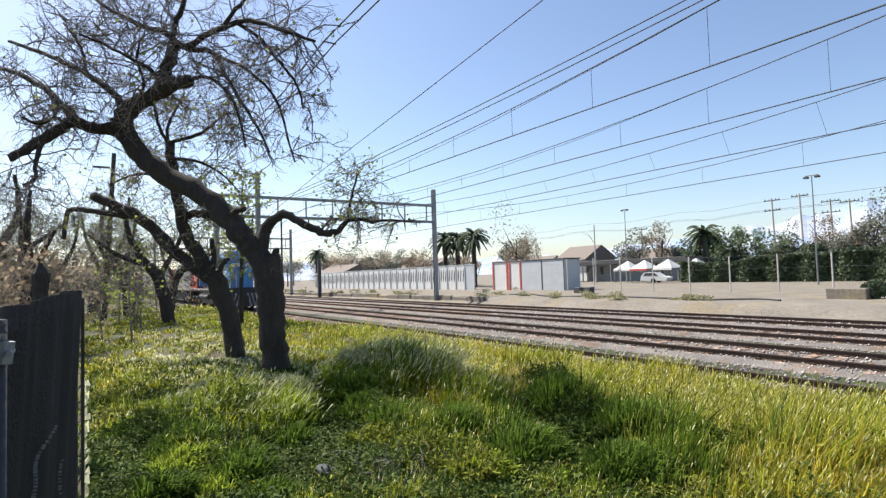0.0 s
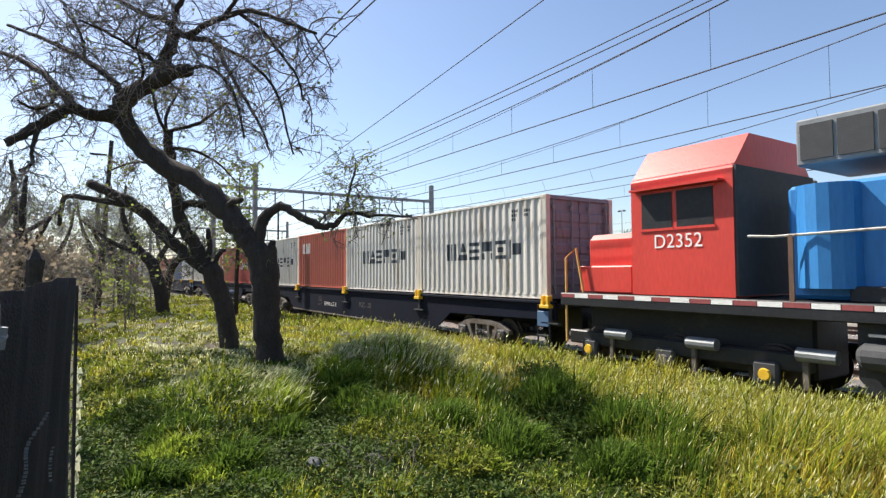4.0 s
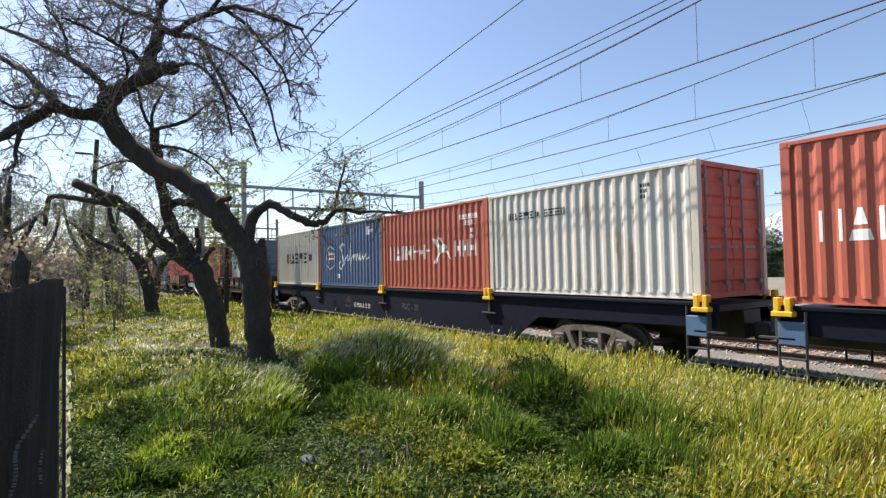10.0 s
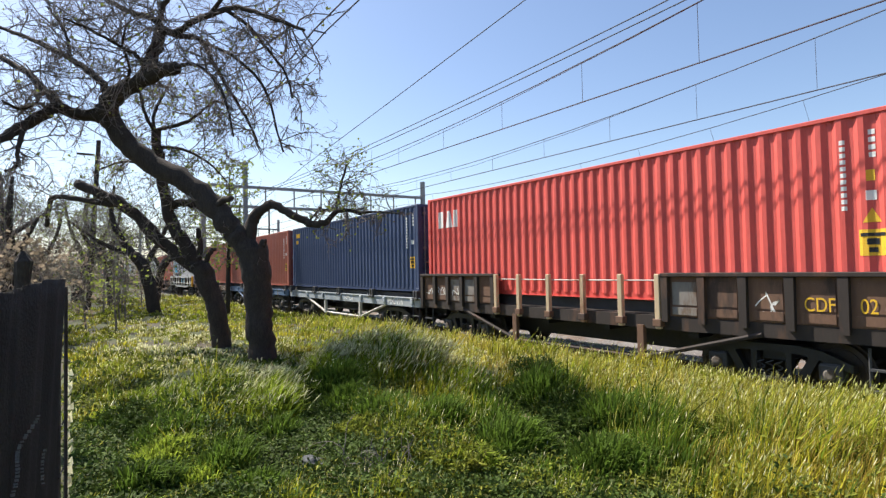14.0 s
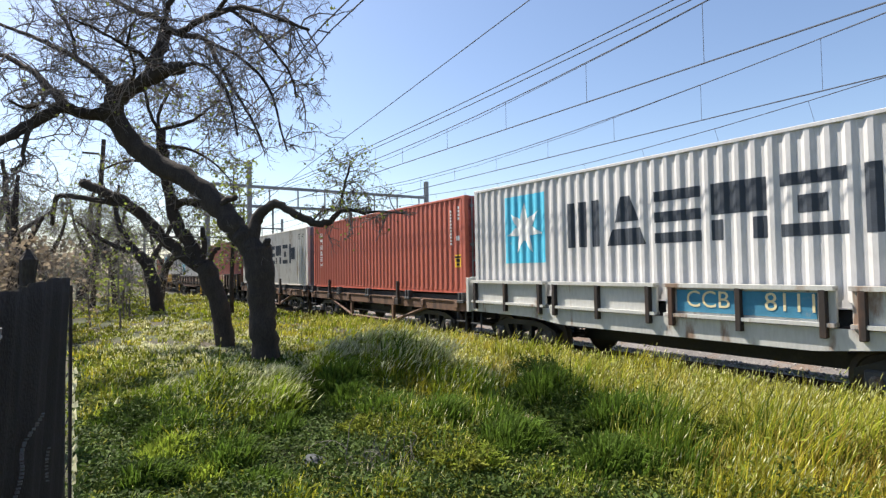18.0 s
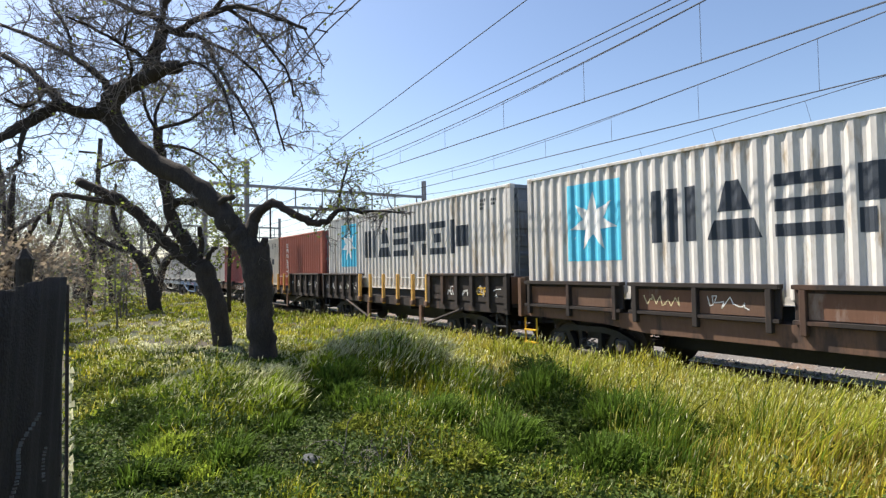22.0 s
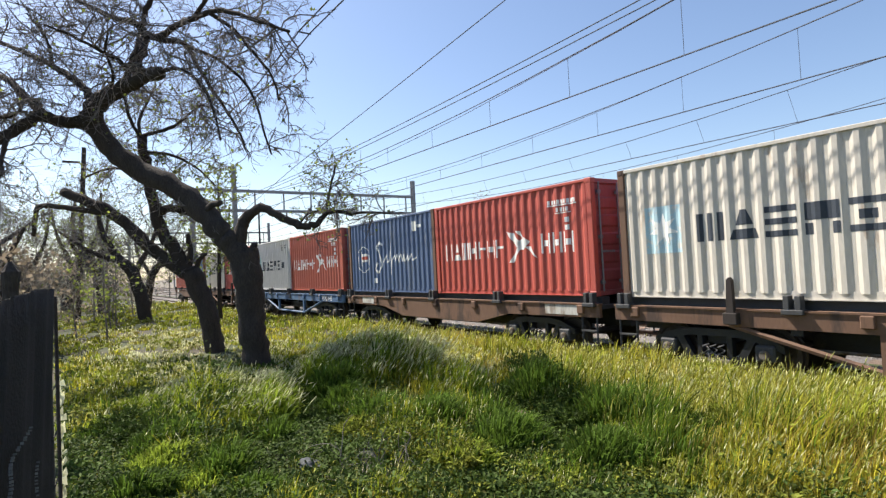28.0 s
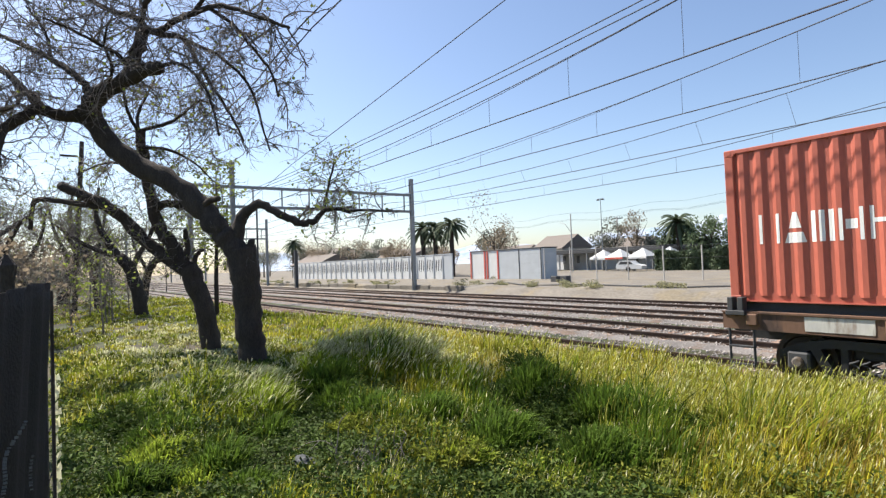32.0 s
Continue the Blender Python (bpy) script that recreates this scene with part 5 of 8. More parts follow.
    b = [bm.verts.new((-5.15, y, z)) for y, z in out]
    for i in range(6):
        j = (i + 1) % 6
        bm.faces.new((a[i], a[j], b[j], b[i]))
    bm.faces.new(a)
    bm.faces.new(b[::-1])
    cab = part("cab", bm, red, t, "red driver's cab")
    for s in (-1, 1):
        for x0, x1 in ((-6.95, -6.3), (-6.2, -5.5)):
            part("window", boxes((x0, s * 1.425 - 0.008, 3.0, x1, s * 1.425 + 0.008, 3.68)), M["black"], cab, "dark cab window")
            part("window_frame", boxes((x0 - 0.04, s * 1.428 - 0.012, 2.95, x1 + 0.04, s * 1.428 + 0.012, 3.0), (x0 - 0.04, s * 1.428 - 0.012, 3.68, x1 + 0.04, s * 1.428 + 0.012, 3.73)), red, cab)
        part("awning", boxes((-7.1, s * 1.5 - 0.12, 3.74, -5.3, s * 1.5 + 0.12, 3.78)), red, cab)
    part("front_window", boxes((-7.22, -1.1, 3.0, -7.19, 1.1, 3.7)), M["black"], cab)
    part("inner_wall", boxes((-5.16, -1.4, 1.75, -5.1, 1.4, 4.0)), M["dark"], cab)
    link("road_number", text_mesh("D2352", 0.26, M["white_mark"]), cab, pose(-6.7, -1.432, 2.62), "white number on the cab")
    nose = part("short_hood", boxes((-8.75, -1.0, 1.72, -7.22, 1.0, 3.0), bevel=0.12), red, t, "red short hood")
    part("nose_step", boxes((-8.7, -1.3, 1.72, -7.3, -1.02, 2.3), bevel=0.03), red, t)
    # frame and walkway
    part("underframe", boxes((-9.1, -1.5, 1.42, 7.4, 1.5, 1.70), bevel=0.02), M["black"], t)
    for s in (-1, 1):
        for i in range(41):
            x = -9.05 + i * 0.39
            part("edge_stripe", boxes((x, s * 1.503 - 0.004, 1.60, x + 0.375, s * 1.503 + 0.004, 1.68)), M["white_mark"] if i % 2 else PAINT["maroon"], t)
        rail = [(-4.9, s * 1.47, 2.75), (-4.5, s * 1.47, 2.72), (2.9, s * 1.47, 2.9), (3.9, s * 1.47, 2.72), (6.62, s * 1.47, 2.72), (6.84, s * 1.47, 2.6), (6.92, s * 1.47, 1.0)]
        part("handrail", tube(bmesh.new(), rail, 0.022, 6), PAINT["sill_white"], t, "worn pale handrail")
        for x in (-4.25, -2.89, -1.69, -0.44, 0.84, 2.04, 3.05, 4.09, 5.41, 6.61):
            part("rail_post", boxes((x - 0.035, s * 1.47 - 0.02, 1.45, x + 0.035, s * 1.47 + 0.02, 2.74 if x > 3.5 or x < -3 else 2.86)), M["yellow"] if x > 6 else PAINT["sill_brown"], t)
        if s < 0:
            part("front_rail", tube(bmesh.new(), [(7.2, s * 1.42, 0.75), (7.22, s * 1.42, 1.9), (7.36, s * 1.3, 2.7), (7.36, s * 0.55, 2.7), (7.36, s * 0.55, 1.7)], 0.03, 6), M["yellow"], t, "yellow front handrail")
            part("front_post", tube(bmesh.new(), [(7.36, s * 1.0, 1.7), (7.36, s * 1.0, 2.7)], 0.03, 6), M["yellow"], t)
        for z in (0.45, 0.85, 1.25):
            part("step", boxes((6.75, s * 1.38 - 0.14, z, 7.1, s * 1.38 + 0.14, z + 0.05)), M["yellow"] if z < 0.5 else M["dark"], t)
        part("rear_rail", tube(bmesh.new(), [(-9.0, s * 1.4, 0.6), (-9.0, s * 1.4, 2.5), (-8.7, s * 1.4, 2.7), (-8.5, s * 1.4, 1.72)], 0.028, 6), M["amber_rail"], t)
    part("front_wall", boxes((7.38, -1.4, 1.0, 7.48, 1.4, 1.75), bevel=0.02), M["black"], t)
    pilot = part("pilot", prism_x(bmesh.new(), [(-1.45, 0.22), (1.45, 0.22), (1.45, 1.35), (-1.45, 1.35)], 7.3, 7.52), M["black"], t, "black snow pilot with grey chevrons")
    for s in (-1, 1):
        for i in range(4):
            y = s * (0.28 + 0.32 * i)
            part("chevron", prism_x(bmesh.new(), [(y - 0.10, 1.3), (y + 0.08, 1.3), (y + s * 0.30 + 0.08, 0.25), (y + s * 0.30 - 0.10, 0.25)], 7.522, 7.528), M["galv"], pilot)
    part("coupler", boxes((7.5, -0.16, 0.78, 7.95, 0.16, 1.08), (7.75, -0.25, 0.72, 8.1, 0.25, 1.12), bevel=0.04), M["black"], t)
    part("coupler", boxes((-9.5, -0.16, 0.78, -9.0, 0.16, 1.08), bevel=0.04), M["black"], t)
    for y in (-0.75, -0.5, 0.5, 0.75):
        part("brake_hose", tube(bmesh.new(), [(7.52, y, 1.15), (7.68, y, 1.05), (7.74, y, 0.75), (7.68, y + 0.05, 0.5)], 0.025, 6), M["black"], t)
    # tank and running gear
    part("fuel_tank", prism(bmesh.new(), [(-3.3, 0.35), (1.6, 0.35), (1.9, 0.6), (1.9, 1.4), (-3.5, 1.4), (-3.5, 0.6)], -1.25, 1.25), M["black"], t)
    for s in (-1, 1):
        for x0, x1 in ((-3.45, -1.5), (-1.4, 0.55)):
            part("air_reservoir", tube(bmesh.new(), [(x0, s * 1.36, 0.95), (x0 + 0.08, s * 1.36, 0.95), (x1 - 0.08, s * 1.36, 0.95), (x1, s * 1.36, 0.95)], [0.12, 0.2, 0.2, 0.12], 14), M["dark"], t)
        part("drip_plate", boxes((-3.3, s * 1.42 - 0.03, 1.24, 3.0, s * 1.42 + 0.03, 1.28)), M["galv"], t)
    for c in (-6.65, 4.6):
        fr = part("truck_frame", boxes((c - 2.5, -1.16, 0.55, c + 2.5, -1.0, 0.85), (c - 2.5, 1.0, 0.55, c + 2.5, 1.16, 0.85), (c - 0.2, -1.1, 0.6, c + 0.2, 1.1, 0.8), bevel=0.03), M["black"], t)
        part("motor_case", boxes((c - 2.35, -0.62, 0.32, c + 2.35, 0.62, 1.4), bevel=0.05), M["black"], t)
        for dx in (-1.85, 0.0, 1.85):
            w = link("wheelset", kept("wheelset", wheelset_mesh), t, pose(c + dx, 0, 0.46))
            LOCO_WHEELS.append((w, c + dx))
            for s in (-1, 1):
                part("axle_box", boxes((c + dx - 0.2, s * 1.2 - 0.07, 0.3, c + dx + 0.2, s * 1.2 + 0.07, 0.68), bevel=0.04), M["dark"], t)
                part("box_cap", tube(bmesh.new(), [(c + dx, s * 1.26, 0.47), (c + dx, s * 1.31, 0.47)], [0.11, 0.09], 12), M["yellow"] if dx == -1.85 or c < 0 and dx > 1 else M["bogie"], t)
                part("brake_cylinder", tube(bmesh.new(), [(c + dx + 0.5, s * 1.25, 0.86), (c + dx + 1.05, s * 1.25, 0.86)], [0.11, 0.11], 12), M["galv"], t)
                part("brake_arm", boxes((c + dx + 0.55, s * 1.2 - 0.03, 0.3, c + dx + 0.63, s * 1.2 + 0.03, 0.85)), M["bogie"], t)
    stretch_length(t, 1.021)
    return t


def stretch_length(t, k):
    """Lengthen a built thing along x; wheels and words keep their shape."""
    for ob in t.children_recursive:
        m = ob.matrix_basis.copy()
        m.translation.x *= k
        ob.matrix_basis = m
        if not ob.name.startswith(("wheelset", "road_number", "slogan")):
            ob.data.transform(Matrix.Diagonal((k, 1, 1, 1)))
    for i, (w, x) in enumerate(LOCO_WHEELS):
        LOCO_WHEELS[i] = (w, x * k)


def decal_obj(polys, y):
    bm = bmesh.new()
    for p in polys:
        prism(bm, p, y - 0.003, y)
    return bm


def prism_x(bm, poly, x0, x1):
    a = [bm.verts.new((x0, y, z)) for y, z in poly]
    b = [bm.verts.new((x1, y, z)) for y, z in poly]
    bm.faces.new(a)
    bm.faces.new(b[::-1])
    for i in range(len(poly)):
        j = (i + 1) % len(poly)
        bm.faces.new((a[i], a[j], b[j], b[i]))
    return bm


LOCO_WHEELS = []
carry(build_loco(), -53.6)


# ---- trees ----
class Twigs:
    """Collects thin tapering bars and leaves as arrays, to make one mesh of each."""

    def __init__(self, seed):
        self.r = random.Random(seed)
        self.v, self.f, self.lv, self.lf = [], [], [], []

    def bar(self, pts, r0, r1, sides=3):
        n0 = len(self.v)
        d = (pts[-1] - pts[0])
        side = d.orthogonal().normalized() if d.length > 1e-6 else Vector((1, 0, 0))
        up = d.normalized().cross(side)
        k = len(pts)
        for i, p in enumerate(pts):
            q = r0 + (r1 - r0) * i / (k - 1)
            for j in range(sides):
                a = 6.2832 * j / sides
                w = p + side * (q * math.cos(a)) + up * (q * math.sin(a))
                self.v.append((w.x, w.y, w.z))
        for i in range(k - 1):
            for j in range(sides):
                a, b = n0 + i * sides + j, n0 + i * sides + (j + 1) % sides
                self.f.append((a, b, b + sides, a + sides))

    def leaf(self, p, size):
        r = self.r
        a = Vector((r.gauss(0, 1), r.gauss(0, 1), r.gauss(0, 1))).normalized()
        b = a.orthogonal().normalized() * size * 0.5
        a = a * size
        n0 = len(self.lv)
        for w in (p, p + a * 0.5 + b, p + a, p + a * 0.5 - b):
            self.lv.append((w.x, w.y, w.z))
        self.lf.append((n0, n0 + 1, n0 + 2, n0 + 3))

    def grow(self, p, d, length, radius, level, droop=0.0, leaf=0.0, leaf_size=0.07, spread=0.75, kids=5):
        r = self.r
        n = 5 if level > 0 else 4
        pts, q, w, curl = [p.copy()], p.copy(), d.normalized(), Vector()
        for i in range(n):
            curl = curl * 0.75 + Vector((r.gauss(0, 0.26), r.gauss(0, 0.26), r.gauss(0, 0.24) - droop * 0.10))
            w = (w + curl).normalized()
            q = q + w * (length / n)
            pts.append(q.copy())
        self.bar(pts, radius, radius * 0.6, 4 if level > 1 else 3)
        if level > 0:
            for i in range(kids):
                k = r.uniform(0.2, 1.0)
                at = pts[min(int(k * n), n - 1)].lerp(pts[min(int(k * n) + 1, n)], (k * n) % 1)
                off = Vector((r.gauss(0, 1), r.gauss(0, 1), r.gauss(0, 1))).normalized()
                self.grow(at, w * 0.6 + off * spread, length * r.uniform(0.35, 0.62), max(radius * 0.58, 0.003), level - 1, droop, leaf, leaf_size, spread, kids)
        elif leaf > 0:
            for i in range(3):
                if r.random() < leaf:
                    self.leaf(pts[r.randint(1, n)], leaf_size * r.uniform(0.7, 1.4))

    def done(self, t, leaf_mat=None, bark="twig"):
        if self.f:
            tagged(link("twig_mass", raw("twig_mass", self.v, self.f, M[bark]), t), kind="stuff")
        if self.lf:
            tagged(link("foliage", raw("foliage", self.lv, self.lf, M[leaf_mat or "leaf"]), t), kind="stuff")


def limb_mesh(bm, pts, r0, r1, rng, sides=9):
    """A gnarled limb through pts, smoothed and roughened."""
    p = [Vector(q) for q in pts]
    out, rad = [], []
    n = len(p)
    for i in range(n - 1):
        a, b, c, d = p[max(i - 1, 0)], p[i], p[i + 1], p[min(i + 2, n - 1)]
        for k in range(4):
            u = k / 4
            out.append(0.5 * ((2 * b) + (c - a) * u + (2 * a - 5 * b + 4 * c - d) * u * u + (3 * b - a - 3 * c + d) * u ** 3))
            w = (i + u) / (n - 1)
            rad.append((r0 + (r1 - r0) * w) * rng.uniform(0.93, 1.08))
    out.append(p[-1])
    rad.append(r1)
    for i in range(2, len(out) - 1):
        out[i] = out[i] + Vector((rng.gauss(0, 1), rng.gauss(0, 1), rng.gauss(0, 0.8))) * min(0.014, rad[i] * 0.2)
    tube(bm, out, rad, sides)
    return out


def old_tree(where, limbs, label, seed, twig_levels=2, leafy=0.05, dense=0.9):
    """limbs: rows of name, points, first and last radius, twigs along it, their length, droop."""
    rng = random.Random(seed)
    t = thing("old_tree", label, "tree", "old trees on the verge", m=pose(*where))
    tw = Twigs(seed)
    for name, pts, r0, r1, count, length, droop in limbs:
        bm = bmesh.new()
        line = limb_mesh(bm, pts, r0, r1, rng)
        for v in bm.verts:
            k = noise.noise(v.co * 5.0) * 0.03 + noise.noise(v.co * 14) * 0.012
            v.co += Vector((k, noise.noise(v.co * 5.0 + Vector((9, 0, 0))) * 0.03, 0)) * min(1, r0 * 6)
        part(name, bm, M["bark"], t, smooth=True)
        for i in range(int(count * dense)):
            k = rng.uniform(0.1, 1.0) ** 0.8
            at = line[min(int(k * (len(line) - 1)), len(line) - 1)]
            d = Vector((rng.gauss(0, 1), rng.gauss(0, 1), rng.gauss(0.35, 0.8)))
            tw.grow(at, d, length * rng.uniform(0.6, 1.25), 0.011 + 0.008 * rng.random(), twig_levels, 0.5 * droop, leafy, 0.06)
    tw.done(t)
    return t


def build_trees():
    b = [
        ("trunk", [(-0.07, 0.05, -0.46), (-0.07, 0.03, -0.04), (-0.07, -0.02, 0.61), (-0.07, -0.05, 1.20), (-0.07, -0.08, 1.79), (-0.09, -0.14, 2.43)], 0.272, 0.296, 0, 0, 0),
        ("root", [(-0.08, 0.02, -0.31), (-0.02, 0.10, -0.10), (-0.05, 0.03, 0.49)], 0.319, 0.177, 0, 0, 0),
        ("limb", [(-0.09, -0.13, 2.03), (-0.13, -0.20, 2.33), (-0.24, -0.38, 2.63), (-0.37, -0.59, 2.94), (-0.64, -0.82, 3.35), (-1.01, -1.23, 3.84), (-1.52, -1.83, 4.26), (-1.83, -2.30, 4.72), (-1.99, -2.57, 5.22), (-1.95, -2.71, 5.53)], 0.248, 0.207, 6, 0.8, 0.2),
        ("limb", [(-1.94, -2.69, 5.34), (-1.72, -2.56, 5.64), (-1.49, -2.40, 5.76), (-0.98, -2.02, 5.96), (-0.54, -1.73, 6.03), (-0.28, -1.52, 6.05)], 0.213, 0.118, 14, 1.1, 0.9),
        ("limb", [(-1.14, -2.08, 5.94), (-1.05, -1.95, 6.20), (-1.10, -1.87, 6.50), (-1.15, -1.78, 6.86), (-1.10, -1.72, 7.12)], 0.148, 0.118, 8, 1.0, 0.3),
        ("limb", [(-1.10, -1.72, 7.05), (-1.13, -1.77, 7.22), (-1.35, -1.93, 7.39), (-1.77, -2.21, 7.59), (-2.24, -2.57, 7.92), (-2.68, -2.87, 8.22), (-3.22, -3.34, 8.80)], 0.077, 0.035, 24, 1.4, 0.3),
        ("limb", [(-1.10, -1.73, 7.08), (-0.86, -1.75, 7.34), (-0.55, -1.66, 7.59), (-0.12, -1.58, 8.00)], 0.071, 0.041, 16, 1.3, 0.3),
        ("limb", [(-1.10, -1.72, 7.10), (-0.82, -1.48, 6.97), (-0.31, -1.27, 7.03), (0.23, -1.01, 7.04), (0.75, -0.78, 7.02), (1.17, -0.51, 6.88), (1.55, -0.29, 6.66), (1.84, -0.03, 6.48), (2.13, 0.22, 6.30)], 0.077, 0.024, 46, 1.2, 1.3),
        ("limb", [(-1.10, -1.72, 7.05), (-1.18, -1.31, 7.05), (-1.29, -0.94, 7.10), (-1.33, -0.62, 6.62), (-1.37, -0.28, 6.06), (-1.30, 0.04, 5.53), (-1.25, 0.31, 4.93)], 0.071, 0.024, 40, 1.1, 1.5),
        ("limb", [(-1.33, -1.00, 7.13), (-0.51, -0.48, 6.59), (-0.05, -0.12, 6.11), (0.21, 0.12, 5.58), (0.28, 0.26, 4.94), (0.35, 0.39, 4.41)], 0.041, 0.018, 36, 1.0, 1.5),
        ("limb", [(0.71, -0.83, 6.99), (0.66, -0.37, 6.79), (0.65, -0.00, 6.38), (0.74, 0.33, 5.95), (0.69, 0.47, 5.47)], 0.041, 0.018, 34, 1.0, 1.4),
        ("limb", [(0.23, -1.01, 7.04), (0.81, -0.88, 7.22), (1.44, -0.68, 7.32), (2.03, -0.34, 7.26)], 0.047, 0.024, 20, 1.2, 0.8),
        ("limb", [(-0.28, -1.53, 6.05), (0.32, -1.35, 5.95), (0.84, -1.10, 5.59), (1.17, -0.93, 4.99), (1.32, -0.85, 4.39)], 0.041, 0.018, 34, 1.0, 1.5),
        ("limb", [(-2.00, -2.59, 5.22), (-2.10, -2.92, 5.31), (-2.09, -3.26, 5.31), (-2.02, -3.52, 5.37), (-1.96, -3.77, 5.16), (-1.94, -4.08, 4.92), (-1.88, -4.34, 4.67), (-1.82, -4.59, 4.47)], 0.130, 0.083, 30, 1.2, 0.5),
        ("limb", [(-1.99, -3.46, 5.34), (-2.20, -3.61, 5.63), (-2.43, -3.79, 5.84), (-2.84, -4.06, 6.24), (-3.33, -4.45, 6.60), (-3.86, -4.88, 6.88)], 0.106, 0.047, 34, 1.3, 0.3),
        ("limb", [(-1.88, -2.61, 5.70), (-2.22, -2.78, 6.11), (-2.42, -2.91, 6.32), (-3.04, -3.32, 6.78), (-3.78, -3.89, 7.26), (-4.49, -4.43, 7.66), (-5.03, -4.89, 7.95)], 0.089, 0.035, 36, 1.3, 0.3),
        ("limb", [(-1.91, -4.03, 4.94), (-1.85, -4.11, 4.67), (-1.78, -4.17, 4.37), (-1.80, -4.18, 4.09), (-1.81, -4.37, 3.95)], 0.053, 0.024, 14, 0.8, 1.2),
        ("limb", [(-3.04, -3.32, 6.78), (-2.93, -3.36, 7.13), (-2.89, -3.49, 7.46), (-2.81, -3.74, 7.77)], 0.041, 0.018, 24, 1.2, 0.2),
        ("limb", [(-1.06, -1.96, 6.11), (-0.85, -2.21, 6.33), (-0.72, -2.56, 6.45), (-0.64, -2.98, 6.60), (-0.58, -3.43, 6.71)], 0.047, 0.018, 34, 1.2, 0.3),
        ("limb", [(-1.49, -2.40, 5.76), (-0.94, -2.32, 6.07), (-0.66, -2.47, 6.41), (-0.26, -2.43, 6.71)], 0.035, 0.018, 24, 1.1, 0.4),
        ("limb", [(-2.43, -3.79, 5.84), (-1.92, -3.90, 5.39), (-1.49, -4.14, 5.13), (-1.16, -4.37, 5.18)], 0.041, 0.018, 20, 1.1, 0.6),
        ("limb", [(-0.12, -0.19, 2.39), (-0.09, -0.17, 2.86), (-0.03, -0.09, 3.08), (0.18, 0.03, 3.24), (0.29, 0.19, 3.30), (0.59, 0.46, 3.08), (0.78, 0.76, 2.91), (0.92, 0.96, 2.86), (1.02, 1.10, 2.94), (1.09, 1.19, 3.09), (1.34, 1.39, 3.12), (1.50, 1.63, 3.04)], 0.124, 0.035, 8, 0.6, 0.8),
        ("branch", [(1.10, 1.21, 3.10), (1.14, 1.26, 3.39), (1.19, 1.31, 3.68), (1.17, 1.43, 4.08)], 0.035, 0.018, 6, 0.6, 0.3),
        ("branch", [(1.48, 1.59, 3.06), (1.80, 1.88, 3.07), (2.10, 2.15, 3.01)], 0.030, 0.012, 12, 0.6, 0.9),
        ("branch", [(0.79, 0.76, 2.92), (0.70, 0.98, 3.13), (0.72, 1.35, 3.25)], 0.024, 0.012, 8, 0.5, 0.4),
        ("stub", [(-0.52, -0.83, 3.25), (-0.29, -0.67, 3.41), (-0.08, -0.55, 3.43)], 0.089, 0.053, 0, 0, 0),
        ("stub", [(-0.05, -0.08, 2.24), (0.12, -0.01, 2.47), (0.15, 0.03, 2.56)], 0.106, 0.047, 0, 0, 0),
        ("burl", [(-0.14, -0.12, 0.73), (-0.08, -0.22, 0.79)], 0.118, 0.083, 0, 0, 0),
        ("stub", [(-1.94, -2.69, 5.46), (-1.84, -2.90, 5.39), (-1.94, -3.04, 5.34)], 0.035, 0.018, 2, 0.5, 0.3),
    ]
    t = old_tree((-11.78, 3.37, 0.28), b, "gnarled old tree with leaning trunk and bare drooping twigs", 11, leafy=0.015, dense=0.52)
    tw = Twigs(5)
    for k in range(30):
        u = tw.r.random()
        tw.grow(Vector((1.11, 1.23, 3.09)).lerp(Vector((1.17, 1.43, 4.08)), u), Vector((tw.r.gauss(0, 0.8), tw.r.gauss(0.1, 1), 0.5)), 0.75, 0.009, 1, 0.2, 0.8, 0.042, kids=6)
    for k in range(12):
        tw.grow(Vector((0.92, 0.89, 2.99)).lerp(Vector((2.10, 2.15, 3.01)), k / 12), Vector((tw.r.gauss(0, 0.5), tw.r.gauss(0, 0.6), tw.r.gauss(0.3, 0.6))), 0.6, 0.008, 1, 0.3, 0.6, 0.04, kids=5)
    tw.done(t)
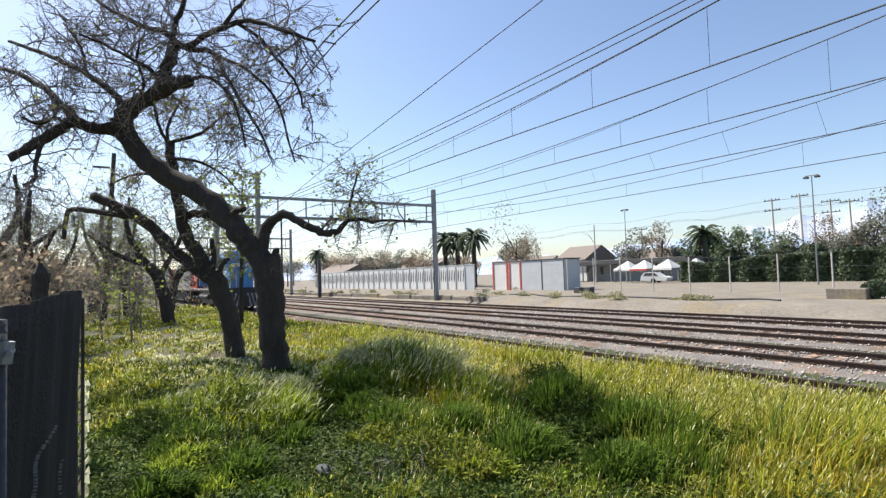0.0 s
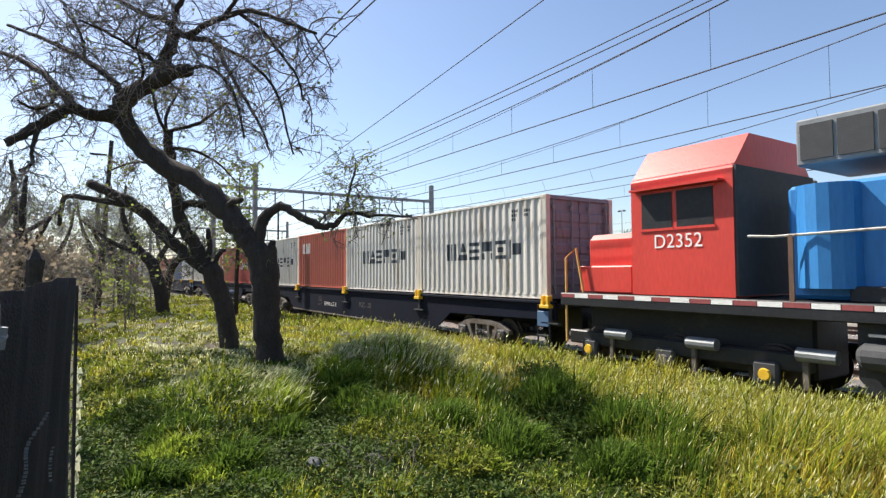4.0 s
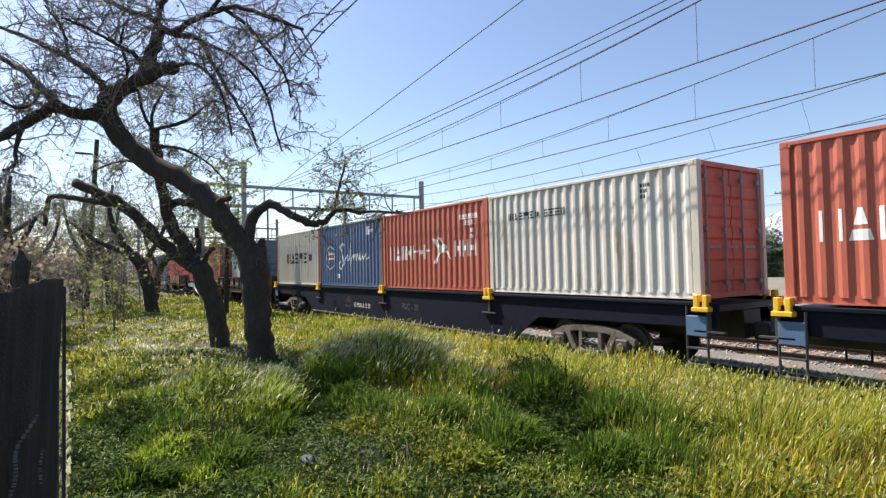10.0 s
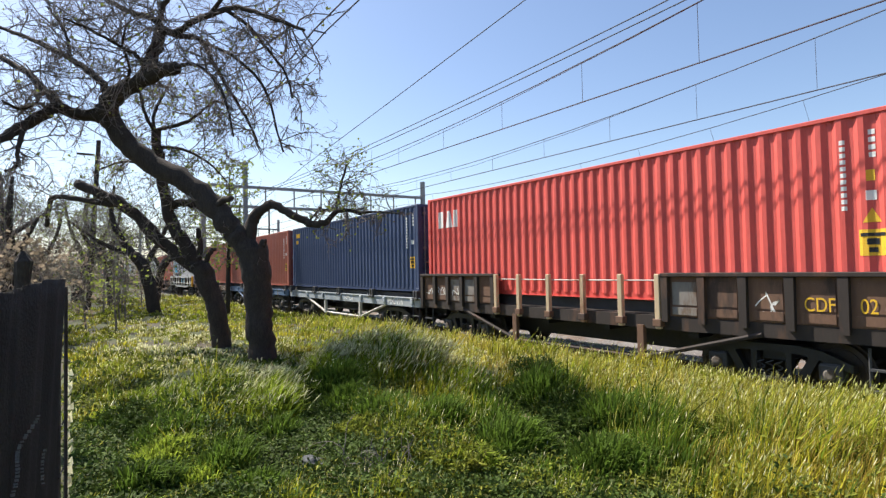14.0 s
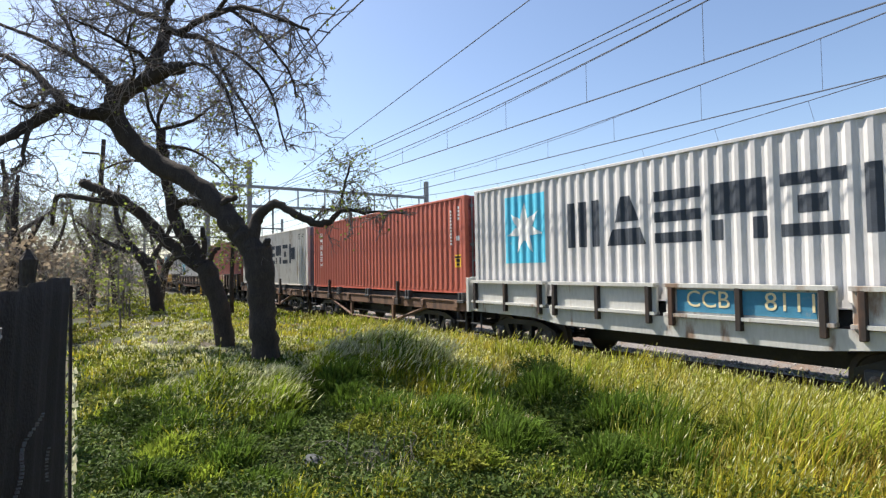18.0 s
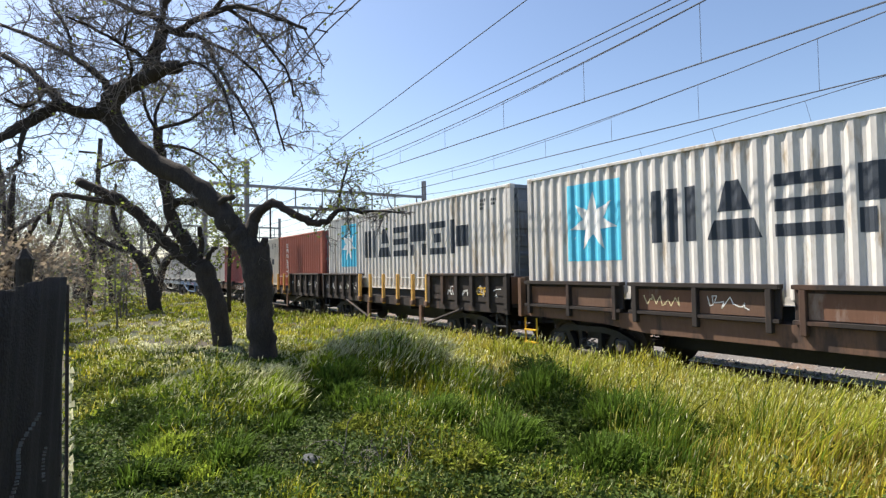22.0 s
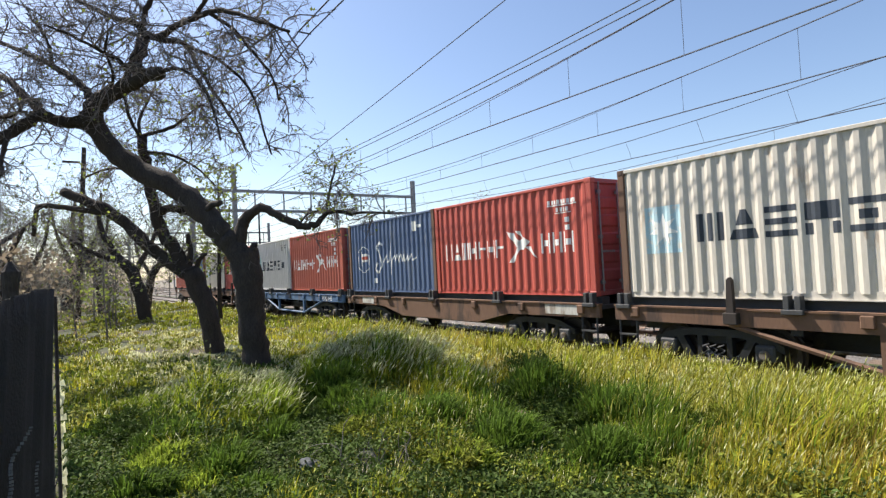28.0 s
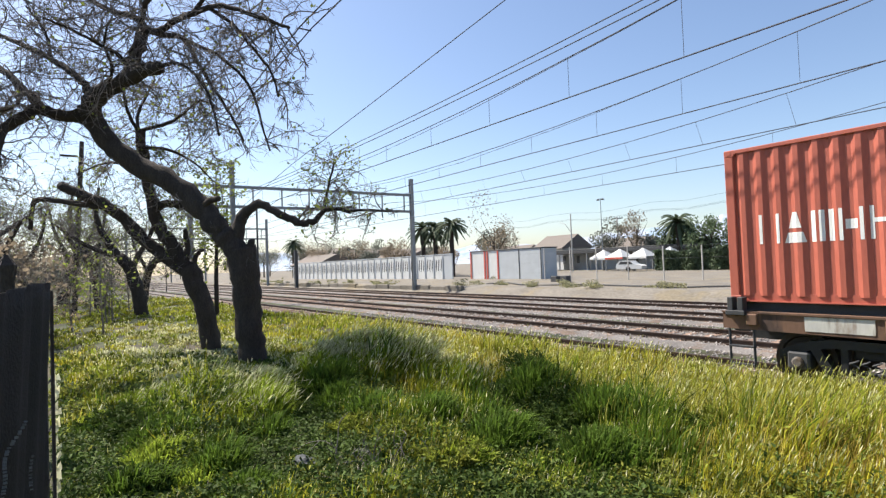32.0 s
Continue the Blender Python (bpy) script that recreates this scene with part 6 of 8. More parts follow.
    b = [
        ("trunk", [(-0.01, 0.14, -0.40), (-0.03, 0.08, 0.04), (-0.06, 0.00, 0.63), (-0.10, -0.10, 1.23), (-0.20, -0.28, 1.82), (-0.29, -0.43, 2.23)], 0.250, 0.250, 0, 0, 0),
        ("limb", [(-0.26, -0.38, 2.04), (-0.48, -0.72, 2.30), (-0.81, -1.23, 2.78), (-1.08, -1.65, 3.29), (-1.34, -2.06, 3.76), (-1.66, -2.55, 4.06), (-1.99, -3.05, 4.34)], 0.191, 0.118, 14, 1.1, 0),
        ("limb", [(-1.34, -2.06, 3.73), (-1.62, -2.48, 3.81), (-2.00, -3.05, 3.93), (-2.31, -3.50, 4.01), (-2.42, -3.66, 3.81), (-2.48, -3.71, 3.24)], 0.081, 0.052, 10, 0.9, 0.2),
        ("limb", [(-0.30, -0.43, 2.04), (-0.48, -0.74, 2.74), (-0.63, -0.99, 3.17), (-0.71, -1.14, 3.88), (-0.75, -1.24, 4.49), (-0.78, -1.31, 5.08), (-0.79, -1.36, 5.70)], 0.177, 0.110, 16, 1.2, 0.2),
        ("limb", [(-0.78, -1.34, 5.46), (-1.14, -1.37, 6.12), (-1.21, -1.16, 6.71), (-1.27, -0.91, 7.23)], 0.052, 0.022, 16, 1.1, 0.3),
        ("limb", [(-0.76, -1.32, 5.70), (-0.04, -0.80, 5.78), (0.39, -0.53, 5.95), (0.85, -0.23, 6.19), (1.29, 0.07, 5.95)], 0.052, 0.015, 22, 1.1, 0.8),
        ("limb", [(-0.78, -1.32, 5.23), (-0.75, -0.75, 5.25), (-0.70, -0.12, 4.95), (-0.63, 0.37, 4.44)], 0.052, 0.015, 22, 1.0, 0.9),
        ("limb", [(-0.78, -1.34, 5.52), (-0.59, -1.63, 6.03), (-0.43, -1.77, 6.54), (-0.42, -2.14, 6.91)], 0.052, 0.022, 16, 1.2, 0.2),
        ("limb", [(-0.75, -1.24, 4.49), (-1.43, -1.54, 4.87), (-2.22, -2.01, 5.04), (-2.97, -2.58, 4.88)], 0.052, 0.022, 18, 1.1, 0.3),
        ("limb", [(-0.68, -1.09, 3.66), (-0.52, -0.86, 3.77), (-0.33, -0.58, 3.74), (-0.13, -0.27, 3.58)], 0.110, 0.088, 8, 0.9, 0.4),
        ("stub", [(-0.31, -0.46, 2.19), (-0.26, -0.40, 2.67), (-0.27, -0.45, 3.09)], 0.096, 0.059, 4, 0.5, 0),
        ("stub", [(-0.23, -0.33, 2.08), (-0.10, -0.16, 2.49), (-0.02, -0.05, 2.55)], 0.074, 0.044, 0, 0, 0),
    ]
    old_tree((-15.29, 3.28, 0.25), b, "old pollarded tree with forked limbs and fine bare twigs", 23, leafy=0.12, dense=0.85)
    b = [
        ("trunk", [(0.02, 0.02, -0.3), (0, 0, 0.1), (-0.04, -0.18, 1.37), (-0.16, -0.46, 2.42), (-0.36, -0.83, 3.04)], 0.36, 0.25, 0, 0, 0),
        ("limb", [(-0.3, -0.75, 2.9), (-0.67, -1.38, 3.88), (-0.83, -1.72, 4.99), (-0.68, -1.61, 6.35)], 0.2, 0.06, 22, 1.9, 0.2),
        ("limb", [(-0.16, -0.46, 2.3), (-0.14, 0.04, 3.29), (0.0, 0.54, 4.4), (0.12, 0.79, 5.8)], 0.16, 0.05, 22, 1.9, 0.2),
        ("limb", [(-0.36, -0.83, 3.0), (-0.6, -2.2, 3.6), (-0.7, -3.4, 4.6)], 0.14, 0.05, 16, 1.9, 0.2),
    ]
    t3 = old_tree((-30.0, 3.5, 0.1), b, "old tree with thick trunk and sparse new leaves", 31, leafy=0.25, dense=0.9)
    for x, y, rz, k in ((-23.5, -1.6, 120, 0.8), (-27, -4.0, 200, 1.0), (-34, -0.9, 10, 0.9), (-38, 2.3, 70, 1.05), (-44, 5.2, 160, 0.95), (-47, 0.6, 230, 1.2), (-58, 3.4, 20, 1.1), (-70, 4.5, 300, 1.2)):
        copy_thing(t3, pose(x, y, ground_z(x, y), 0, 0, rz)).scale = (k, k, k)
    # a yellow-green tree behind, by the near mast
    t = thing("young_tree", "slender tree with fresh yellow-green leaves", "tree", "small trees on the verge", m=pose(-27.5, 6.3, -0.1))
    part("trunk", tube(bmesh.new(), [(0, 0, -0.2), (0.05, 0, 2), (0, 0.1, 4.5), (0.1, 0.1, 7.2)], [0.11, 0.1, 0.07, 0.02], 8), M["bark"], t, smooth=True)
    tw = Twigs(41)
    for i in range(84):
        z = tw.r.uniform(2.6, 7.4)
        tw.grow(Vector((0.03, 0.06, z)), Vector((tw.r.gauss(0, 1), tw.r.gauss(0, 1), 0.5)), 1.5 * (1.15 - abs(z - 5) / 5), 0.016, 1, 0.1, 0.75, 0.12, kids=5)
    tw.done(t)
    # thin saplings and scrub on the left
    r = random.Random(77)
    for i in range(16):
        x, y = r.uniform(-34, -21), r.uniform(-0.6, 3.0)
        if i > 9:
            x, y = r.uniform(-60, -36), r.uniform(-3, 5)
        t = thing("sapling", "thin sapling with small light leaves in dry scrub", "sapling", "scrub along the fence", m=pose(x, y, ground_z(x, y)))
        h = r.uniform(1.6, 4.0)
        part("stem", tube(bmesh.new(), [(0, 0, -0.1), (r.uniform(-0.1, 0.1), r.uniform(-0.1, 0.1), h * 0.5), (r.uniform(-0.2, 0.2), r.uniform(-0.2, 0.2), h)], [0.035, 0.025, 0.01], 6), M["twig"], t)
        tw = Twigs(100 + i)
        for k in range(16):
            tw.grow(Vector((0, 0, r.uniform(0.3, 1) * h)), Vector((r.gauss(0, 1), r.gauss(0, 1), 0.3)), r.uniform(0.6, 1.1), 0.009, 1, 0.1, 0.5, 0.10, kids=4)
        tw.done(t, "leaf_hazed" if i % 3 else "leaf")
    # brown shrubs behind the screen
    for i, (x, y, s) in enumerate(((-19.5, -1.7, 1.25), (-25, -1.5, 1.5), (-13, -3.4, 0.9), (-18, -3.2, 1.0), (-23, -3.6, 1.2), (-30, -4.2, 1.6), (-12, -6.5, 1.5), (-40, -3.6, 1.9), (-52, -6, 2.4))):
        t = thing("shrub", "dry brown shrub of dense fine twigs", "shrub", "scrub along the fence", m=pose(x, y, ground_z(x, y)))
        tw = Twigs(200 + i)
        for k in range(46):
            tw.grow(Vector((tw.r.gauss(0, 0.5 * s), tw.r.gauss(0, 0.5 * s), tw.r.uniform(0, 1.5 * s))), Vector((tw.r.gauss(0, 0.6), tw.r.gauss(0, 0.6), 1.0)), 1.3 * s, 0.014, 1, 0.2, 0.8, 0.13, kids=6)
        tw.done(t, "leaf_dry", "twig_pale")
    for i, (x, y, h) in enumerate(((-33, 1.0, 3.4), (-32, -2.6, 4.0), (-37, -5.5, 4.6), (-41, 0.2, 4.2), (-39.5, 4.0, 3.0),
                                   (-47, 3.0, 4.2), (-46, -2.2, 4.8), (-55, 1.2, 4.8), (-54, 5.0, 3.6), (-64, 2.6, 5.2), (-62, -4, 6.0))):
        t = thing("thicket", "tangled thicket of brown twigs with few leaves", "shrub", "scrub along the fence", m=pose(x, y, ground_z(x, y)))
        tw = Twigs(400 + i)
        q = tw.r
        for k in range(24):
            tw.grow(Vector((q.gauss(0, 0.3 * h), q.gauss(0, 0.28 * h), q.uniform(0, 0.62 * h))), Vector((q.gauss(0, 0.7), q.gauss(0, 0.7), 0.8)), 0.42 * h, 0.013, 1, 0.25, 0.28, 0.09, kids=7)
        tw.done(t, ("leaf_dry", "leaf", "leaf_dry", "leaf_hazed")[i % 4], "twig_pale")


build_trees()


# ---- fence by the camera ----
def light_sliver(x, y, z, w, h):
    """A slanted pale sliver laid on the cloth, standing for light through a hole."""
    bm = boxes((-w, 0.004, -h, w, 0.012, h))
    for v in bm.verts:
        v.co = (x + v.co.x, y + v.co.y, z + v.co.z + 0.35 * v.co.x)
    return bm


def build_fence():
    t = thing("screened_fence", "wire fence panel hung with dark screen cloth", "fence")
    x0, x1 = -0.95, -2.62
    lane = lambda x: -0.168 + 0.1 * (-x - 1.0)

    def cloth(x, z):
        return lane(x) + 0.008 * math.sin(14 * x + 2 * z) + 0.006 * math.sin(31 * x + 5 * z)
    top = lambda x: 2.165 + 0.018 * (-x - 1.0) - 0.012 * abs(math.sin(2.6 * (x + 0.95)))
    bm = bmesh.new()
    rows = []
    nx, nz = 60, 24
    for i in range(nx + 1):
        x = x0 + (x1 - x0) * i / nx
        rows.append([bm.verts.new((x + 0.012 * k / nz, cloth(x, 2.4 * k / nz) - 0.038 * (1 - k / nz), 0.45 + (top(x) - 0.45) * k / nz)) for k in range(nz + 1)])
    for a, b in zip(rows, rows[1:]):
        for k in range(nz):
            bm.faces.new((a[k], a[k + 1], b[k + 1], b[k]))
    bmesh.ops.solidify(bm, geom=bm.faces[:], thickness=0.003)
    part("screen_cloth", bm, M["screen"], t, "dark wrinkled screen cloth", smooth=True)
    for x in (-1.75, -2.72):
        part("fence_post", tube(bmesh.new(), [(x, lane(x) - 0.04, 0.2), (x, lane(x) - 0.04, 2.15)], 0.018, 10), M["galv"] if x > -2 else M["dark"], t)
    for z in (0.55, 0.72, 0.9, 1.08, 1.26, 1.44, 1.62, 1.8, 1.98, 2.12):
        part("mesh_wire", tube(bmesh.new(), [(-2.55, lane(-2.55) - 0.01, z), (-2.73, lane(-2.73) - 0.01, z)], 0.003, 4), M["bark"], t)
    part("edge_wire", tube(bmesh.new(), [(-2.66, lane(-2.66), 0.4), (-2.655, lane(-2.66), 2.15)], 0.007, 5), M["bark"], t, "rusty edge wire")
    rr = random.Random(3)
    # pale shreds added for the sunlit strip beside the cloth
    bm = bmesh.new()
    for i in range(70):
        z, w, h = 0.5 + 0.019 * i + rr.uniform(-0.01, 0.01), rr.uniform(0.006, 0.026), rr.uniform(0.012, 0.045)
        x = -2.66 - rr.uniform(0, 0.03)
        bm.faces.new([bm.verts.new(p) for p in ((x, lane(x) + 0.004, z), (x - 0.02, lane(x) + w, z + rr.uniform(-0.02, 0.02)), (x - 0.03, lane(x) + w * rr.uniform(0.5, 1), z + h), (x, lane(x) + 0.004, z + 0.7 * h))])
    tagged(part("frayed_edge", bm, M["seed"], t, "pale strip standing for sunlight along the frayed cloth edge"), kind="stuff")
    # two lines of pale slivers imitate daylight showing through the torn cloth
    for i in range(36):
        u = i / 25 if i < 26 else (i - 26) / 9
        x, z = (-1.57 - 0.30 * u, 1.695 + 0.123 * u) if i < 26 else (-2.08 - 0.08 * u, 1.575 + 0.075 * u)
        x += rr.uniform(-0.006, 0.006)
        w, h = rr.uniform(0.004, 0.009) * (1 - 0.5 * u), rr.uniform(0.0015, 0.0035)
        y = cloth(x, z)
        part("tear", light_sliver(x, y, z, w, h), M["galv"], t, "pale sliver standing for light through torn cloth")
    p = thing("gate_post", "thin dark gate post with a bare metal clamp", "post", m=pose(-1.30, -0.128, 0))
    part("tube", tube(bmesh.new(), [(0, 0, 0.3), (0, 0, 2.14)], 0.011, 12), M["dark"], p, smooth=True)
    part("clamp", tube(bmesh.new(), [(0, 0.0, 2.06), (0, 0.004, 2.10)], 0.019, 12), M["galv"], p)
    part("bolt", tube(bmesh.new(), [(-0.03, 0.016, 2.08), (0.035, 0.016, 2.08)], 0.005, 8), M["galv"], p)
    s = thing("wooden_post", "dark wooden post with a ragged top behind the fence", "post", m=pose(-7.2, -0.38, 0))
    part("post", tube(bmesh.new(), [(0, 0, 0.3), (0.01, 0, 1.6), (0, 0, 2.15), (0.01, 0.01, 2.35), (0, 0, 2.46)], [0.075, 0.07, 0.07, 0.085, 0.02], 9), M["bark"], s)


build_fence()


# ---- beyond the tracks ----
def build_far():
    r = random.Random(9)

    def crown(t, seed, cx, cy, cz, rx, ry, rz, count, size, mat_name, clumps=9):
        g = np.random.RandomState(seed)
        c = g.randn(clumps, 3) * 0.42
        cr = 0.28 + 0.3 * g.rand(clumps)
        k = g.randint(0, clumps, count)
        d = g.randn(count, 3)
        d /= np.linalg.norm(d, axis=1)[:, None]
        p = (c[k] + d * (cr[k] * g.rand(count) ** 0.35)[:, None]) * (rx, ry, rz) + (cx, cy, cz)
        a = g.randn(count, 3)
        a /= np.linalg.norm(a, axis=1)[:, None]
        b = np.cross(a, g.randn(count, 3))
        b /= np.linalg.norm(b, axis=1)[:, None] + 1e-9
        s = (size * (0.6 + 0.8 * g.rand(count)))[:, None]
        v = np.stack([p - a * s, p + b * s * 0.6, p + a * s, p - b * s * 0.6], 1).reshape(-1, 3)
        f = np.arange(count * 4).reshape(-1, 4)
        return link("crown", raw("crown", v, f, M[mat_name]), t)

    # white panel wall with dark graffiti shapes
    w = thing("panel_wall", "long white concrete panel wall with dark painted graffiti", "wall", kind="structure")
    n = 27
    for i in range(n):
        x1 = -60.3 - 2.2 * i
        part("wall_panel", boxes((x1 - 2.16, 43.95, 0.1, x1, 44.1, 3.4 + 0.12 * r.random()), bevel=0.01), M["white_wall"] if i > 0 else M["grey_wall"], w)
        part("wall_post", boxes((x1 - 0.12, 43.85, 0.1, x1 + 0.08, 44.0, 3.3)), M["grey_wall"], w)
        if i > 0:
            for q in range(3):
                x = x1 - 0.35 - 0.6 * q
                part("graffiti", prism(bmesh.new(), [(x - 0.22, 1.4 + r.random() * 0.5), (x - 0.05, 1.2), (x + 0.16, 2.6 + 0.5 * r.random()), (x - 0.02, 2.9)], 43.93, 43.945), M["dark"], w)
    part("coping", boxes((-119.8, 43.9, 3.5, -60.3, 44.14, 3.62)), M["grey_wall"], w)
    b = thing("site_cabin", "grey and white steel site cabin with red corner posts", "cabin", m=pose(-50.9, 44.0, 0.05))
    part("side", boxes((0, 0, 0.1, 7.2, 2.4, 3.55), bevel=0.03), M["grey_wall"], b)
    part("end_panel", boxes((-5.4, 0.02, 0.1, -0.15, 2.4, 3.6), bevel=0.03), M["white_wall"], b)
    part("roof", boxes((-5.5, -0.08, 3.56, 7.3, 2.5, 3.68), bevel=0.03), M["dark"], b)
    for x in (-5.35, -2.6, -2.1, -0.1):
        part("corner_post", boxes((x - 0.12, -0.06, 0.1, x + 0.12, 0.06, 3.6)), PAINT["red"], b)
    for x in (3.6, 7.1):
        part("seam", boxes((x - 0.06, -0.04, 0.1, x + 0.06, 0.02, 3.5)), M["dark"], b)
    part("plinth", boxes((-5.4, 0.1, -0.1, 7.2, 2.3, 0.1)), M["dark"], b)
    # low old house left of the wall
    h = thing("old_house", "low old house with dark pitched roof and porch", "house", m=pose(-120, 50, 0.2))
    part("wall", boxes((-16, 0, 0, 0, 8, 3.2)), M["grey_wall"], h)
    part("roof", prism_x(bmesh.new(), [(-1, 3.1), (9, 3.1), (4, 5.4)], -17, 1), M["tile_roof"], h)
    for x in (-14, -10, -6, -2):
        part("window", boxes((x - 0.5, -0.04, 1.0, x + 0.5, 0.02, 2.3)), M["dark"], h)
        part("porch_post", boxes((x + 1.4, -1.6, 0, x + 1.6, -1.4, 2.8)), M["white_wall"], h)
    # long low sheds behind the wall
    for x0, x1, top in ((-158, -136, 7.6), (-134, -113, 6.6), (-111, -97, 5.8)):
        h = thing("shed", "long low shed with a dark brown roof", "shed", "sheds behind the wall", m=pose(x0, 60, 0.2))
        part("wall", boxes((0, 0, 0, x1 - x0, 9, top - 1.9)), M["grey_wall"], h)
        part("roof", prism_x(bmesh.new(), [(-0.7, top - 2.0), (9.7, top - 2.0), (4.5, top)], -0.5, x1 - x0 + 0.5), M["tile_roof"], h)
        for k in range(int((x1 - x0) / 4)):
            part("window", boxes((1.4 + 4 * k, -0.05, 1.6, 2.8 + 4 * k, 0.03, 2.8)), M["dark"], h)
    # red-roofed houses
    for x, y, s, top in ((-77.5, 80, 0.55, 6.9), (-70.5, 92, 0.8, 5.9), (-97, 84, 1.0, 5.6)):
        h = thing("house", "house with brown tiled roof behind the market", "house", "houses beyond the yard", m=pose(x, y, 0.3))
        part("wall", boxes((-7 * s, 0, 0, 7 * s, 8, top - 2.6)), M["white_wall"], h)
        part("roof", prism_x(bmesh.new(), [(-0.8, top - 2.8), (8.8, top - 2.8), (4, top)], -7.6 * s, 7.6 * s), M["tile_roof"], h)
        for k in range(4):
            part("window", boxes((-5.5 * s + 3.4 * k, -0.05, 1.2, -4.3 * s + 3.4 * k, 0.02, 2.6)), M["dark"], h)
    # fence posts with mesh
    f = thing("yard_fence", "wire yard fence on grey concrete posts", "fence")
    for i, x in enumerate((-42.3, -38.7, -35.4, -31.8, -28.2, -24.7, -21.05, -17.5, -13.9, -10.3)):
        part("fence_post", boxes((x - 0.045, 42.95, 0.0, x + 0.045, 43.04, 3.0 + 0.5 * ease(24, 40, -x)), bevel=0.012), M["pole_wood"], f)
    for z in (0.9, 2.0, 3.0):
        part("fence_wire", tube(bmesh.new(), [(-46, 43, z), (-8, 43, z)], 0.007, 4), M["galv"], f)
    for x, y in ((-37, 39), (-35.4, 38.6)):
        s = thing("concrete_block", "small dark concrete block on the dirt", "block", "blocks on the dirt", m=pose(x, y, ground_z(x, y)))
        part("block", boxes((-0.4, -0.3, -0.1, 0.4, 0.3, 0.55), bevel=0.04), M["dark"], s)
    s = thing("concrete_slab", "long low concrete slab on the bank", "slab", m=pose(-13.9, 36.0, ground_z(-13.9, 36)))
    part("slab", boxes((-1.0, -0.45, -0.2, 1.0, 0.45, 0.6), bevel=0.05), M["bank"], s)
    hp = thing("ground_pipe", "dark hose lying along the bank", "pipe")
    part("hose", tube(bmesh.new(), [(-40 + 1.4 * i, 33.0 + 0.5 * math.sin(i * 0.9), ground_z(-40 + 1.4 * i, 33) + 0.07) for i in range(18)], 0.06, 6), M["dark"], hp)
    # concrete edge panels along the far track
    e = thing("retaining_edge", "low pale earth retaining edge along the far track", "retaining edge", kind="structure")
    for i in range(30):
        x = -36 - 2.4 * i
        part("edge_panel", boxes((x - 2.36 + 0.1 * r.random(), 27.0 + 0.12 * r.random(), -0.25, x, 27.4, 0.30 + 0.2 * r.random()), bevel=0.06), M["bank"], e)
    # weeds along the bank
    for i in range(26):
        x, y = (r.uniform(-100, -45), r.uniform(27.6, 30)) if i < 16 else (r.uniform(-44, -8), r.uniform(28.2, 33))
        t = thing("weed_clump", "grey-green weed clump on the earth bank", "weeds", "weeds along the bank", m=pose(x, y, ground_z(x, y)))
        crown(t, 600 + i, 0, 0, 0.12, 1.0, 0.6, 0.34, 700, 0.05, "dry_weed", 9)
    # lamps and poles
    def lamp(x, y, h, label):
        t = thing("flood_lamp", label, "street lamp", "tall lamps", m=pose(x, y, 0.1))
        part("pole", tube(bmesh.new(), [(0, 0, -0.2), (0, 0, h)], [0.09, 0.05], 8), M["galv"], t)
        part("arm", boxes((-0.6, -0.04, h - 0.08, 0.6, 0.04, h)), M["galv"], t)
        for s in (-0.5, 0.5):
            part("lamp_head", boxes((s - 0.22, -0.2, h - 0.3, s + 0.22, 0.15, h - 0.1), bevel=0.04), M["dark"], t)
    lamp(-25.7, 60, 10.8, "tall floodlight mast with two lamp heads")
    lamp(-60.3, 75, 12.1, "tall floodlight mast with two lamp heads")
    t = thing("street_lamp", "curved-arm street lamp on a concrete pole", "street lamp", m=pose(-62.5, 70, 0.1))
    part("pole", tube(bmesh.new(), [(0, 0, -0.2), (0, 0, 9.6)], [0.14, 0.09], 8), M["pole_wood"], t)
    part("arm", tube(bmesh.new(), [(0, 0, 6.5), (-1.2, 0, 8.0), (-2.4, 0, 8.4)], 0.05, 6), M["galv"], t)
    for x, y, h, arms in ((-54.0, 110, 14.8, 2), (-49.1, 110, 15.0, 1), (-44.2, 110, 13.4, 2), (-41.3, 110, 13.0, 1), (-76, 100, 11, 1), (-92, 76, 9, 1)):
        t = thing("utility_pole", "concrete utility pole with crossarms", "utility pole", "poles along the street", m=pose(x, y, 0.1))
        part("pole", tube(bmesh.new(), [(0, 0, -0.2), (-0.25, 0, h)], [0.24, 0.15], 8), M["pole_wood"], t)
        for k in range(arms):
            z = h - 0.5 - 1.9 * k
            part("crossarm", boxes((-1.7, -0.08, z, 1.3, 0.08, z + 0.16)), M["dark"], t)
            for q in (-1.5, -0.7, 0.5, 1.1):
                part("insulator", tube(bmesh.new(), [(q, 0, z + 0.16), (q, 0, z + 0.42)], 0.07, 6), M["dark"], t)
    for z, y in ((12.5, 110), (12.75, 110), (14.4, 110)):
        t = thing("street_cable", "thin cable strung between the utility poles", "overhead wire", "street cables")
        part("cable", tube(bmesh.new(), [(-130 + 8 * i, y, z - 0.9 * math.sin(i * 0.9) ** 2 * (i < 9)) for i in range(17)], 0.028, 4), M["wire"], t)
    # market tents and a white car
    for i, (x, y, c) in enumerate(((-58.5, 73, "white_wall"), (-54.6, 72, "white_wall"), (-51.2, 73, "white_wall"), (-48.0, 75, "grey_wall"))):
        t = thing("market_tent", "white peaked market tent with open sides", "tent", "market tents", m=pose(x, y, 0.1))
        bm = bmesh.new()
        vs = [bm.verts.new(p) for p in ((-1.6, -1.6, 2.2), (1.6, -1.6, 2.2), (1.6, 1.6, 2.2), (-1.6, 1.6, 2.2), (0, 0, 3.5))]
        for k in range(4):
            bm.faces.new((vs[k], vs[(k + 1) % 4], vs[4]))
        bm.faces.new(vs[:4][::-1])
        part("canopy", bm, M[c], t)
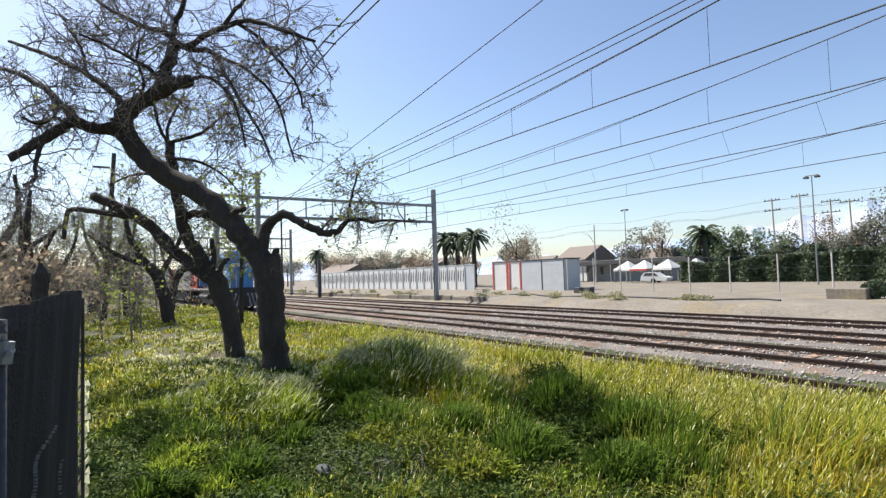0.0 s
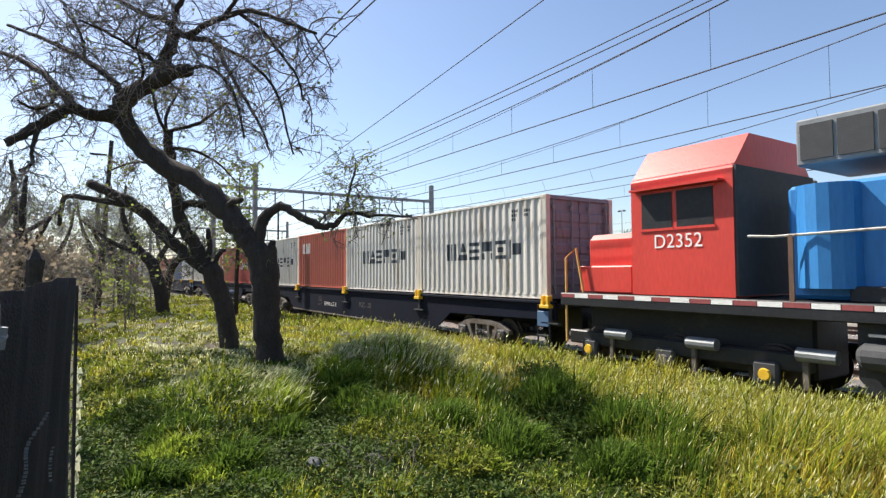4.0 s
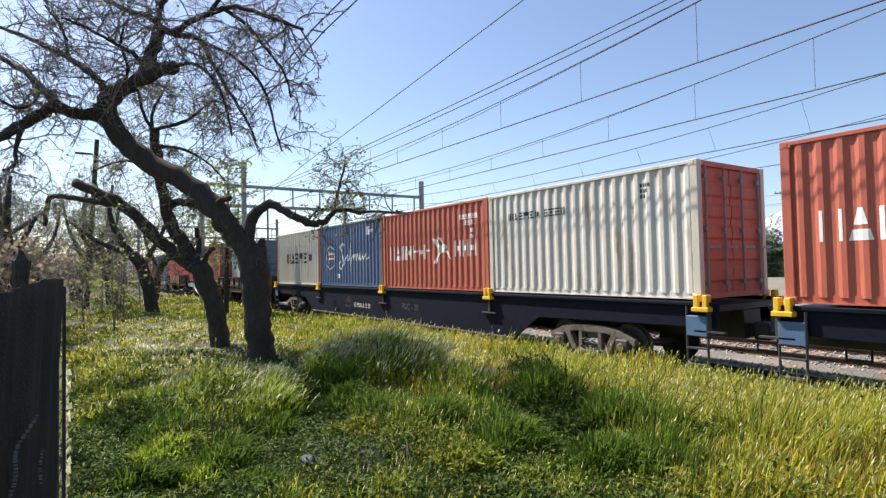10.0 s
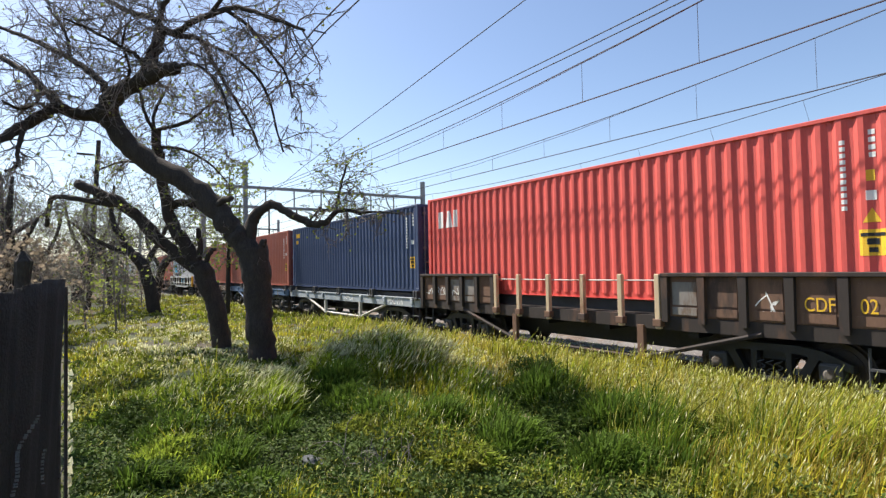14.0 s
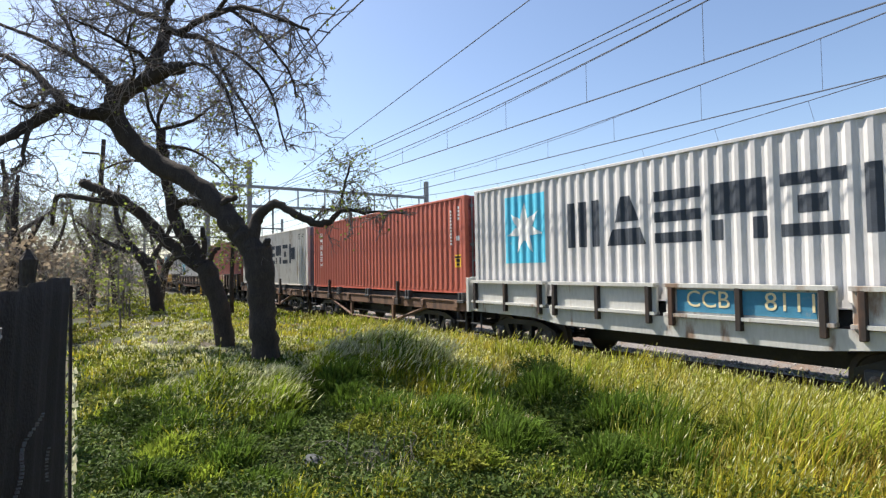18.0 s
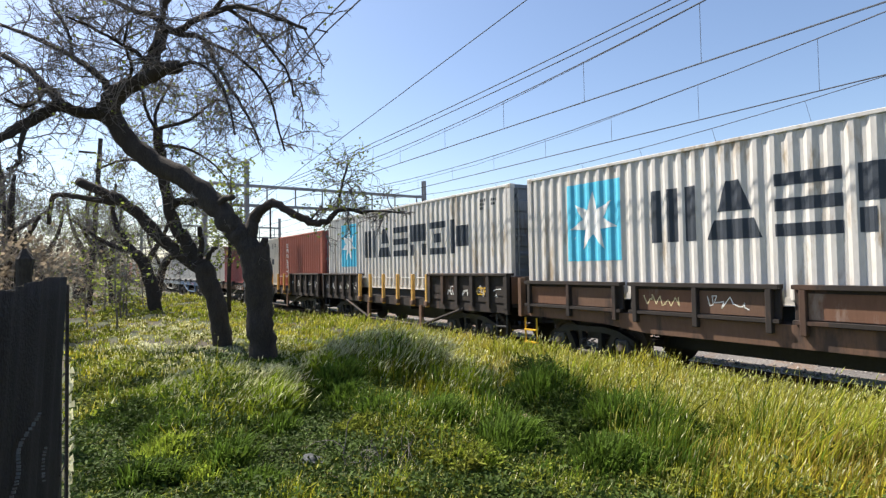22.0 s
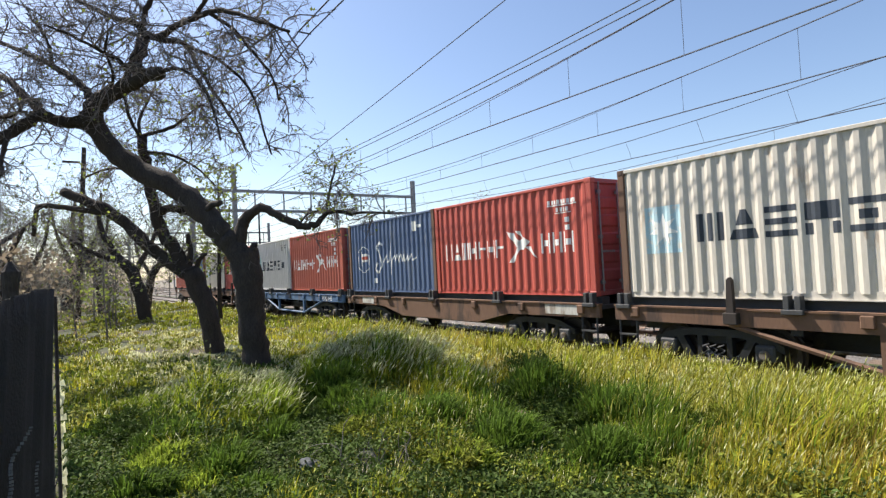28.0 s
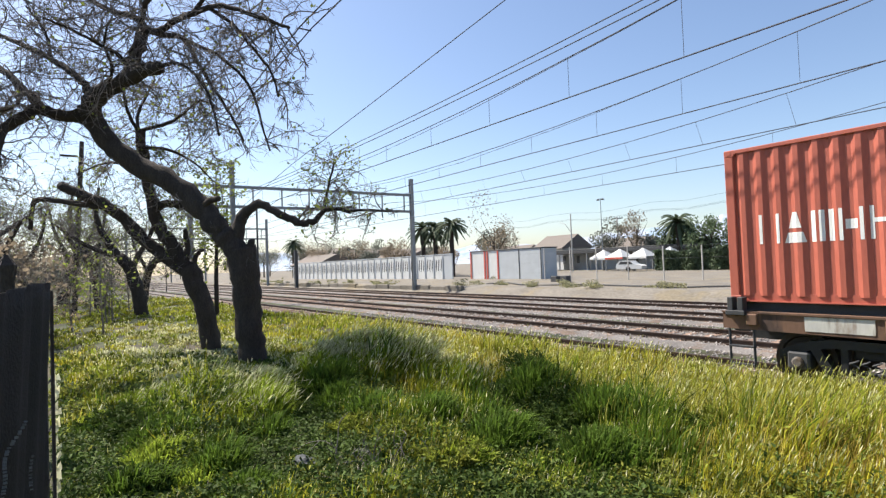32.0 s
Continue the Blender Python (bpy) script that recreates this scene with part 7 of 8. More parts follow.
        part("valance", boxes((-1.6, -1.62, 1.9, 1.6, -1.58, 2.2)), PAINT["red"] if i == 1 else M[c], t)
        for sx in (-1.5, 1.5):
            for sy in (-1.5, 1.5):
                part("leg", boxes((sx - 0.04, sy - 0.04, 0, sx + 0.04, sy + 0.04, 2.2)), M["galv"], t)
    t = thing("parked_car", "small white hatchback parked by the hedge", "car", m=pose(-49.4, 67.5, 0.25, 0, 0, 8))
    part("body", prism(bmesh.new(), [(-1.95, 0.3), (1.95, 0.3), (2.0, 0.72), (1.6, 0.9), (0.95, 0.95), (0.3, 1.45), (-1.3, 1.48), (-1.9, 0.95)], -0.82, 0.82), M["white_wall"], t)
    part("window", prism(bmesh.new(), [(-1.5, 0.98), (0.75, 0.98), (0.22, 1.38), (-1.2, 1.4)], -0.835, 0.835), M["dark"], t)
    for x in (-1.2, 1.2):
        for y in (-0.83, 0.83):
            part("wheel", turned(bmesh.new(), [(y - 0.1, 0.32), (y + 0.1, 0.32)], 16), M["black"], t).location.z = 0.32
    # dark market roof
    t = thing("market_canopy", "long dark canopy with posts over the market", "canopy", m=pose(-72, 78, 0.1))
    part("roof", boxes((-2, 0, 3.1, 26, 4, 3.9), bevel=0.05), M["dark"], t)
    for k in range(9):
        part("post", boxes((-1 + 3.3 * k, 0, 0, -0.8 + 3.3 * k, 0.2, 3.1)), M["galv"], t)
    part("back_wall", boxes((-2, 4, 0, 26, 4.2, 3.2)), M["grey_wall"], t)

    spots = [(-70.5, 60, 10.6, 4.6, "leaf_dry", 0), (-75.5, 64, 8.0, 3.2, "leaf_hazed", 0), (-66.5, 86, 9.0, 3.4, "leaf_hazed", 0), (-58.8, 82, 9.8, 2.6, "leaf_dry", 0), (-55.5, 84, 6.0, 2.4, "leaf_hazed", 0), (-50.6, 80, 7.2, 2.9, "hedge", 0), (-47.2, 81, 6.6, 2.4, "hedge", 0),
             (-44.6, 80, 8.5, 3.2, "leaf_green", 0), (-42.2, 84, 7.2, 3.0, "leaf_green", 0), (-40.0, 85, 6.6, 2.8, "leaf_hazed", 0), (-37.4, 86, 5.6, 2.8, "hedge", 0), (-35.2, 88, 6.4, 2.6, "leaf_hazed", 0), (-33.6, 91, 7.8, 2.8, "leaf_dry", 0), (-31.6, 90, 8.6, 3.0, "leaf_hazed", 0),
             (-28.8, 90, 9.4, 4.0, "leaf_hazed", 0), (-25.5, 92, 9.8, 4.2, "hedge", 0), (-21.5, 90, 10.4, 4.4, "leaf_dry", 0), (-17, 92, 11.0, 4.6, "leaf_hazed", 0), (-39.4, 96, 9.2, 3.6, "leaf_dry", 0),
             (-12.9, 36.5, 0.9, 0.6, "hedge", 0), (-82, 58, 6.4, 3.0, "leaf_dry", 0), (-88, 60, 6.6, 2.8, "leaf_hazed", 0), (-95, 57, 7.0, 3.2, "leaf_dry", 0), (-108, 56, 7.8, 3.0, "leaf_hazed", 0), (-101.5, 58, 7.4, 2.6, "leaf_dry", 0), (-116, 57, 9.0, 3.6, "leaf_dry", 0), (-125, 58, 8.6, 3.6, "leaf_hazed", 0), (-131, 56, 9.4, 3.8, "leaf_dry", 0), (-140, 58, 10, 4, "leaf_dry", 0), (-150, 57, 9.5, 4, "leaf_hazed", 0), (-160, 62, 11, 5, "leaf_dry", 0), (-180, 56, 11, 5, "leaf_hazed", 0),
             (-205, 66, 12, 6, "leaf_dry", 0), (-195, 50, 10, 5, "leaf_hazed", 0), (-175, 47, 8, 4, "leaf_dry", 0), (-230, 40, 9, 6, "leaf_hazed", 0), (-240, 20, 9, 6, "leaf_dry", 0),
             (-250, 0, 9, 6, "leaf_hazed", 0), (-220, -8, 8, 5, "leaf_dry", 0), (-160, -10, 7, 4, "leaf_dry", 0), (-120, -7, 7, 4, "leaf_hazed", 0), (-90, -4, 6, 3.4, "leaf_dry", 0), (-75, 0.5, 5, 2.6, "leaf_hazed", 0)]
    for i, (x, y, h, rad, m, _) in enumerate(spots):
        words = {"leaf_dry": "half-bare brownish tree with thin crown", "leaf_hazed": "leafy green tree with uneven crown", "hedge": "dense dark green tree", "leaf_green": "dense fresh green tree"}[m]
        t = thing("tree", words, "tree", "trees beyond the yard", m=pose(x, y, 0.1))
        part("trunk", tube(bmesh.new(), [(0, 0, -0.2), (0.1, 0, h * 0.3), (0.2, 0.1, h * 0.7)], [0.022 * h, 0.017 * h, 0.006 * h], 7), M["bark"], t)
        for k in range(5):
            a = k * 1.26 + i
            part("limb", tube(bmesh.new(), [(0.1, 0, h * (0.25 + 0.06 * k)), (0.5 * rad * math.cos(a), 0.5 * rad * math.sin(a), h * (0.5 + 0.06 * k)), (0.8 * rad * math.cos(a), 0.8 * rad * math.sin(a), h * (0.62 + 0.07 * k))], [0.09, 0.05, 0.02], 5), M["bark"], t)
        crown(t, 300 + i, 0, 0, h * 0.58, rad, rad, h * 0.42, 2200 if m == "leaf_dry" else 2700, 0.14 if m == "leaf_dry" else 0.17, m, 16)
    # palms
    for i, (x, y, h, R) in enumerate(((-79.6, 52, 8.4, 3.0), (-71.3, 52, 8.3, 3.0), (-76.6, 52.5, 8.2, 2.8), (-48.4, 78, 7.2, 3.4), (-142, 52, 9.0, 3.0))):
        t = thing("palm_tree", "palm with thick trunk and drooping dark fronds", "palm", "palms", m=pose(x, y, 0.1))
        part("trunk", tube(bmesh.new(), [(0, 0, -0.2), (0, 0.05, h * 0.5), (0, 0, h)], [0.42, 0.36, 0.4], 10), M["bark"], t)
        g = random.Random(50 + i)
        for k in range(58):
            a, e = g.uniform(0, 6.283), g.uniform(-0.75, 1.3)
            fr = bmesh.new()
            prev = None
            for q in range(7):
                u = q / 6
                rr = R * u * math.cos(e * (1 - u * 0.25))
                z = h + R * (u * math.sin(e) - 0.62 * u * u)
                wd = 0.26 * math.sin(math.pi * (0.12 + 0.86 * u)) + 0.02
                c, s = math.cos(a), math.sin(a)
                cur = [fr.verts.new((rr * c - wd * s, rr * s + wd * c, z - 0.1 * u)), fr.verts.new((rr * c, rr * s, z + 0.06)), fr.verts.new((rr * c + wd * s, rr * s - wd * c, z - 0.1 * u))]
                if prev:
                    fr.faces.new((prev[0], prev[1], cur[1], cur[0]))
                    fr.faces.new((prev[1], prev[2], cur[2], cur[1]))
                prev = cur
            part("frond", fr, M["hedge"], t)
    # hedge
    h = thing("hedge", "long clipped dark green hedge behind the yard", "hedge")
    for k in range(2):
        crown_rows = np.random.RandomState(90 + k)
        n = 26000
        x = -47.5 + crown_rows.rand(n) * 44
        crest = 2.5 + 0.9 * np.clip((x + 42) / 14, 0, 1) + 0.25 * np.sin(x * 0.9) * np.sin(x * 0.37)
        z = 0.1 + crown_rows.rand(n) * crest
        y = 70 + crown_rows.rand(n) * 0.7 + 0.35 * np.sin(x * 1.7)
        top = crown_rows.rand(n) < 0.25
        z[top] = (crest + 0.3 * crown_rows.rand(n))[top]
        y[top] = 70 + 2.4 * crown_rows.rand(top.sum())
        p = np.stack([x, y, z], 1)
        a = crown_rows.randn(n, 3) * 0.11
        b = crown_rows.randn(n, 3) * 0.11
        v = np.stack([p - a, p + b, p + a, p - b], 1).reshape(-1, 3)
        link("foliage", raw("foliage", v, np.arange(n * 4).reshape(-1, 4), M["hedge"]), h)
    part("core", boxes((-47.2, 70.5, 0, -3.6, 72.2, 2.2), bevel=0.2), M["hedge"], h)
    # snow mountains
    bm = bmesh.new()
    g = random.Random(2)
    n = 320
    lo, mid, hi = [], [], []
    for i in range(n):
        a = radians(-75 + 150 * i / (n - 1))
        R = 4200
        x, y = -R * math.sin(a), R * math.cos(a)
        hh = 345 + 110 * noise.noise((i * 0.036, 0, 0)) + 105 * math.exp(-((a - 0.26) / 0.10) ** 2) + 90 * noise.noise((i * 0.14, 3, 0)) + 40 * noise.noise((i * 0.4, 7, 0))
        hh *= 0.35 + 0.65 * ease(0.9, 0.15, a) if a > 0.15 else 1.0
        lo.append(bm.verts.new((x * 0.85, y * 0.85, -20)))
        mid.append(bm.verts.new((x * 0.95, y * 0.95, hh * 0.55 + 22 * noise.noise((i * 0.11, 11, 0)))))
        hi.append(bm.verts.new((x, y, hh)))
    for a, b in ((lo, mid), (mid, hi)):
        for i in range(n - 1):
            bm.faces.new((a[i], a[i + 1], b[i + 1], b[i]))
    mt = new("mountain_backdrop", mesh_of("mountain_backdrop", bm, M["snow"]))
    tagged(mt, "distant hazy mountain range with snow on top", "mountains", kind="structure")


build_far()


def build_near_mast():
    t = thing("line_mast", "grey steel line mast beside the near track", "mast", m=pose(-30.8, 8.0, 0))
    part("column", boxes((-0.11, -0.11, -0.3, -0.05, 0.11, 8.1), (0.05, -0.11, -0.3, 0.11, 0.11, 8.1), (-0.05, -0.02, -0.3, 0.05, 0.02, 8.1)), M["galv"], t)
    part("bracket", tube(bmesh.new(), [(0, 0, 6.5), (0, 0.5, 6.3)], 0.03, 6), M["galv"], t)
    t = thing("line_mast", "brown timber line pole among the trees", "mast", m=pose(-36.6, 0.95, 0))
    part("column", tube(bmesh.new(), [(0, 0, -0.2), (0.9, 0.5, 9.6)], [0.15, 0.11], 9), M["bark"], t)
    part("crossarm", boxes((0.74, -0.5, 8.74, 0.86, 0.3, 8.84)), M["bark"], t)
    t = thing("far_mast", "short dark mast beside the far track", "mast", m=pose(-70.7, 26.2, 0))
    part("column", boxes((-0.2, -0.2, -0.2, 0.2, 0.2, 4.8)), M["dark"], t)


build_near_mast()


# ---- grass ----
GX = np.linspace(-64, 3, 269)
GY = np.linspace(-1.2, 10.0, 113)
GZ = np.array([[ground_z(x, y) for x in GX] for y in GY])


def ground_at(x, y):
    i = np.clip((x - GX[0]) / (GX[1] - GX[0]), 0, len(GX) - 1.001)
    j = np.clip((y - GY[0]) / (GY[1] - GY[0]), 0, len(GY) - 1.001)
    a, b = i.astype(int), j.astype(int)
    u, v = i - a, j - b
    return GZ[b, a] * (1 - u) * (1 - v) + GZ[b, a + 1] * u * (1 - v) + GZ[b + 1, a] * (1 - u) * v + GZ[b + 1, a + 1] * u * v


def wave(x, y, s, k):
    return 0.5 + 0.5 * np.sin(x * s + 1.3 * np.sin(y * s * 0.8 + k)) * np.cos(y * s * 1.1 + 1.7 * np.sin(x * s * 0.6 + 2 * k))


# cushions of tall growth: place, radius, height
CLUMPS = [(-8.9, 2.15, 0.75, 0.30), (-7.9, 1.75, 0.6, 0.30), (-7.2, 1.3, 0.5, 0.26), (-9.8, 2.7, 0.7, 0.24), (-6.6, 1.7, 0.4, 0.2), (-8.1, 4.0, 0.62, 0.50), (-7.4, 4.35, 0.5, 0.46), (-8.8, 4.6, 0.7, 0.42), (-6.9, 4.0, 0.4, 0.34),
          (-10.4, 5.1, 0.9, 0.24), (-4.8, 4.9, 0.42, 0.34), (-3.4, 4.6, 0.5, 0.25), (-2.2, 5.3, 0.7, 0.28), (-5.9, 4.5, 0.5, 0.2), (-5.0, 2.9, 0.4, 0.22), (-5.6, 1.2, 0.35, 0.16)]
SHRUBS = [(-6.1, 5.75, 0.5), (-5.6, 5.6, 0.4), (-4.75, 4.85, 0.5), (-3.9, 4.75, 0.5), (-3.4, 4.6, 0.55), (-2.2, 5.2, 0.8), (-8.0, 3.75, 0.6), (-7.3, 4.05, 0.5), (-6.9, 2.55, 0.5), (-6.2, 2.3, 0.5), (-7.7, 2.95, 0.45)]
# hollows with thin low growth: place, reach in x and y, depth
HOLLOWS = [(-9.3, 3.35, 0.8, 0.3, 0.8), (-8.1, 2.98, 0.8, 0.26, 0.92), (-7.2, 2.75, 0.8, 0.32, 0.92), (-6.3, 2.42, 0.75, 0.36, 0.92), (-5.4, 2.1, 0.8, 0.32, 0.85), (-4.4, 2.1, 0.8, 0.4, 0.9), (-5.3, 1.5, 0.8, 0.25, 0.8),
           (-5.2, 4.45, 0.5, 0.35, 0.6), (-4.3, 4.1, 0.7, 0.4, 0.8), (-3.6, 4.0, 0.5, 0.35, 0.7), (-2.9, 4.7, 0.35, 0.4, 0.75), (-6.2, 3.5, 0.6, 0.3, 0.6), (-7.3, 0.75, 0.8, 0.25, 0.7), (-6.0, 0.5, 0.9, 0.3, 0.6)]


def near_any(x, y, spots):
    return np.clip(sum(np.exp(-((x - q[0]) ** 2 + (y - q[1]) ** 2) / q[2] ** 2) for q in spots), 0, 1)


def scatter(n, seed, r0=2.3, r1=52, a0=-3, a1=93, ymax=9.7):
    """Places over the verge, thinning out with distance from the path's end."""
    g = np.random.RandomState(seed)
    r = r0 * (r1 / r0) ** g.rand(n)
    a = np.radians(a0 + (a1 - a0) * g.rand(n))
    x, y = -r * np.cos(a), r * np.sin(a)
    ok = (y > 0.0) & (y < ymax)
    return x[ok], y[ok], r[ok], g


def mounds():
    """Cushions of taller growth: place, radius, height."""
    r = random.Random(44)
    return [(r.uniform(-15, -1.2), r.uniform(0.3, 8.8), r.uniform(0.2, 0.55), r.uniform(0.08, 0.30)) for i in range(170)]


MOUNDS = mounds()


def tall(x, y):
    lumpy = 0.06 + 0.06 * wave(x, y, 1.3, 1.0)
    top = np.zeros_like(x)
    for cx, cy, cr, ch in MOUNDS:
        top = np.maximum(top, ch * np.exp(-((x - cx) ** 2 + (y - cy) ** 2) / cr ** 2))
    meadow = 0.2 + 0.08 * np.clip((y - 6.3) / 2, 0, 1) + 0.12 * wave(x, y, 1.3, 1.0) + 0.08 * wave(x, y, 4.1, 4.0) + 0.35 * top
    even = np.clip((y - 4.6 + 0.25 * (x + 8)) / 2.0, 0, 1)
    h = (lumpy + top) * (1 - even) + meadow * even
    far = np.clip((-x - 9) / 5, 0, 1) * np.clip((6.5 - y) / 2, 0, 1)
    h = h * (1 - 0.45 * far) + 0.1 * far
    for cx, cy, cr, ch in CLUMPS:
        h += ch * np.exp(-((x - cx) ** 2 + (y - cy) ** 2) / cr ** 2)
    h += 0.12 * np.exp(-((y - 9.35) / 0.4) ** 2)
    h += 0.12 * np.clip((-x - 12) / 4, 0, 1) * np.clip((y - 4) / 3, 0, 1)
    for cx, cy, rx, ry, deep in HOLLOWS:
        h *= 1 - 0.75 * deep * np.exp(-((x - cx) / rx) ** 2 - ((y - cy) / ry) ** 2)
    for tx, ty in ((-11.78, 3.37), (-15.29, 3.28)):
        h *= 1 - 0.85 * np.exp(-((x - tx - 1.2) ** 2 / 3.2 + (y - ty + 0.34) ** 2 / 0.5))
    return h


def tufts(count, per, seed, keep, radius):
    """Tuft centres kept by a share, then stems round them: place, height, distance, offset."""
    cx, cy, cr, g = scatter(count, seed)
    ok = keep(cx, cy, cr, g) & (g.rand(len(cx)) < np.clip(tall(cx, cy) / 0.26, 0.22, 1))
    cx, cy, cr = cx[ok], cy[ok], cr[ok]
    n = len(cx)
    th = tall(cx, cy) * (0.5 + 0.85 * g.rand(n)) * np.clip(cr / 5.0, 0.6, 1)
    k = np.repeat(np.arange(n), per)
    m = len(k)
    rr = radius * np.sqrt(g.rand(m)) * (0.6 + 0.8 * (th[k] / 0.4)) * np.maximum(1, cr[k] / 12)
    ra = g.rand(m) * 6.2832
    x, y = cx[k] + rr * np.cos(ra), cy[k] + rr * np.sin(ra)
    tl = np.radians(15) + 0.9 * g.randn(n)
    return x, y, cr[k], th[k], rr / radius, ra, tl[k], g


def blades(name, label, count, per, seed, material, hscale, width, lean, keep, radius=0.10):
    """Stiff pointed blades in tufts: each tuft has its own height and lean."""
    x, y, r, th, off, ra, tl, g = tufts(count, per, seed, keep, radius)
    m = len(x)
    z = ground_at(x, y) - 0.02
    h = th * hscale * (0.45 + 0.7 * g.rand(m))
    w = width * (0.6 + 0.8 * g.rand(m)) * np.maximum(1.0, r / 5.0)
    a = g.rand(m) * 6.2832
    ln = lean * h * (0.1 + g.rand(m))
    out = 0.28 * off * h * g.rand(m)
    d = np.stack([np.cos(tl) * ln + np.cos(ra) * out + 0.10 * h, np.sin(tl) * ln + np.sin(ra) * out, 0 * h], 1)
    s = np.stack([np.cos(a) * w / 2, np.sin(a) * w / 2, 0 * w], 1)
    b0 = np.stack([x, y, z], 1)
    up = np.stack([0 * h, 0 * h, h], 1)
    p1 = b0 + d * 0.3 + up * 0.6
    tip = b0 + d + up * (1.0 - 0.25 * g.rand(m) ** 2)[:, None]
    v = np.stack([b0 - s * 0.6, b0 + s * 0.6, p1 + s, p1 - s, tip], 1).reshape(-1, 3)
    o = np.arange(m)[:, None] * 5
    f = np.concatenate([o + [[0, 1, 2]], o + [[0, 2, 3]], o + [[3, 2, 4]]], 1).reshape(-1, 3)
    tagged(new(name, raw(name, v, f, material)), label, "grass", kind="stuff")
    return tip, h, r, g


def leaves(name, label, count, per, seed, material, size, hscale, keep, radius=0.14):
    """Small folded leaves filling low domes."""
    x, y, r, th, off, ra, tl, g = tufts(count, per, seed, keep, radius)
    m = len(x)
    dome = np.sqrt(np.clip(1.02 - np.clip(off / 1.4, 0, 1) ** 2, 0.05, 1))
    z = ground_at(x, y) + th * hscale * dome * g.rand(m) ** 0.55
    L = size * (0.55 + 0.9 * g.rand(m)) * np.maximum(1.0, r / 6.0)
    d = np.stack([np.cos(ra) * 0.7 + 0.6 * g.randn(m), np.sin(ra) * 0.7 + 0.6 * g.randn(m), 0.35 + 0.6 * g.randn(m)], 1)
    d /= np.linalg.norm(d, axis=1)[:, None]
    s = np.cross(d, g.randn(m, 3) * 0.7 + [0, 0, 1.0])
    s /= np.linalg.norm(s, axis=1)[:, None]
    nrm = np.cross(s, d)
    p = np.stack([x, y, z], 1)
    L = L[:, None]
    md = p + d * L * 0.45 + nrm * L * 0.10
    v = np.stack([p, md + s * L * 0.26, p + d * L - nrm * L * 0.12, md - s * L * 0.26], 1).reshape(-1, 3)
    o = np.arange(m)[:, None] * 4
    f = np.concatenate([o + [[0, 1, 2]], o + [[0, 2, 3]]], 1).reshape(-1, 3)
    tagged(new(name, raw(name, v, f, material)), label, "weeds", kind="stuff")


def grass_clump(cx, cy, r, h, seed, blade, head, share, dens=1.0):
    """A dense domed clump of arching blades, some ending in feathery heads that lean with the wind."""
    g = np.random.RandomState(seed)
    n = int(4200 * dens * (r / 0.6) ** 2)
    q, a = r * np.sqrt(g.rand(n)), g.rand(n) * 6.2832
    q *= 1 + 0.22 * np.sin(3 * a + seed) + 0.12 * np.sin(7 * a + 2 * seed)
    x, y = q * np.cos(a), q * np.sin(a)
    lump = 0.75 + 0.35 * wave(x + seed, y - seed, 7.0, seed)
    H = h * lump * np.clip(1.1 - (q / (1.25 * r)) ** 2, 0.25, 1.1) * (0.5 + 0.55 * g.rand(n) ** 0.6)
    out = 0.34 * q / r + 0.2 * g.randn(n)
    d = np.stack([np.cos(a) * out + 0.10 + 0.16 * g.randn(n), np.sin(a) * out + 0.12 + 0.16 * g.randn(n)], 1)
    z0 = ground_at(cx + x, cy + y) - 0.03
    far = max(1.0, math.hypot(cx, cy) / 6.0)
    w = 0.0055 * far * (0.7 + 0.9 * g.rand(n))
    b = g.rand(n) * 6.2832
    s = np.stack([np.cos(b) * w, np.sin(b) * w, 0 * w], 1)
    def at(u, rise):
        return np.stack([x + d[:, 0] * H * u, y + d[:, 1] * H * u, z0 + H * rise], 1)
    p0, p1, p2 = at(0, 0), at(0.22, 0.5), at(0.62, 0.86)
    tip = at(1.15, 1.0 - 0.18 * g.rand(n))
    v = np.stack([p0 - s * 0.6, p0 + s * 0.6, p1 + s, p1 - s, p2 + s * 0.8, p2 - s * 0.8, tip], 1).reshape(-1, 3)
    o = np.arange(n)[:, None] * 7
    f = np.concatenate([o + [[0, 1, 2]], o + [[0, 2, 3]], o + [[3, 2, 4]], o + [[3, 4, 5]], o + [[5, 4, 6]]], 1).reshape(-1, 3)
    t = thing("grass_clump", "dense clump of tall green grass with feathery pale heads" if share > 0.15 else "dense dark green clump of leafy grass", "grass", "clumps on the verge", m=pose(cx, cy, 0))
    tagged(link("blade_mass", raw("blade_mass", v, f, M[blade]), t), kind="stuff")
    k = (g.rand(n) < (share if share > 0.09 else 0.0)) & (H > 0.5 * h)
    if k.any():
        p, m = tip[k], int(k.sum())
        L = (0.085 + 0.07 * g.rand(m))[:, None]
        e = np.stack([0.35 + 0.25 * g.randn(m), 0.45 + 0.25 * g.randn(m), 0.8 + 0.3 * g.randn(m)], 1)
        e /= np.linalg.norm(e, axis=1)[:, None]
        c = np.cross(e, g.randn(m, 3))
        c /= np.linalg.norm(c, axis=1)[:, None]
        u = np.cross(e, c)
        wd = 0.0055 * far
        md = p + e * L * 0.4
        v = np.stack([p - e * L * 0.2, md + c * wd, md - c * wd * 0.5 + u * wd * 0.86, md - c * wd * 0.5 - u * wd * 0.86, p + e * L], 1).reshape(-1, 3)
        o = np.arange(m)[:, None] * 5
        f = np.concatenate([o + [[0, 1, 2]], o + [[0, 2, 3]], o + [[0, 3, 1]], o + [[1, 4, 2]], o + [[2, 4, 3]], o + [[3, 4, 1]]], 1).reshape(-1, 3)
        tagged(link("head_mass", raw("head_mass", v, f, M[head]), t), kind="stuff")
    return t


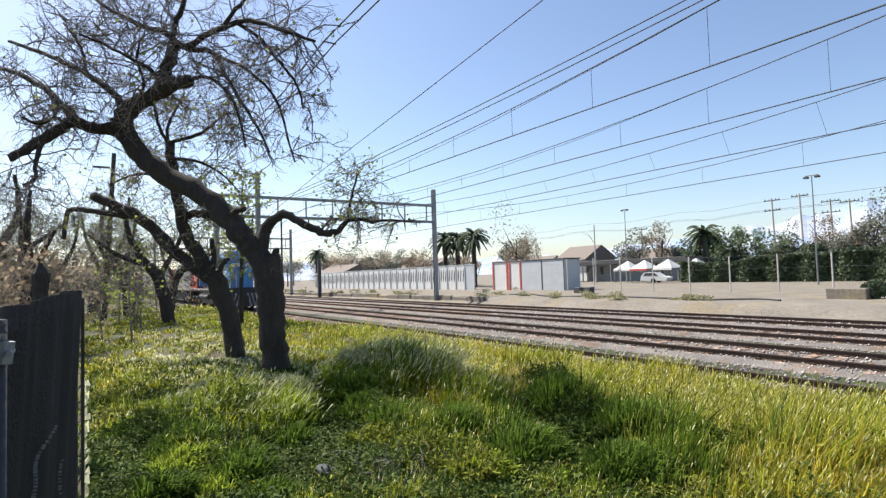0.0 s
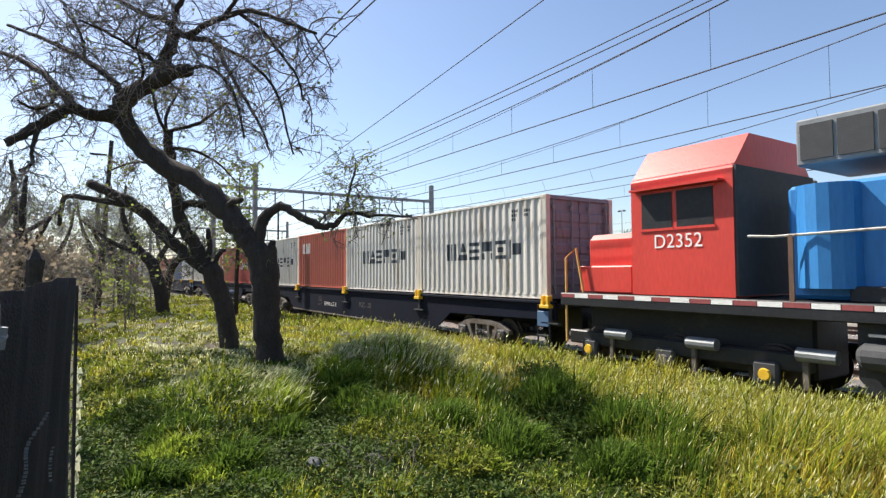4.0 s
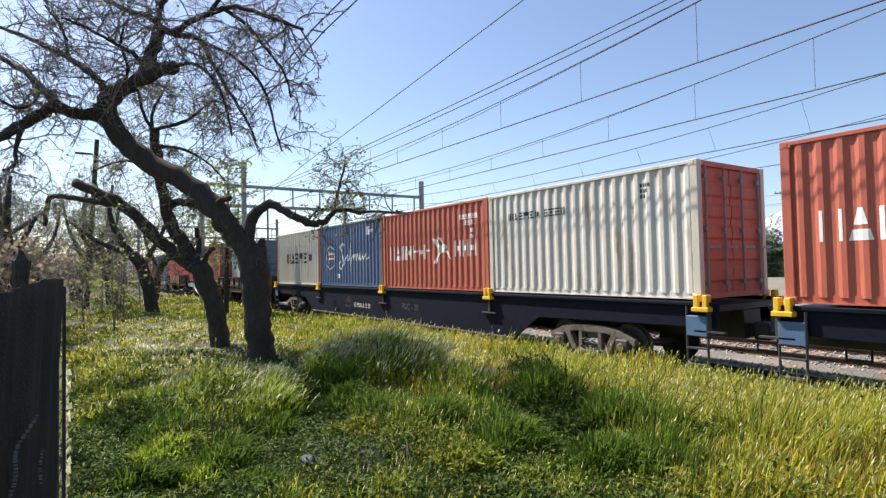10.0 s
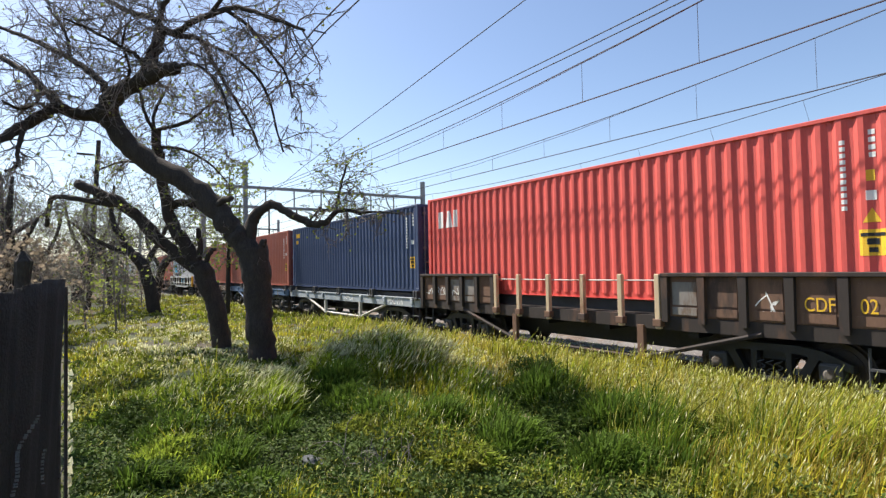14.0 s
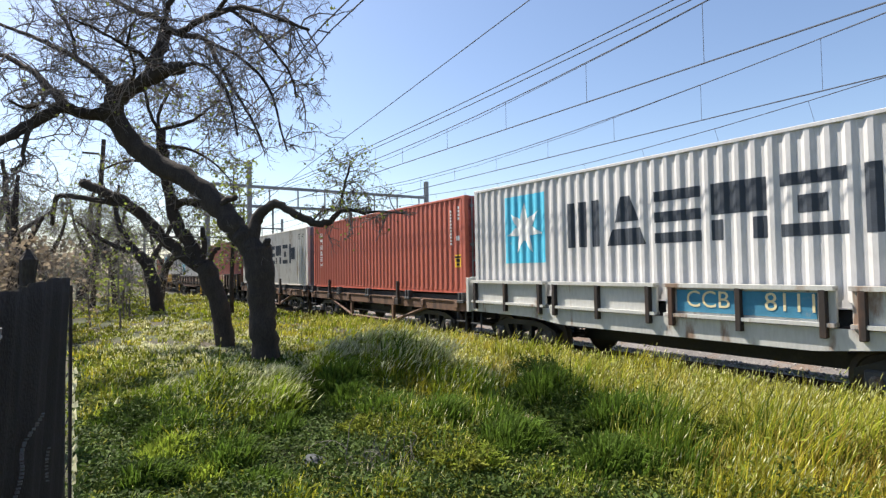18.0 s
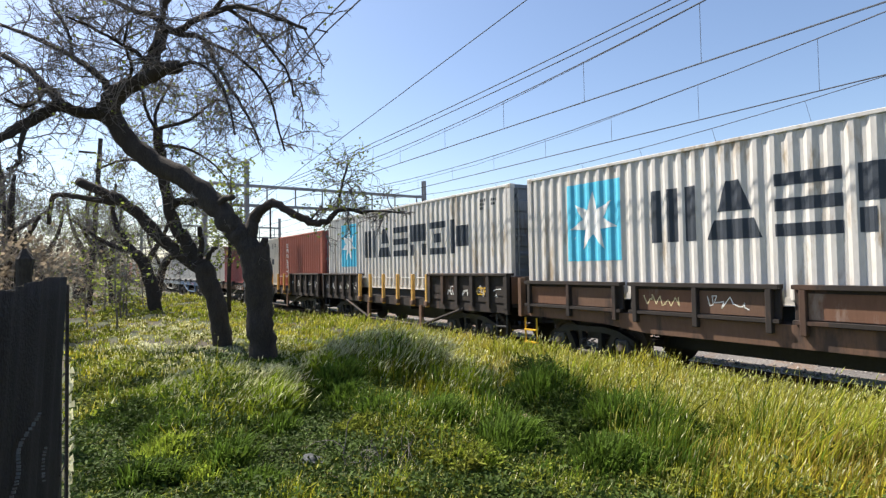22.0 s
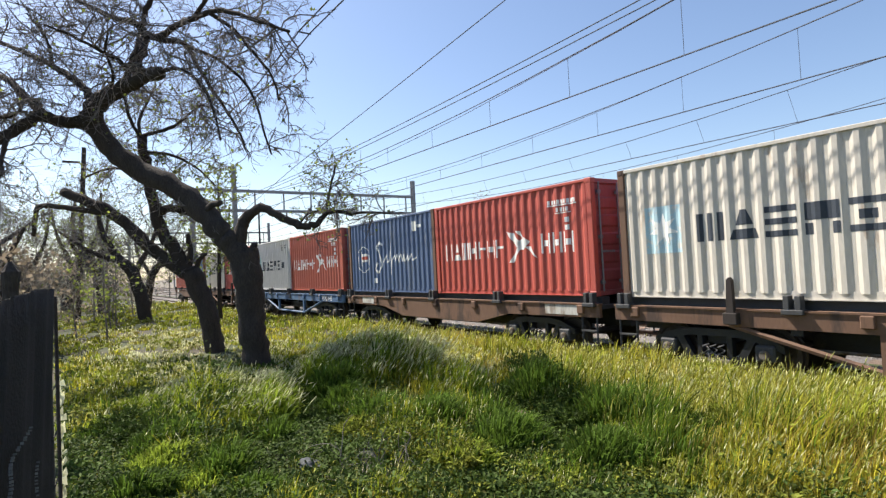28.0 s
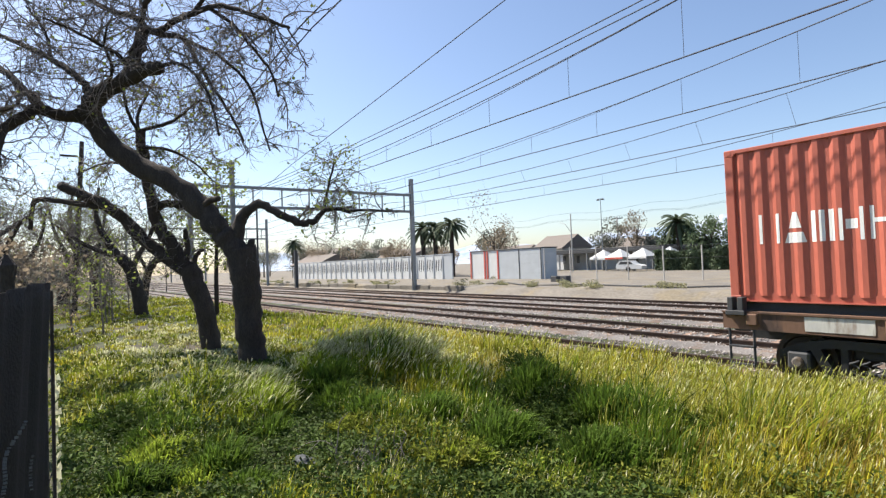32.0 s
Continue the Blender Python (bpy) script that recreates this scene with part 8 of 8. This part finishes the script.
def weed_bush(cx, cy, r, h, seed, leaf, size=0.05):
    """A low bush of leafy shoots: lanceolate leaves along stems that fan out from the ground."""
    g = np.random.RandomState(seed)
    shoots = int(150 * (r / 0.5) ** 2)
    per = 26
    a, k = g.rand(shoots) * 6.2832, np.sqrt(g.rand(shoots))
    foot = np.stack([0.55 * r * k * np.cos(a), 0.55 * r * k * np.sin(a), 0 * a], 1)
    rise = h * np.sqrt(np.clip(1.05 - k ** 2, 0.08, 1)) * (0.65 + 0.45 * g.rand(shoots))
    top = np.stack([r * k * np.cos(a) + 0.05 * g.randn(shoots), r * k * np.sin(a) + 0.05 * g.randn(shoots), rise], 1)
    u = (0.12 + 0.88 * g.rand(shoots, per) ** 0.7)[..., None]
    p = (foot[:, None] * (1 - u) + top[:, None] * u)
    p[..., 2] = (top[:, None, 2:] * u ** 0.8)[..., 0]
    p = p.reshape(-1, 3)
    n = len(p)
    p[:, 2] += ground_at(cx + p[:, 0], cy + p[:, 1])
    d = np.repeat(top - foot, per, 0)
    d /= np.linalg.norm(d, axis=1)[:, None]
    d = d * 0.5 + g.randn(n, 3) * 0.6 + [0, 0, 0.1]
    d /= np.linalg.norm(d, axis=1)[:, None]
    c = np.cross(d, g.randn(n, 3) * 0.6 + [0, 0, 1])
    c /= np.linalg.norm(c, axis=1)[:, None]
    nr = np.cross(c, d)
    L = (size * (0.5 + 0.9 * g.rand(n)))[:, None]
    md = p + d * L * 0.5 + nr * L * 0.08
    v = np.stack([p, md + c * L * 0.17, p + d * L - nr * L * 0.16, md - c * L * 0.17], 1).reshape(-1, 3)
    o = np.arange(n)[:, None] * 4
    f = np.concatenate([o + [[0, 1, 2]], o + [[0, 2, 3]]], 1).reshape(-1, 3)
    t = thing("weed_bush", "low bush of leafy green weeds in the grass", "weeds", "weeds on the verge", m=pose(cx, cy, 0))
    tagged(link("foliage", raw("foliage", v, f, M[leaf]), t), kind="stuff")
    return t


def lush_share(x, y):
    """1 in the dark green hollows and on the shrubby cushions between the tree and the tracks, where darker plants also
    stand for shade.
    """
    spots = ((-8.0, 4.0, 0.9, 0.5, 0.9), (-7.2, 4.2, 0.6, 0.5, 0.9), (-7.0, 2.7, 1.3, 0.4, 1.0), (-5.6, 2.4, 1.0, 0.6, 0.7), (-4.4, 4.2, 1.3, 0.8, 1.2), (-3.4, 4.2, 1.0, 0.7, 1.1), (-5.0, 1.0, 1.2, 0.6, 0.9), (-6.8, 0.7, 1.0, 0.5, 0.7), (-8.4, 1.6, 1.2, 0.6, 0.45))
    k = sum(w * np.exp(-((x - a) / rx) ** 2 - ((y - b) / ry) ** 2) for a, b, rx, ry, w in spots)
    return np.clip(1.9 * wave(x, y, 2.9, 5.0) - 0.1, 0.12, 1) * np.clip(k, 0, 1)


def dry_share(x, y):
    """1 where the grass has ripened to yellow-green, near the tracks and on the right."""
    d = np.maximum(np.clip((y - 4.3 + 0.25 * (x + 8)) / 2.2, 0, 1), 0.3 * np.clip((-x - 9.5) / 3, 0, 1))
    return np.clip(d + 0.6 * (wave(x, y, 0.9, 2.0) - 0.5) * np.clip((y - 2.4) / 2, 0.1, 1), 0.03, 0.97) * (1 - 0.85 * lush_share(x, y))


def build_grass():
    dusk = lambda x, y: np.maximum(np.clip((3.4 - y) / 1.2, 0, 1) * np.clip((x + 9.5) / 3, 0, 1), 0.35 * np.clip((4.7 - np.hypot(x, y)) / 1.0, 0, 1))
    weedy = lambda x, y: (1 - 0.8 * np.clip((-x - 9.5) / 3, 0, 1)) * np.clip(0.25 + 0.75 * np.clip((4.6 - y) / 2.0, 0, 1) + 0.4 * (wave(x, y, 1.7, 6.0) - 0.5), 0, 1)
    tip, h, r, g = blades("green_grass", "lush green grass tufts on the verge", 20000, 17, 1, M["grass"], 1.0, 0.009, 0.2,
                          lambda x, y, r, g: g.rand(len(x)) > np.maximum(np.maximum(dry_share(x, y) * 0.75, 0.45 * np.clip((4.4 - y) / 1.5, 0, 1)), np.maximum(0.5 * near_any(x, y, SHRUBS), 0.9 * lush_share(x, y))))
    tip2, h2, r2, g2 = blades("ripe_grass", "tall yellow-green ripening grass near the rails", 24000, 17, 2, M["grass_dry"], 0.92, 0.0075, 0.16,
                              lambda x, y, r, g: g.rand(len(x)) < dry_share(x, y) * (1 - 0.75 * near_any(x, y, SHRUBS)), radius=0.13)
    tip3, h3, r3, g3 = blades("lush_grass", "dark lush green grass, taken darker for shade in a hollow", 16000, 18, 5, M["lush"], 1.15, 0.011, 0.18, lambda x, y, r, g: g.rand(len(x)) < lush_share(x, y))
    leaves("weeds", "low leafy green weeds among the grass", 19000, 30, 3, M["weed"], 0.036, 0.95, lambda x, y, r, g: g.rand(len(x)) < 0.85 * weedy(x, y) * (1 - 0.6 * dusk(x, y)) * (1 - 0.7 * np.maximum(lush_share(x, y), near_any(x, y, SHRUBS))))
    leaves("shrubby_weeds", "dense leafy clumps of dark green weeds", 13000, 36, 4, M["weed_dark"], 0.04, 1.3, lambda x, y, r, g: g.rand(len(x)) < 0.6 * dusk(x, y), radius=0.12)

    # pale heads by place; the weak last term strews pale blades as highlights
    pale_keep = lambda x, y, r, g: g.rand(len(x)) < 0.9 * np.clip(np.exp(-((x + 14.5) / 5.0) ** 2 - ((y - 2.9) / 1.5) ** 2) + 0.9 * np.exp(-((x + 8.9) / 1.3) ** 2 - ((y - 4.75) / 0.9) ** 2) + 0.5 * np.exp(-((x + 11) / 2.5) ** 2 - ((y - 5.6) / 0.8) ** 2) + 0.6 * np.exp(-((x + 7.8) / 0.6) ** 2 - ((y - 4.0) / 0.5) ** 2) + 0.03 * np.clip((x + 12) / 3, 0, 1) * np.clip((5 - y) / 1.5, 0, 1), 0, 1) * (0.35 + 0.65 * wave(x, y, 2.3, 3.0))
    blades("feathery_grass", "pale feathery grass heads round the trees", 22000, 14, 8, M["pale_grass"], 0.85, 0.010, 0.3, pale_keep, radius=0.12)

    blades("young_grass", "bright young green grass blades in front of the hollows", 9000, 14, 15, M["young"], 1.25, 0.007, 0.22,
           lambda x, y, r, g: g.rand(len(x)) < 0.8 * np.clip(np.exp(-((x + 3.9) / 1.1) ** 2 - ((y - 3.1) / 0.75) ** 2) + np.exp(-((x + 2.9) / 0.7) ** 2 - ((y - 4.1) / 0.6) ** 2) + 0.7 * np.exp(-((x + 5.3) / 1.0) ** 2 - ((y - 4.3) / 0.45) ** 2) + 0.7 * np.exp(-((x + 5.4) / 1.2) ** 2 - ((y - 2.6) / 0.5) ** 2), 0, 1), radius=0.12)

    def share(p):
        x, y = p[:, 0], p[:, 1]
        white = np.exp(-((x + 16) / 6.5) ** 2 - ((y - 2.6) / 1.6) ** 2) + 0.8 * np.exp(-((x + 9.3) / 1.8) ** 2 - ((y - 5.0) / 1.3) ** 2)
        return 0.03 + 0.8 * np.clip(white, 0, 1)
    def heads(name, label, pts, material, seed, length, width):
        dist = np.hypot(pts[:, 0], pts[:, 1])
        k = len(pts)
        q = np.random.RandomState(seed)
        L = length * (0.7 + 0.6 * q.rand(k)) * np.maximum(1, dist / 16)
        wd = width * np.maximum(0.62, dist / 6.5)
        d = np.stack([0.25 + 0.22 * q.randn(k), 0.1 + 0.22 * q.randn(k), np.ones(k)], 1)
        d /= np.linalg.norm(d, axis=1)[:, None]
        s = np.cross(d, q.randn(k, 3))
        s /= np.linalg.norm(s, axis=1)[:, None]
        u = np.cross(d, s)
        lo, hi, md = pts - d * L[:, None] * 0.3, pts + d * L[:, None] * 0.7, pts + d * L[:, None] * 0.1
        ww = wd[:, None]
        v = np.stack([lo, md + s * ww, md - s * ww * 0.5 + u * ww * 0.86, md - s * ww * 0.5 - u * ww * 0.86, hi], 1).reshape(-1, 3)
        o = np.arange(k)[:, None] * 5
        f = np.concatenate([o + [[0, 1, 2]], o + [[0, 2, 3]], o + [[0, 3, 1]], o + [[1, 4, 2]], o + [[2, 4, 3]], o + [[3, 4, 1]]], 1).reshape(-1, 3)
        tagged(new(name, raw(name, v, f, material)), label, "grass", kind="stuff")

    heads("seed_heads", "pale backlit grass seed heads", np.concatenate([tip[g.rand(len(tip)) < share(tip)], tip2[g2.rand(len(tip2)) < share(tip2)]]), M["seed"], 7, 0.075, 0.006)
    heads("barley_spikes", "yellow-green wild barley spikes above the grass", np.concatenate([tip2[g2.rand(len(tip2)) < 0.2], tip3[g3.rand(len(tip3)) < 0.03], tip[g.rand(len(tip)) < 0.05]]), M["spike"], 9, 0.095, 0.0055)


build_grass()


def build_carpet():
    """Low creeping leaves that cover the soil between the clumps."""
    x, y, r, g = scatter(300000, 15, 3.0, 15)
    ok = dry_share(x, y) < 0.16 + 0.2 * g.rand(len(x))
    x, y, r = x[ok], y[ok], r[ok]
    n = len(x)
    p = np.stack([x, y, ground_at(x, y) + 0.01 + 0.085 * g.rand(n) ** 1.5 * (0.4 + 0.9 * wave(x, y, 3.3, 2.0))], 1)
    d = np.stack([g.randn(n), g.randn(n), 0.25 + 0.35 * g.randn(n)], 1)
    d /= np.linalg.norm(d, axis=1)[:, None]
    c = np.cross(d, g.randn(n, 3) * 0.5 + [0, 0, 1])
    c /= np.linalg.norm(c, axis=1)[:, None]
    L = (0.045 * (0.5 + 0.9 * g.rand(n)) * np.maximum(1, r / 6))[:, None]
    md = p + d * L * 0.5 + [0, 0, 0.006]
    v = np.stack([p, md + c * L * 0.24, p + d * L, md - c * L * 0.24], 1).reshape(-1, 3)
    o = np.arange(n)[:, None] * 4
    f = np.concatenate([o + [[0, 1, 2]], o + [[0, 2, 3]]], 1).reshape(-1, 3)
    tagged(new("creeping_weeds", raw("creeping_weeds", v, f, M["weed_dark"])), "low creeping dark green weeds over the soil", "weeds", kind="stuff")


build_carpet()


def build_clumps():
    rows = ((-8.15, 3.95, 0.62, 0.74, 0.60), (-7.45, 4.3, 0.55, 0.72, 0.55), (-8.9, 4.55, 0.7, 0.66, 0.7), (-7.0, 3.95, 0.42, 0.52, 0.2), (-9.8, 4.9, 0.7, 0.5, 0.45),
            (-9.0, 2.1, 0.6, 0.36, 0.3), (-8.1, 1.8, 0.6, 0.46, 0.12), (-7.3, 1.5, 0.5, 0.48, 0.1), (-8.6, 1.3, 0.5, 0.42, 0.1), (-9.9, 1.9, 0.6, 0.28, 0.3), (-6.75, 1.75, 0.35, 0.42, 0.1), (-9.9, 2.7, 0.5, 0.2, 0.4),
            (-4.85, 4.75, 0.4, 0.5, 0.08), (-3.75, 4.65, 0.45, 0.5, 0.08), (-5.55, 2.95, 0.4, 0.4, 0.06), (-4.9, 3.2, 0.35, 0.38, 0.05), (-3.9, 3.3, 0.4, 0.36, 0.05), (-6.1, 4.4, 0.45, 0.4, 0.1), (-3.1, 3.7, 0.35, 0.34, 0.06),
            (-8.45, 2.45, 0.40, 0.34, 0.16), (-7.95, 2.3, 0.36, 0.42, 0.14), (-7.45, 2.2, 0.38, 0.48, 0.12), (-6.95, 2.1, 0.34, 0.5, 0.1), (-6.45, 1.95, 0.3, 0.46, 0.1), (-8.9, 3.52, 0.3, 0.46, 0.2), (-7.9, 3.25, 0.34, 0.5, 0.14), (-7.1, 3.05, 0.34, 0.46, 0.08), (-6.4, 2.85, 0.3, 0.38, 0.08), (-6.3, 0.95, 0.4, 0.34, 0.06), (-5.6, 0.75, 0.35, 0.28, 0.04), (-4.9, 1.0, 0.3, 0.26, 0.04))
    g = random.Random(71)
    small = []
    while len(small) < 70:
        x, y = g.uniform(-9.5, -2.4), g.uniform(0.3, 5.0)
        dip = max(deep * math.exp(-((x - cx) / rx) ** 2 - ((y - cy) / ry) ** 2) for cx, cy, rx, ry, deep in HOLLOWS)
        if math.hypot(x, y) > 4.0 and dip < 0.35:
            small.append((x, y, g.uniform(0.14, 0.26), g.uniform(0.2, 0.36), g.choice((0.0, 0.02, 0.03))))
    # small clumps in the dark zone take lush, whose colour also carries shade
    for i, (x, y, r, h, heads) in enumerate(rows + tuple(small)):
        grass_clump(x, y, r, h, 700 + i, "lush" if 0.04 < heads < 0.09 or heads < 0.04 and float(lush_share(np.array(x), np.array(y))) > 0.2 else "clump", "pale_grass", heads)
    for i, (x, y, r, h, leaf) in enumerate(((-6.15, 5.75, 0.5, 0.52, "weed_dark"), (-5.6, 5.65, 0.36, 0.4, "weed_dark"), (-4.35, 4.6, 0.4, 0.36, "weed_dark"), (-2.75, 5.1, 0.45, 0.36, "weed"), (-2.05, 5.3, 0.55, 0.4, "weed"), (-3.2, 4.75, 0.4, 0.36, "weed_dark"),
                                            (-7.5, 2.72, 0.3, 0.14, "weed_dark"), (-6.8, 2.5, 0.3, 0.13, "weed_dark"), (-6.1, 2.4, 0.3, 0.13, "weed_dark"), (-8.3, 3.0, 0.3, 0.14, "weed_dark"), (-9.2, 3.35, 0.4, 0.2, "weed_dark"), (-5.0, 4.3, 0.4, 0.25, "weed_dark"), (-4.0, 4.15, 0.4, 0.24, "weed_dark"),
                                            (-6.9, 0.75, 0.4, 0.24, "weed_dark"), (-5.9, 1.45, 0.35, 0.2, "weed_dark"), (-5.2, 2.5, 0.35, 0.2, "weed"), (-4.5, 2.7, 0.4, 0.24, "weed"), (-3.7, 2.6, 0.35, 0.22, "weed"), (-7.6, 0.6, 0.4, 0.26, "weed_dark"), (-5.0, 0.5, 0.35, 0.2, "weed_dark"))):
        weed_bush(x, y, r, h, 900 + i, leaf)


build_clumps()


def build_litter():
    r = random.Random(12)
    spots = [(-4.35, 3.95, 0.12, "clod", "lump_of_earth", "bare lump of brown earth in the grass", "earth"), (-4.7, 8.1, 0.16, "stone", "pale_stone", "pale stone half hidden in grass", "stone"), (-4.6, 1.72, 0.10, "litter", "plastic_litter", "crumpled pale plastic litter in the grass", "litter"),
             (-4.95, 1.35, 0.08, "litter", "plastic_litter", "crumpled pale plastic litter in the grass", "litter"), (-4.3, 2.05, 0.07, "litter", "plastic_litter", "crumpled pale plastic litter in the grass", "litter"), (-3.6, 4.6, 0.12, "stone", "pale_stone", "pale stone half hidden in grass", "stone")]
    for x, y, s, m, name, label, cat in spots:
        bm = bmesh.new()
        bmesh.ops.create_icosphere(bm, subdivisions=3, radius=s)
        for v in bm.verts:
            v.co *= 1 + 0.8 * noise.noise(v.co * (9 if m == "clod" else 13) + Vector((x, y, 0))) + 0.3 * noise.noise(v.co * 40)
            v.co.z *= 0.5
        ob = new(name, mesh_of(name, bm, M[m]))
        ob.matrix_basis = pose(x, y, ground_z(x, y) + s * 0.45)
        tagged(ob, label, cat)
    t = thing("dead_twigs", "small heap of dead brown twigs", "twigs", m=pose(-4.0, 2.0, ground_z(-4.0, 2.0)))
    tw = Twigs(60)
    for i in range(50):
        tw.grow(Vector((r.gauss(0, 0.25), r.gauss(0, 0.18), 0.03)), Vector((r.gauss(0, 1), r.gauss(0, 1), 0.25)), 0.35, 0.005, 1, 0.2, 0, kids=2)
    tw.done(t)


build_litter()


# ---- what moves ----
def motions():
    for ob, x, z in TRAIN:
        walk(ob, [(t, pose(x + SPEED * t, TRACKS[0], z)) for t in (0, 8, 16, 24, 32)])
    turn = math.degrees(SPEED / 0.46)
    for k, dx in enumerate((-0.88, 0.88)):
        if not WHEELS[k]:
            continue
        first = WHEELS[k][0]
        walk(first, [(i / FPS, pose(dx, 0, 0.46, 0, turn * i / FPS, 0)) for i in range(32 * FPS + 1)])
        act = first.animation_data
        for w in WHEELS[k][1:]:
            w.rotation_mode = "QUATERNION"
            w.animation_data_create()
            w.animation_data.action = act.action
            w.animation_data.action_slot = act.action_slot
    for w, x in LOCO_WHEELS:
        walk(w, [(i / 30, pose(x, 0, 0.46, 0, turn * i / 30, 0)) for i in range(0, 961)])


motions()
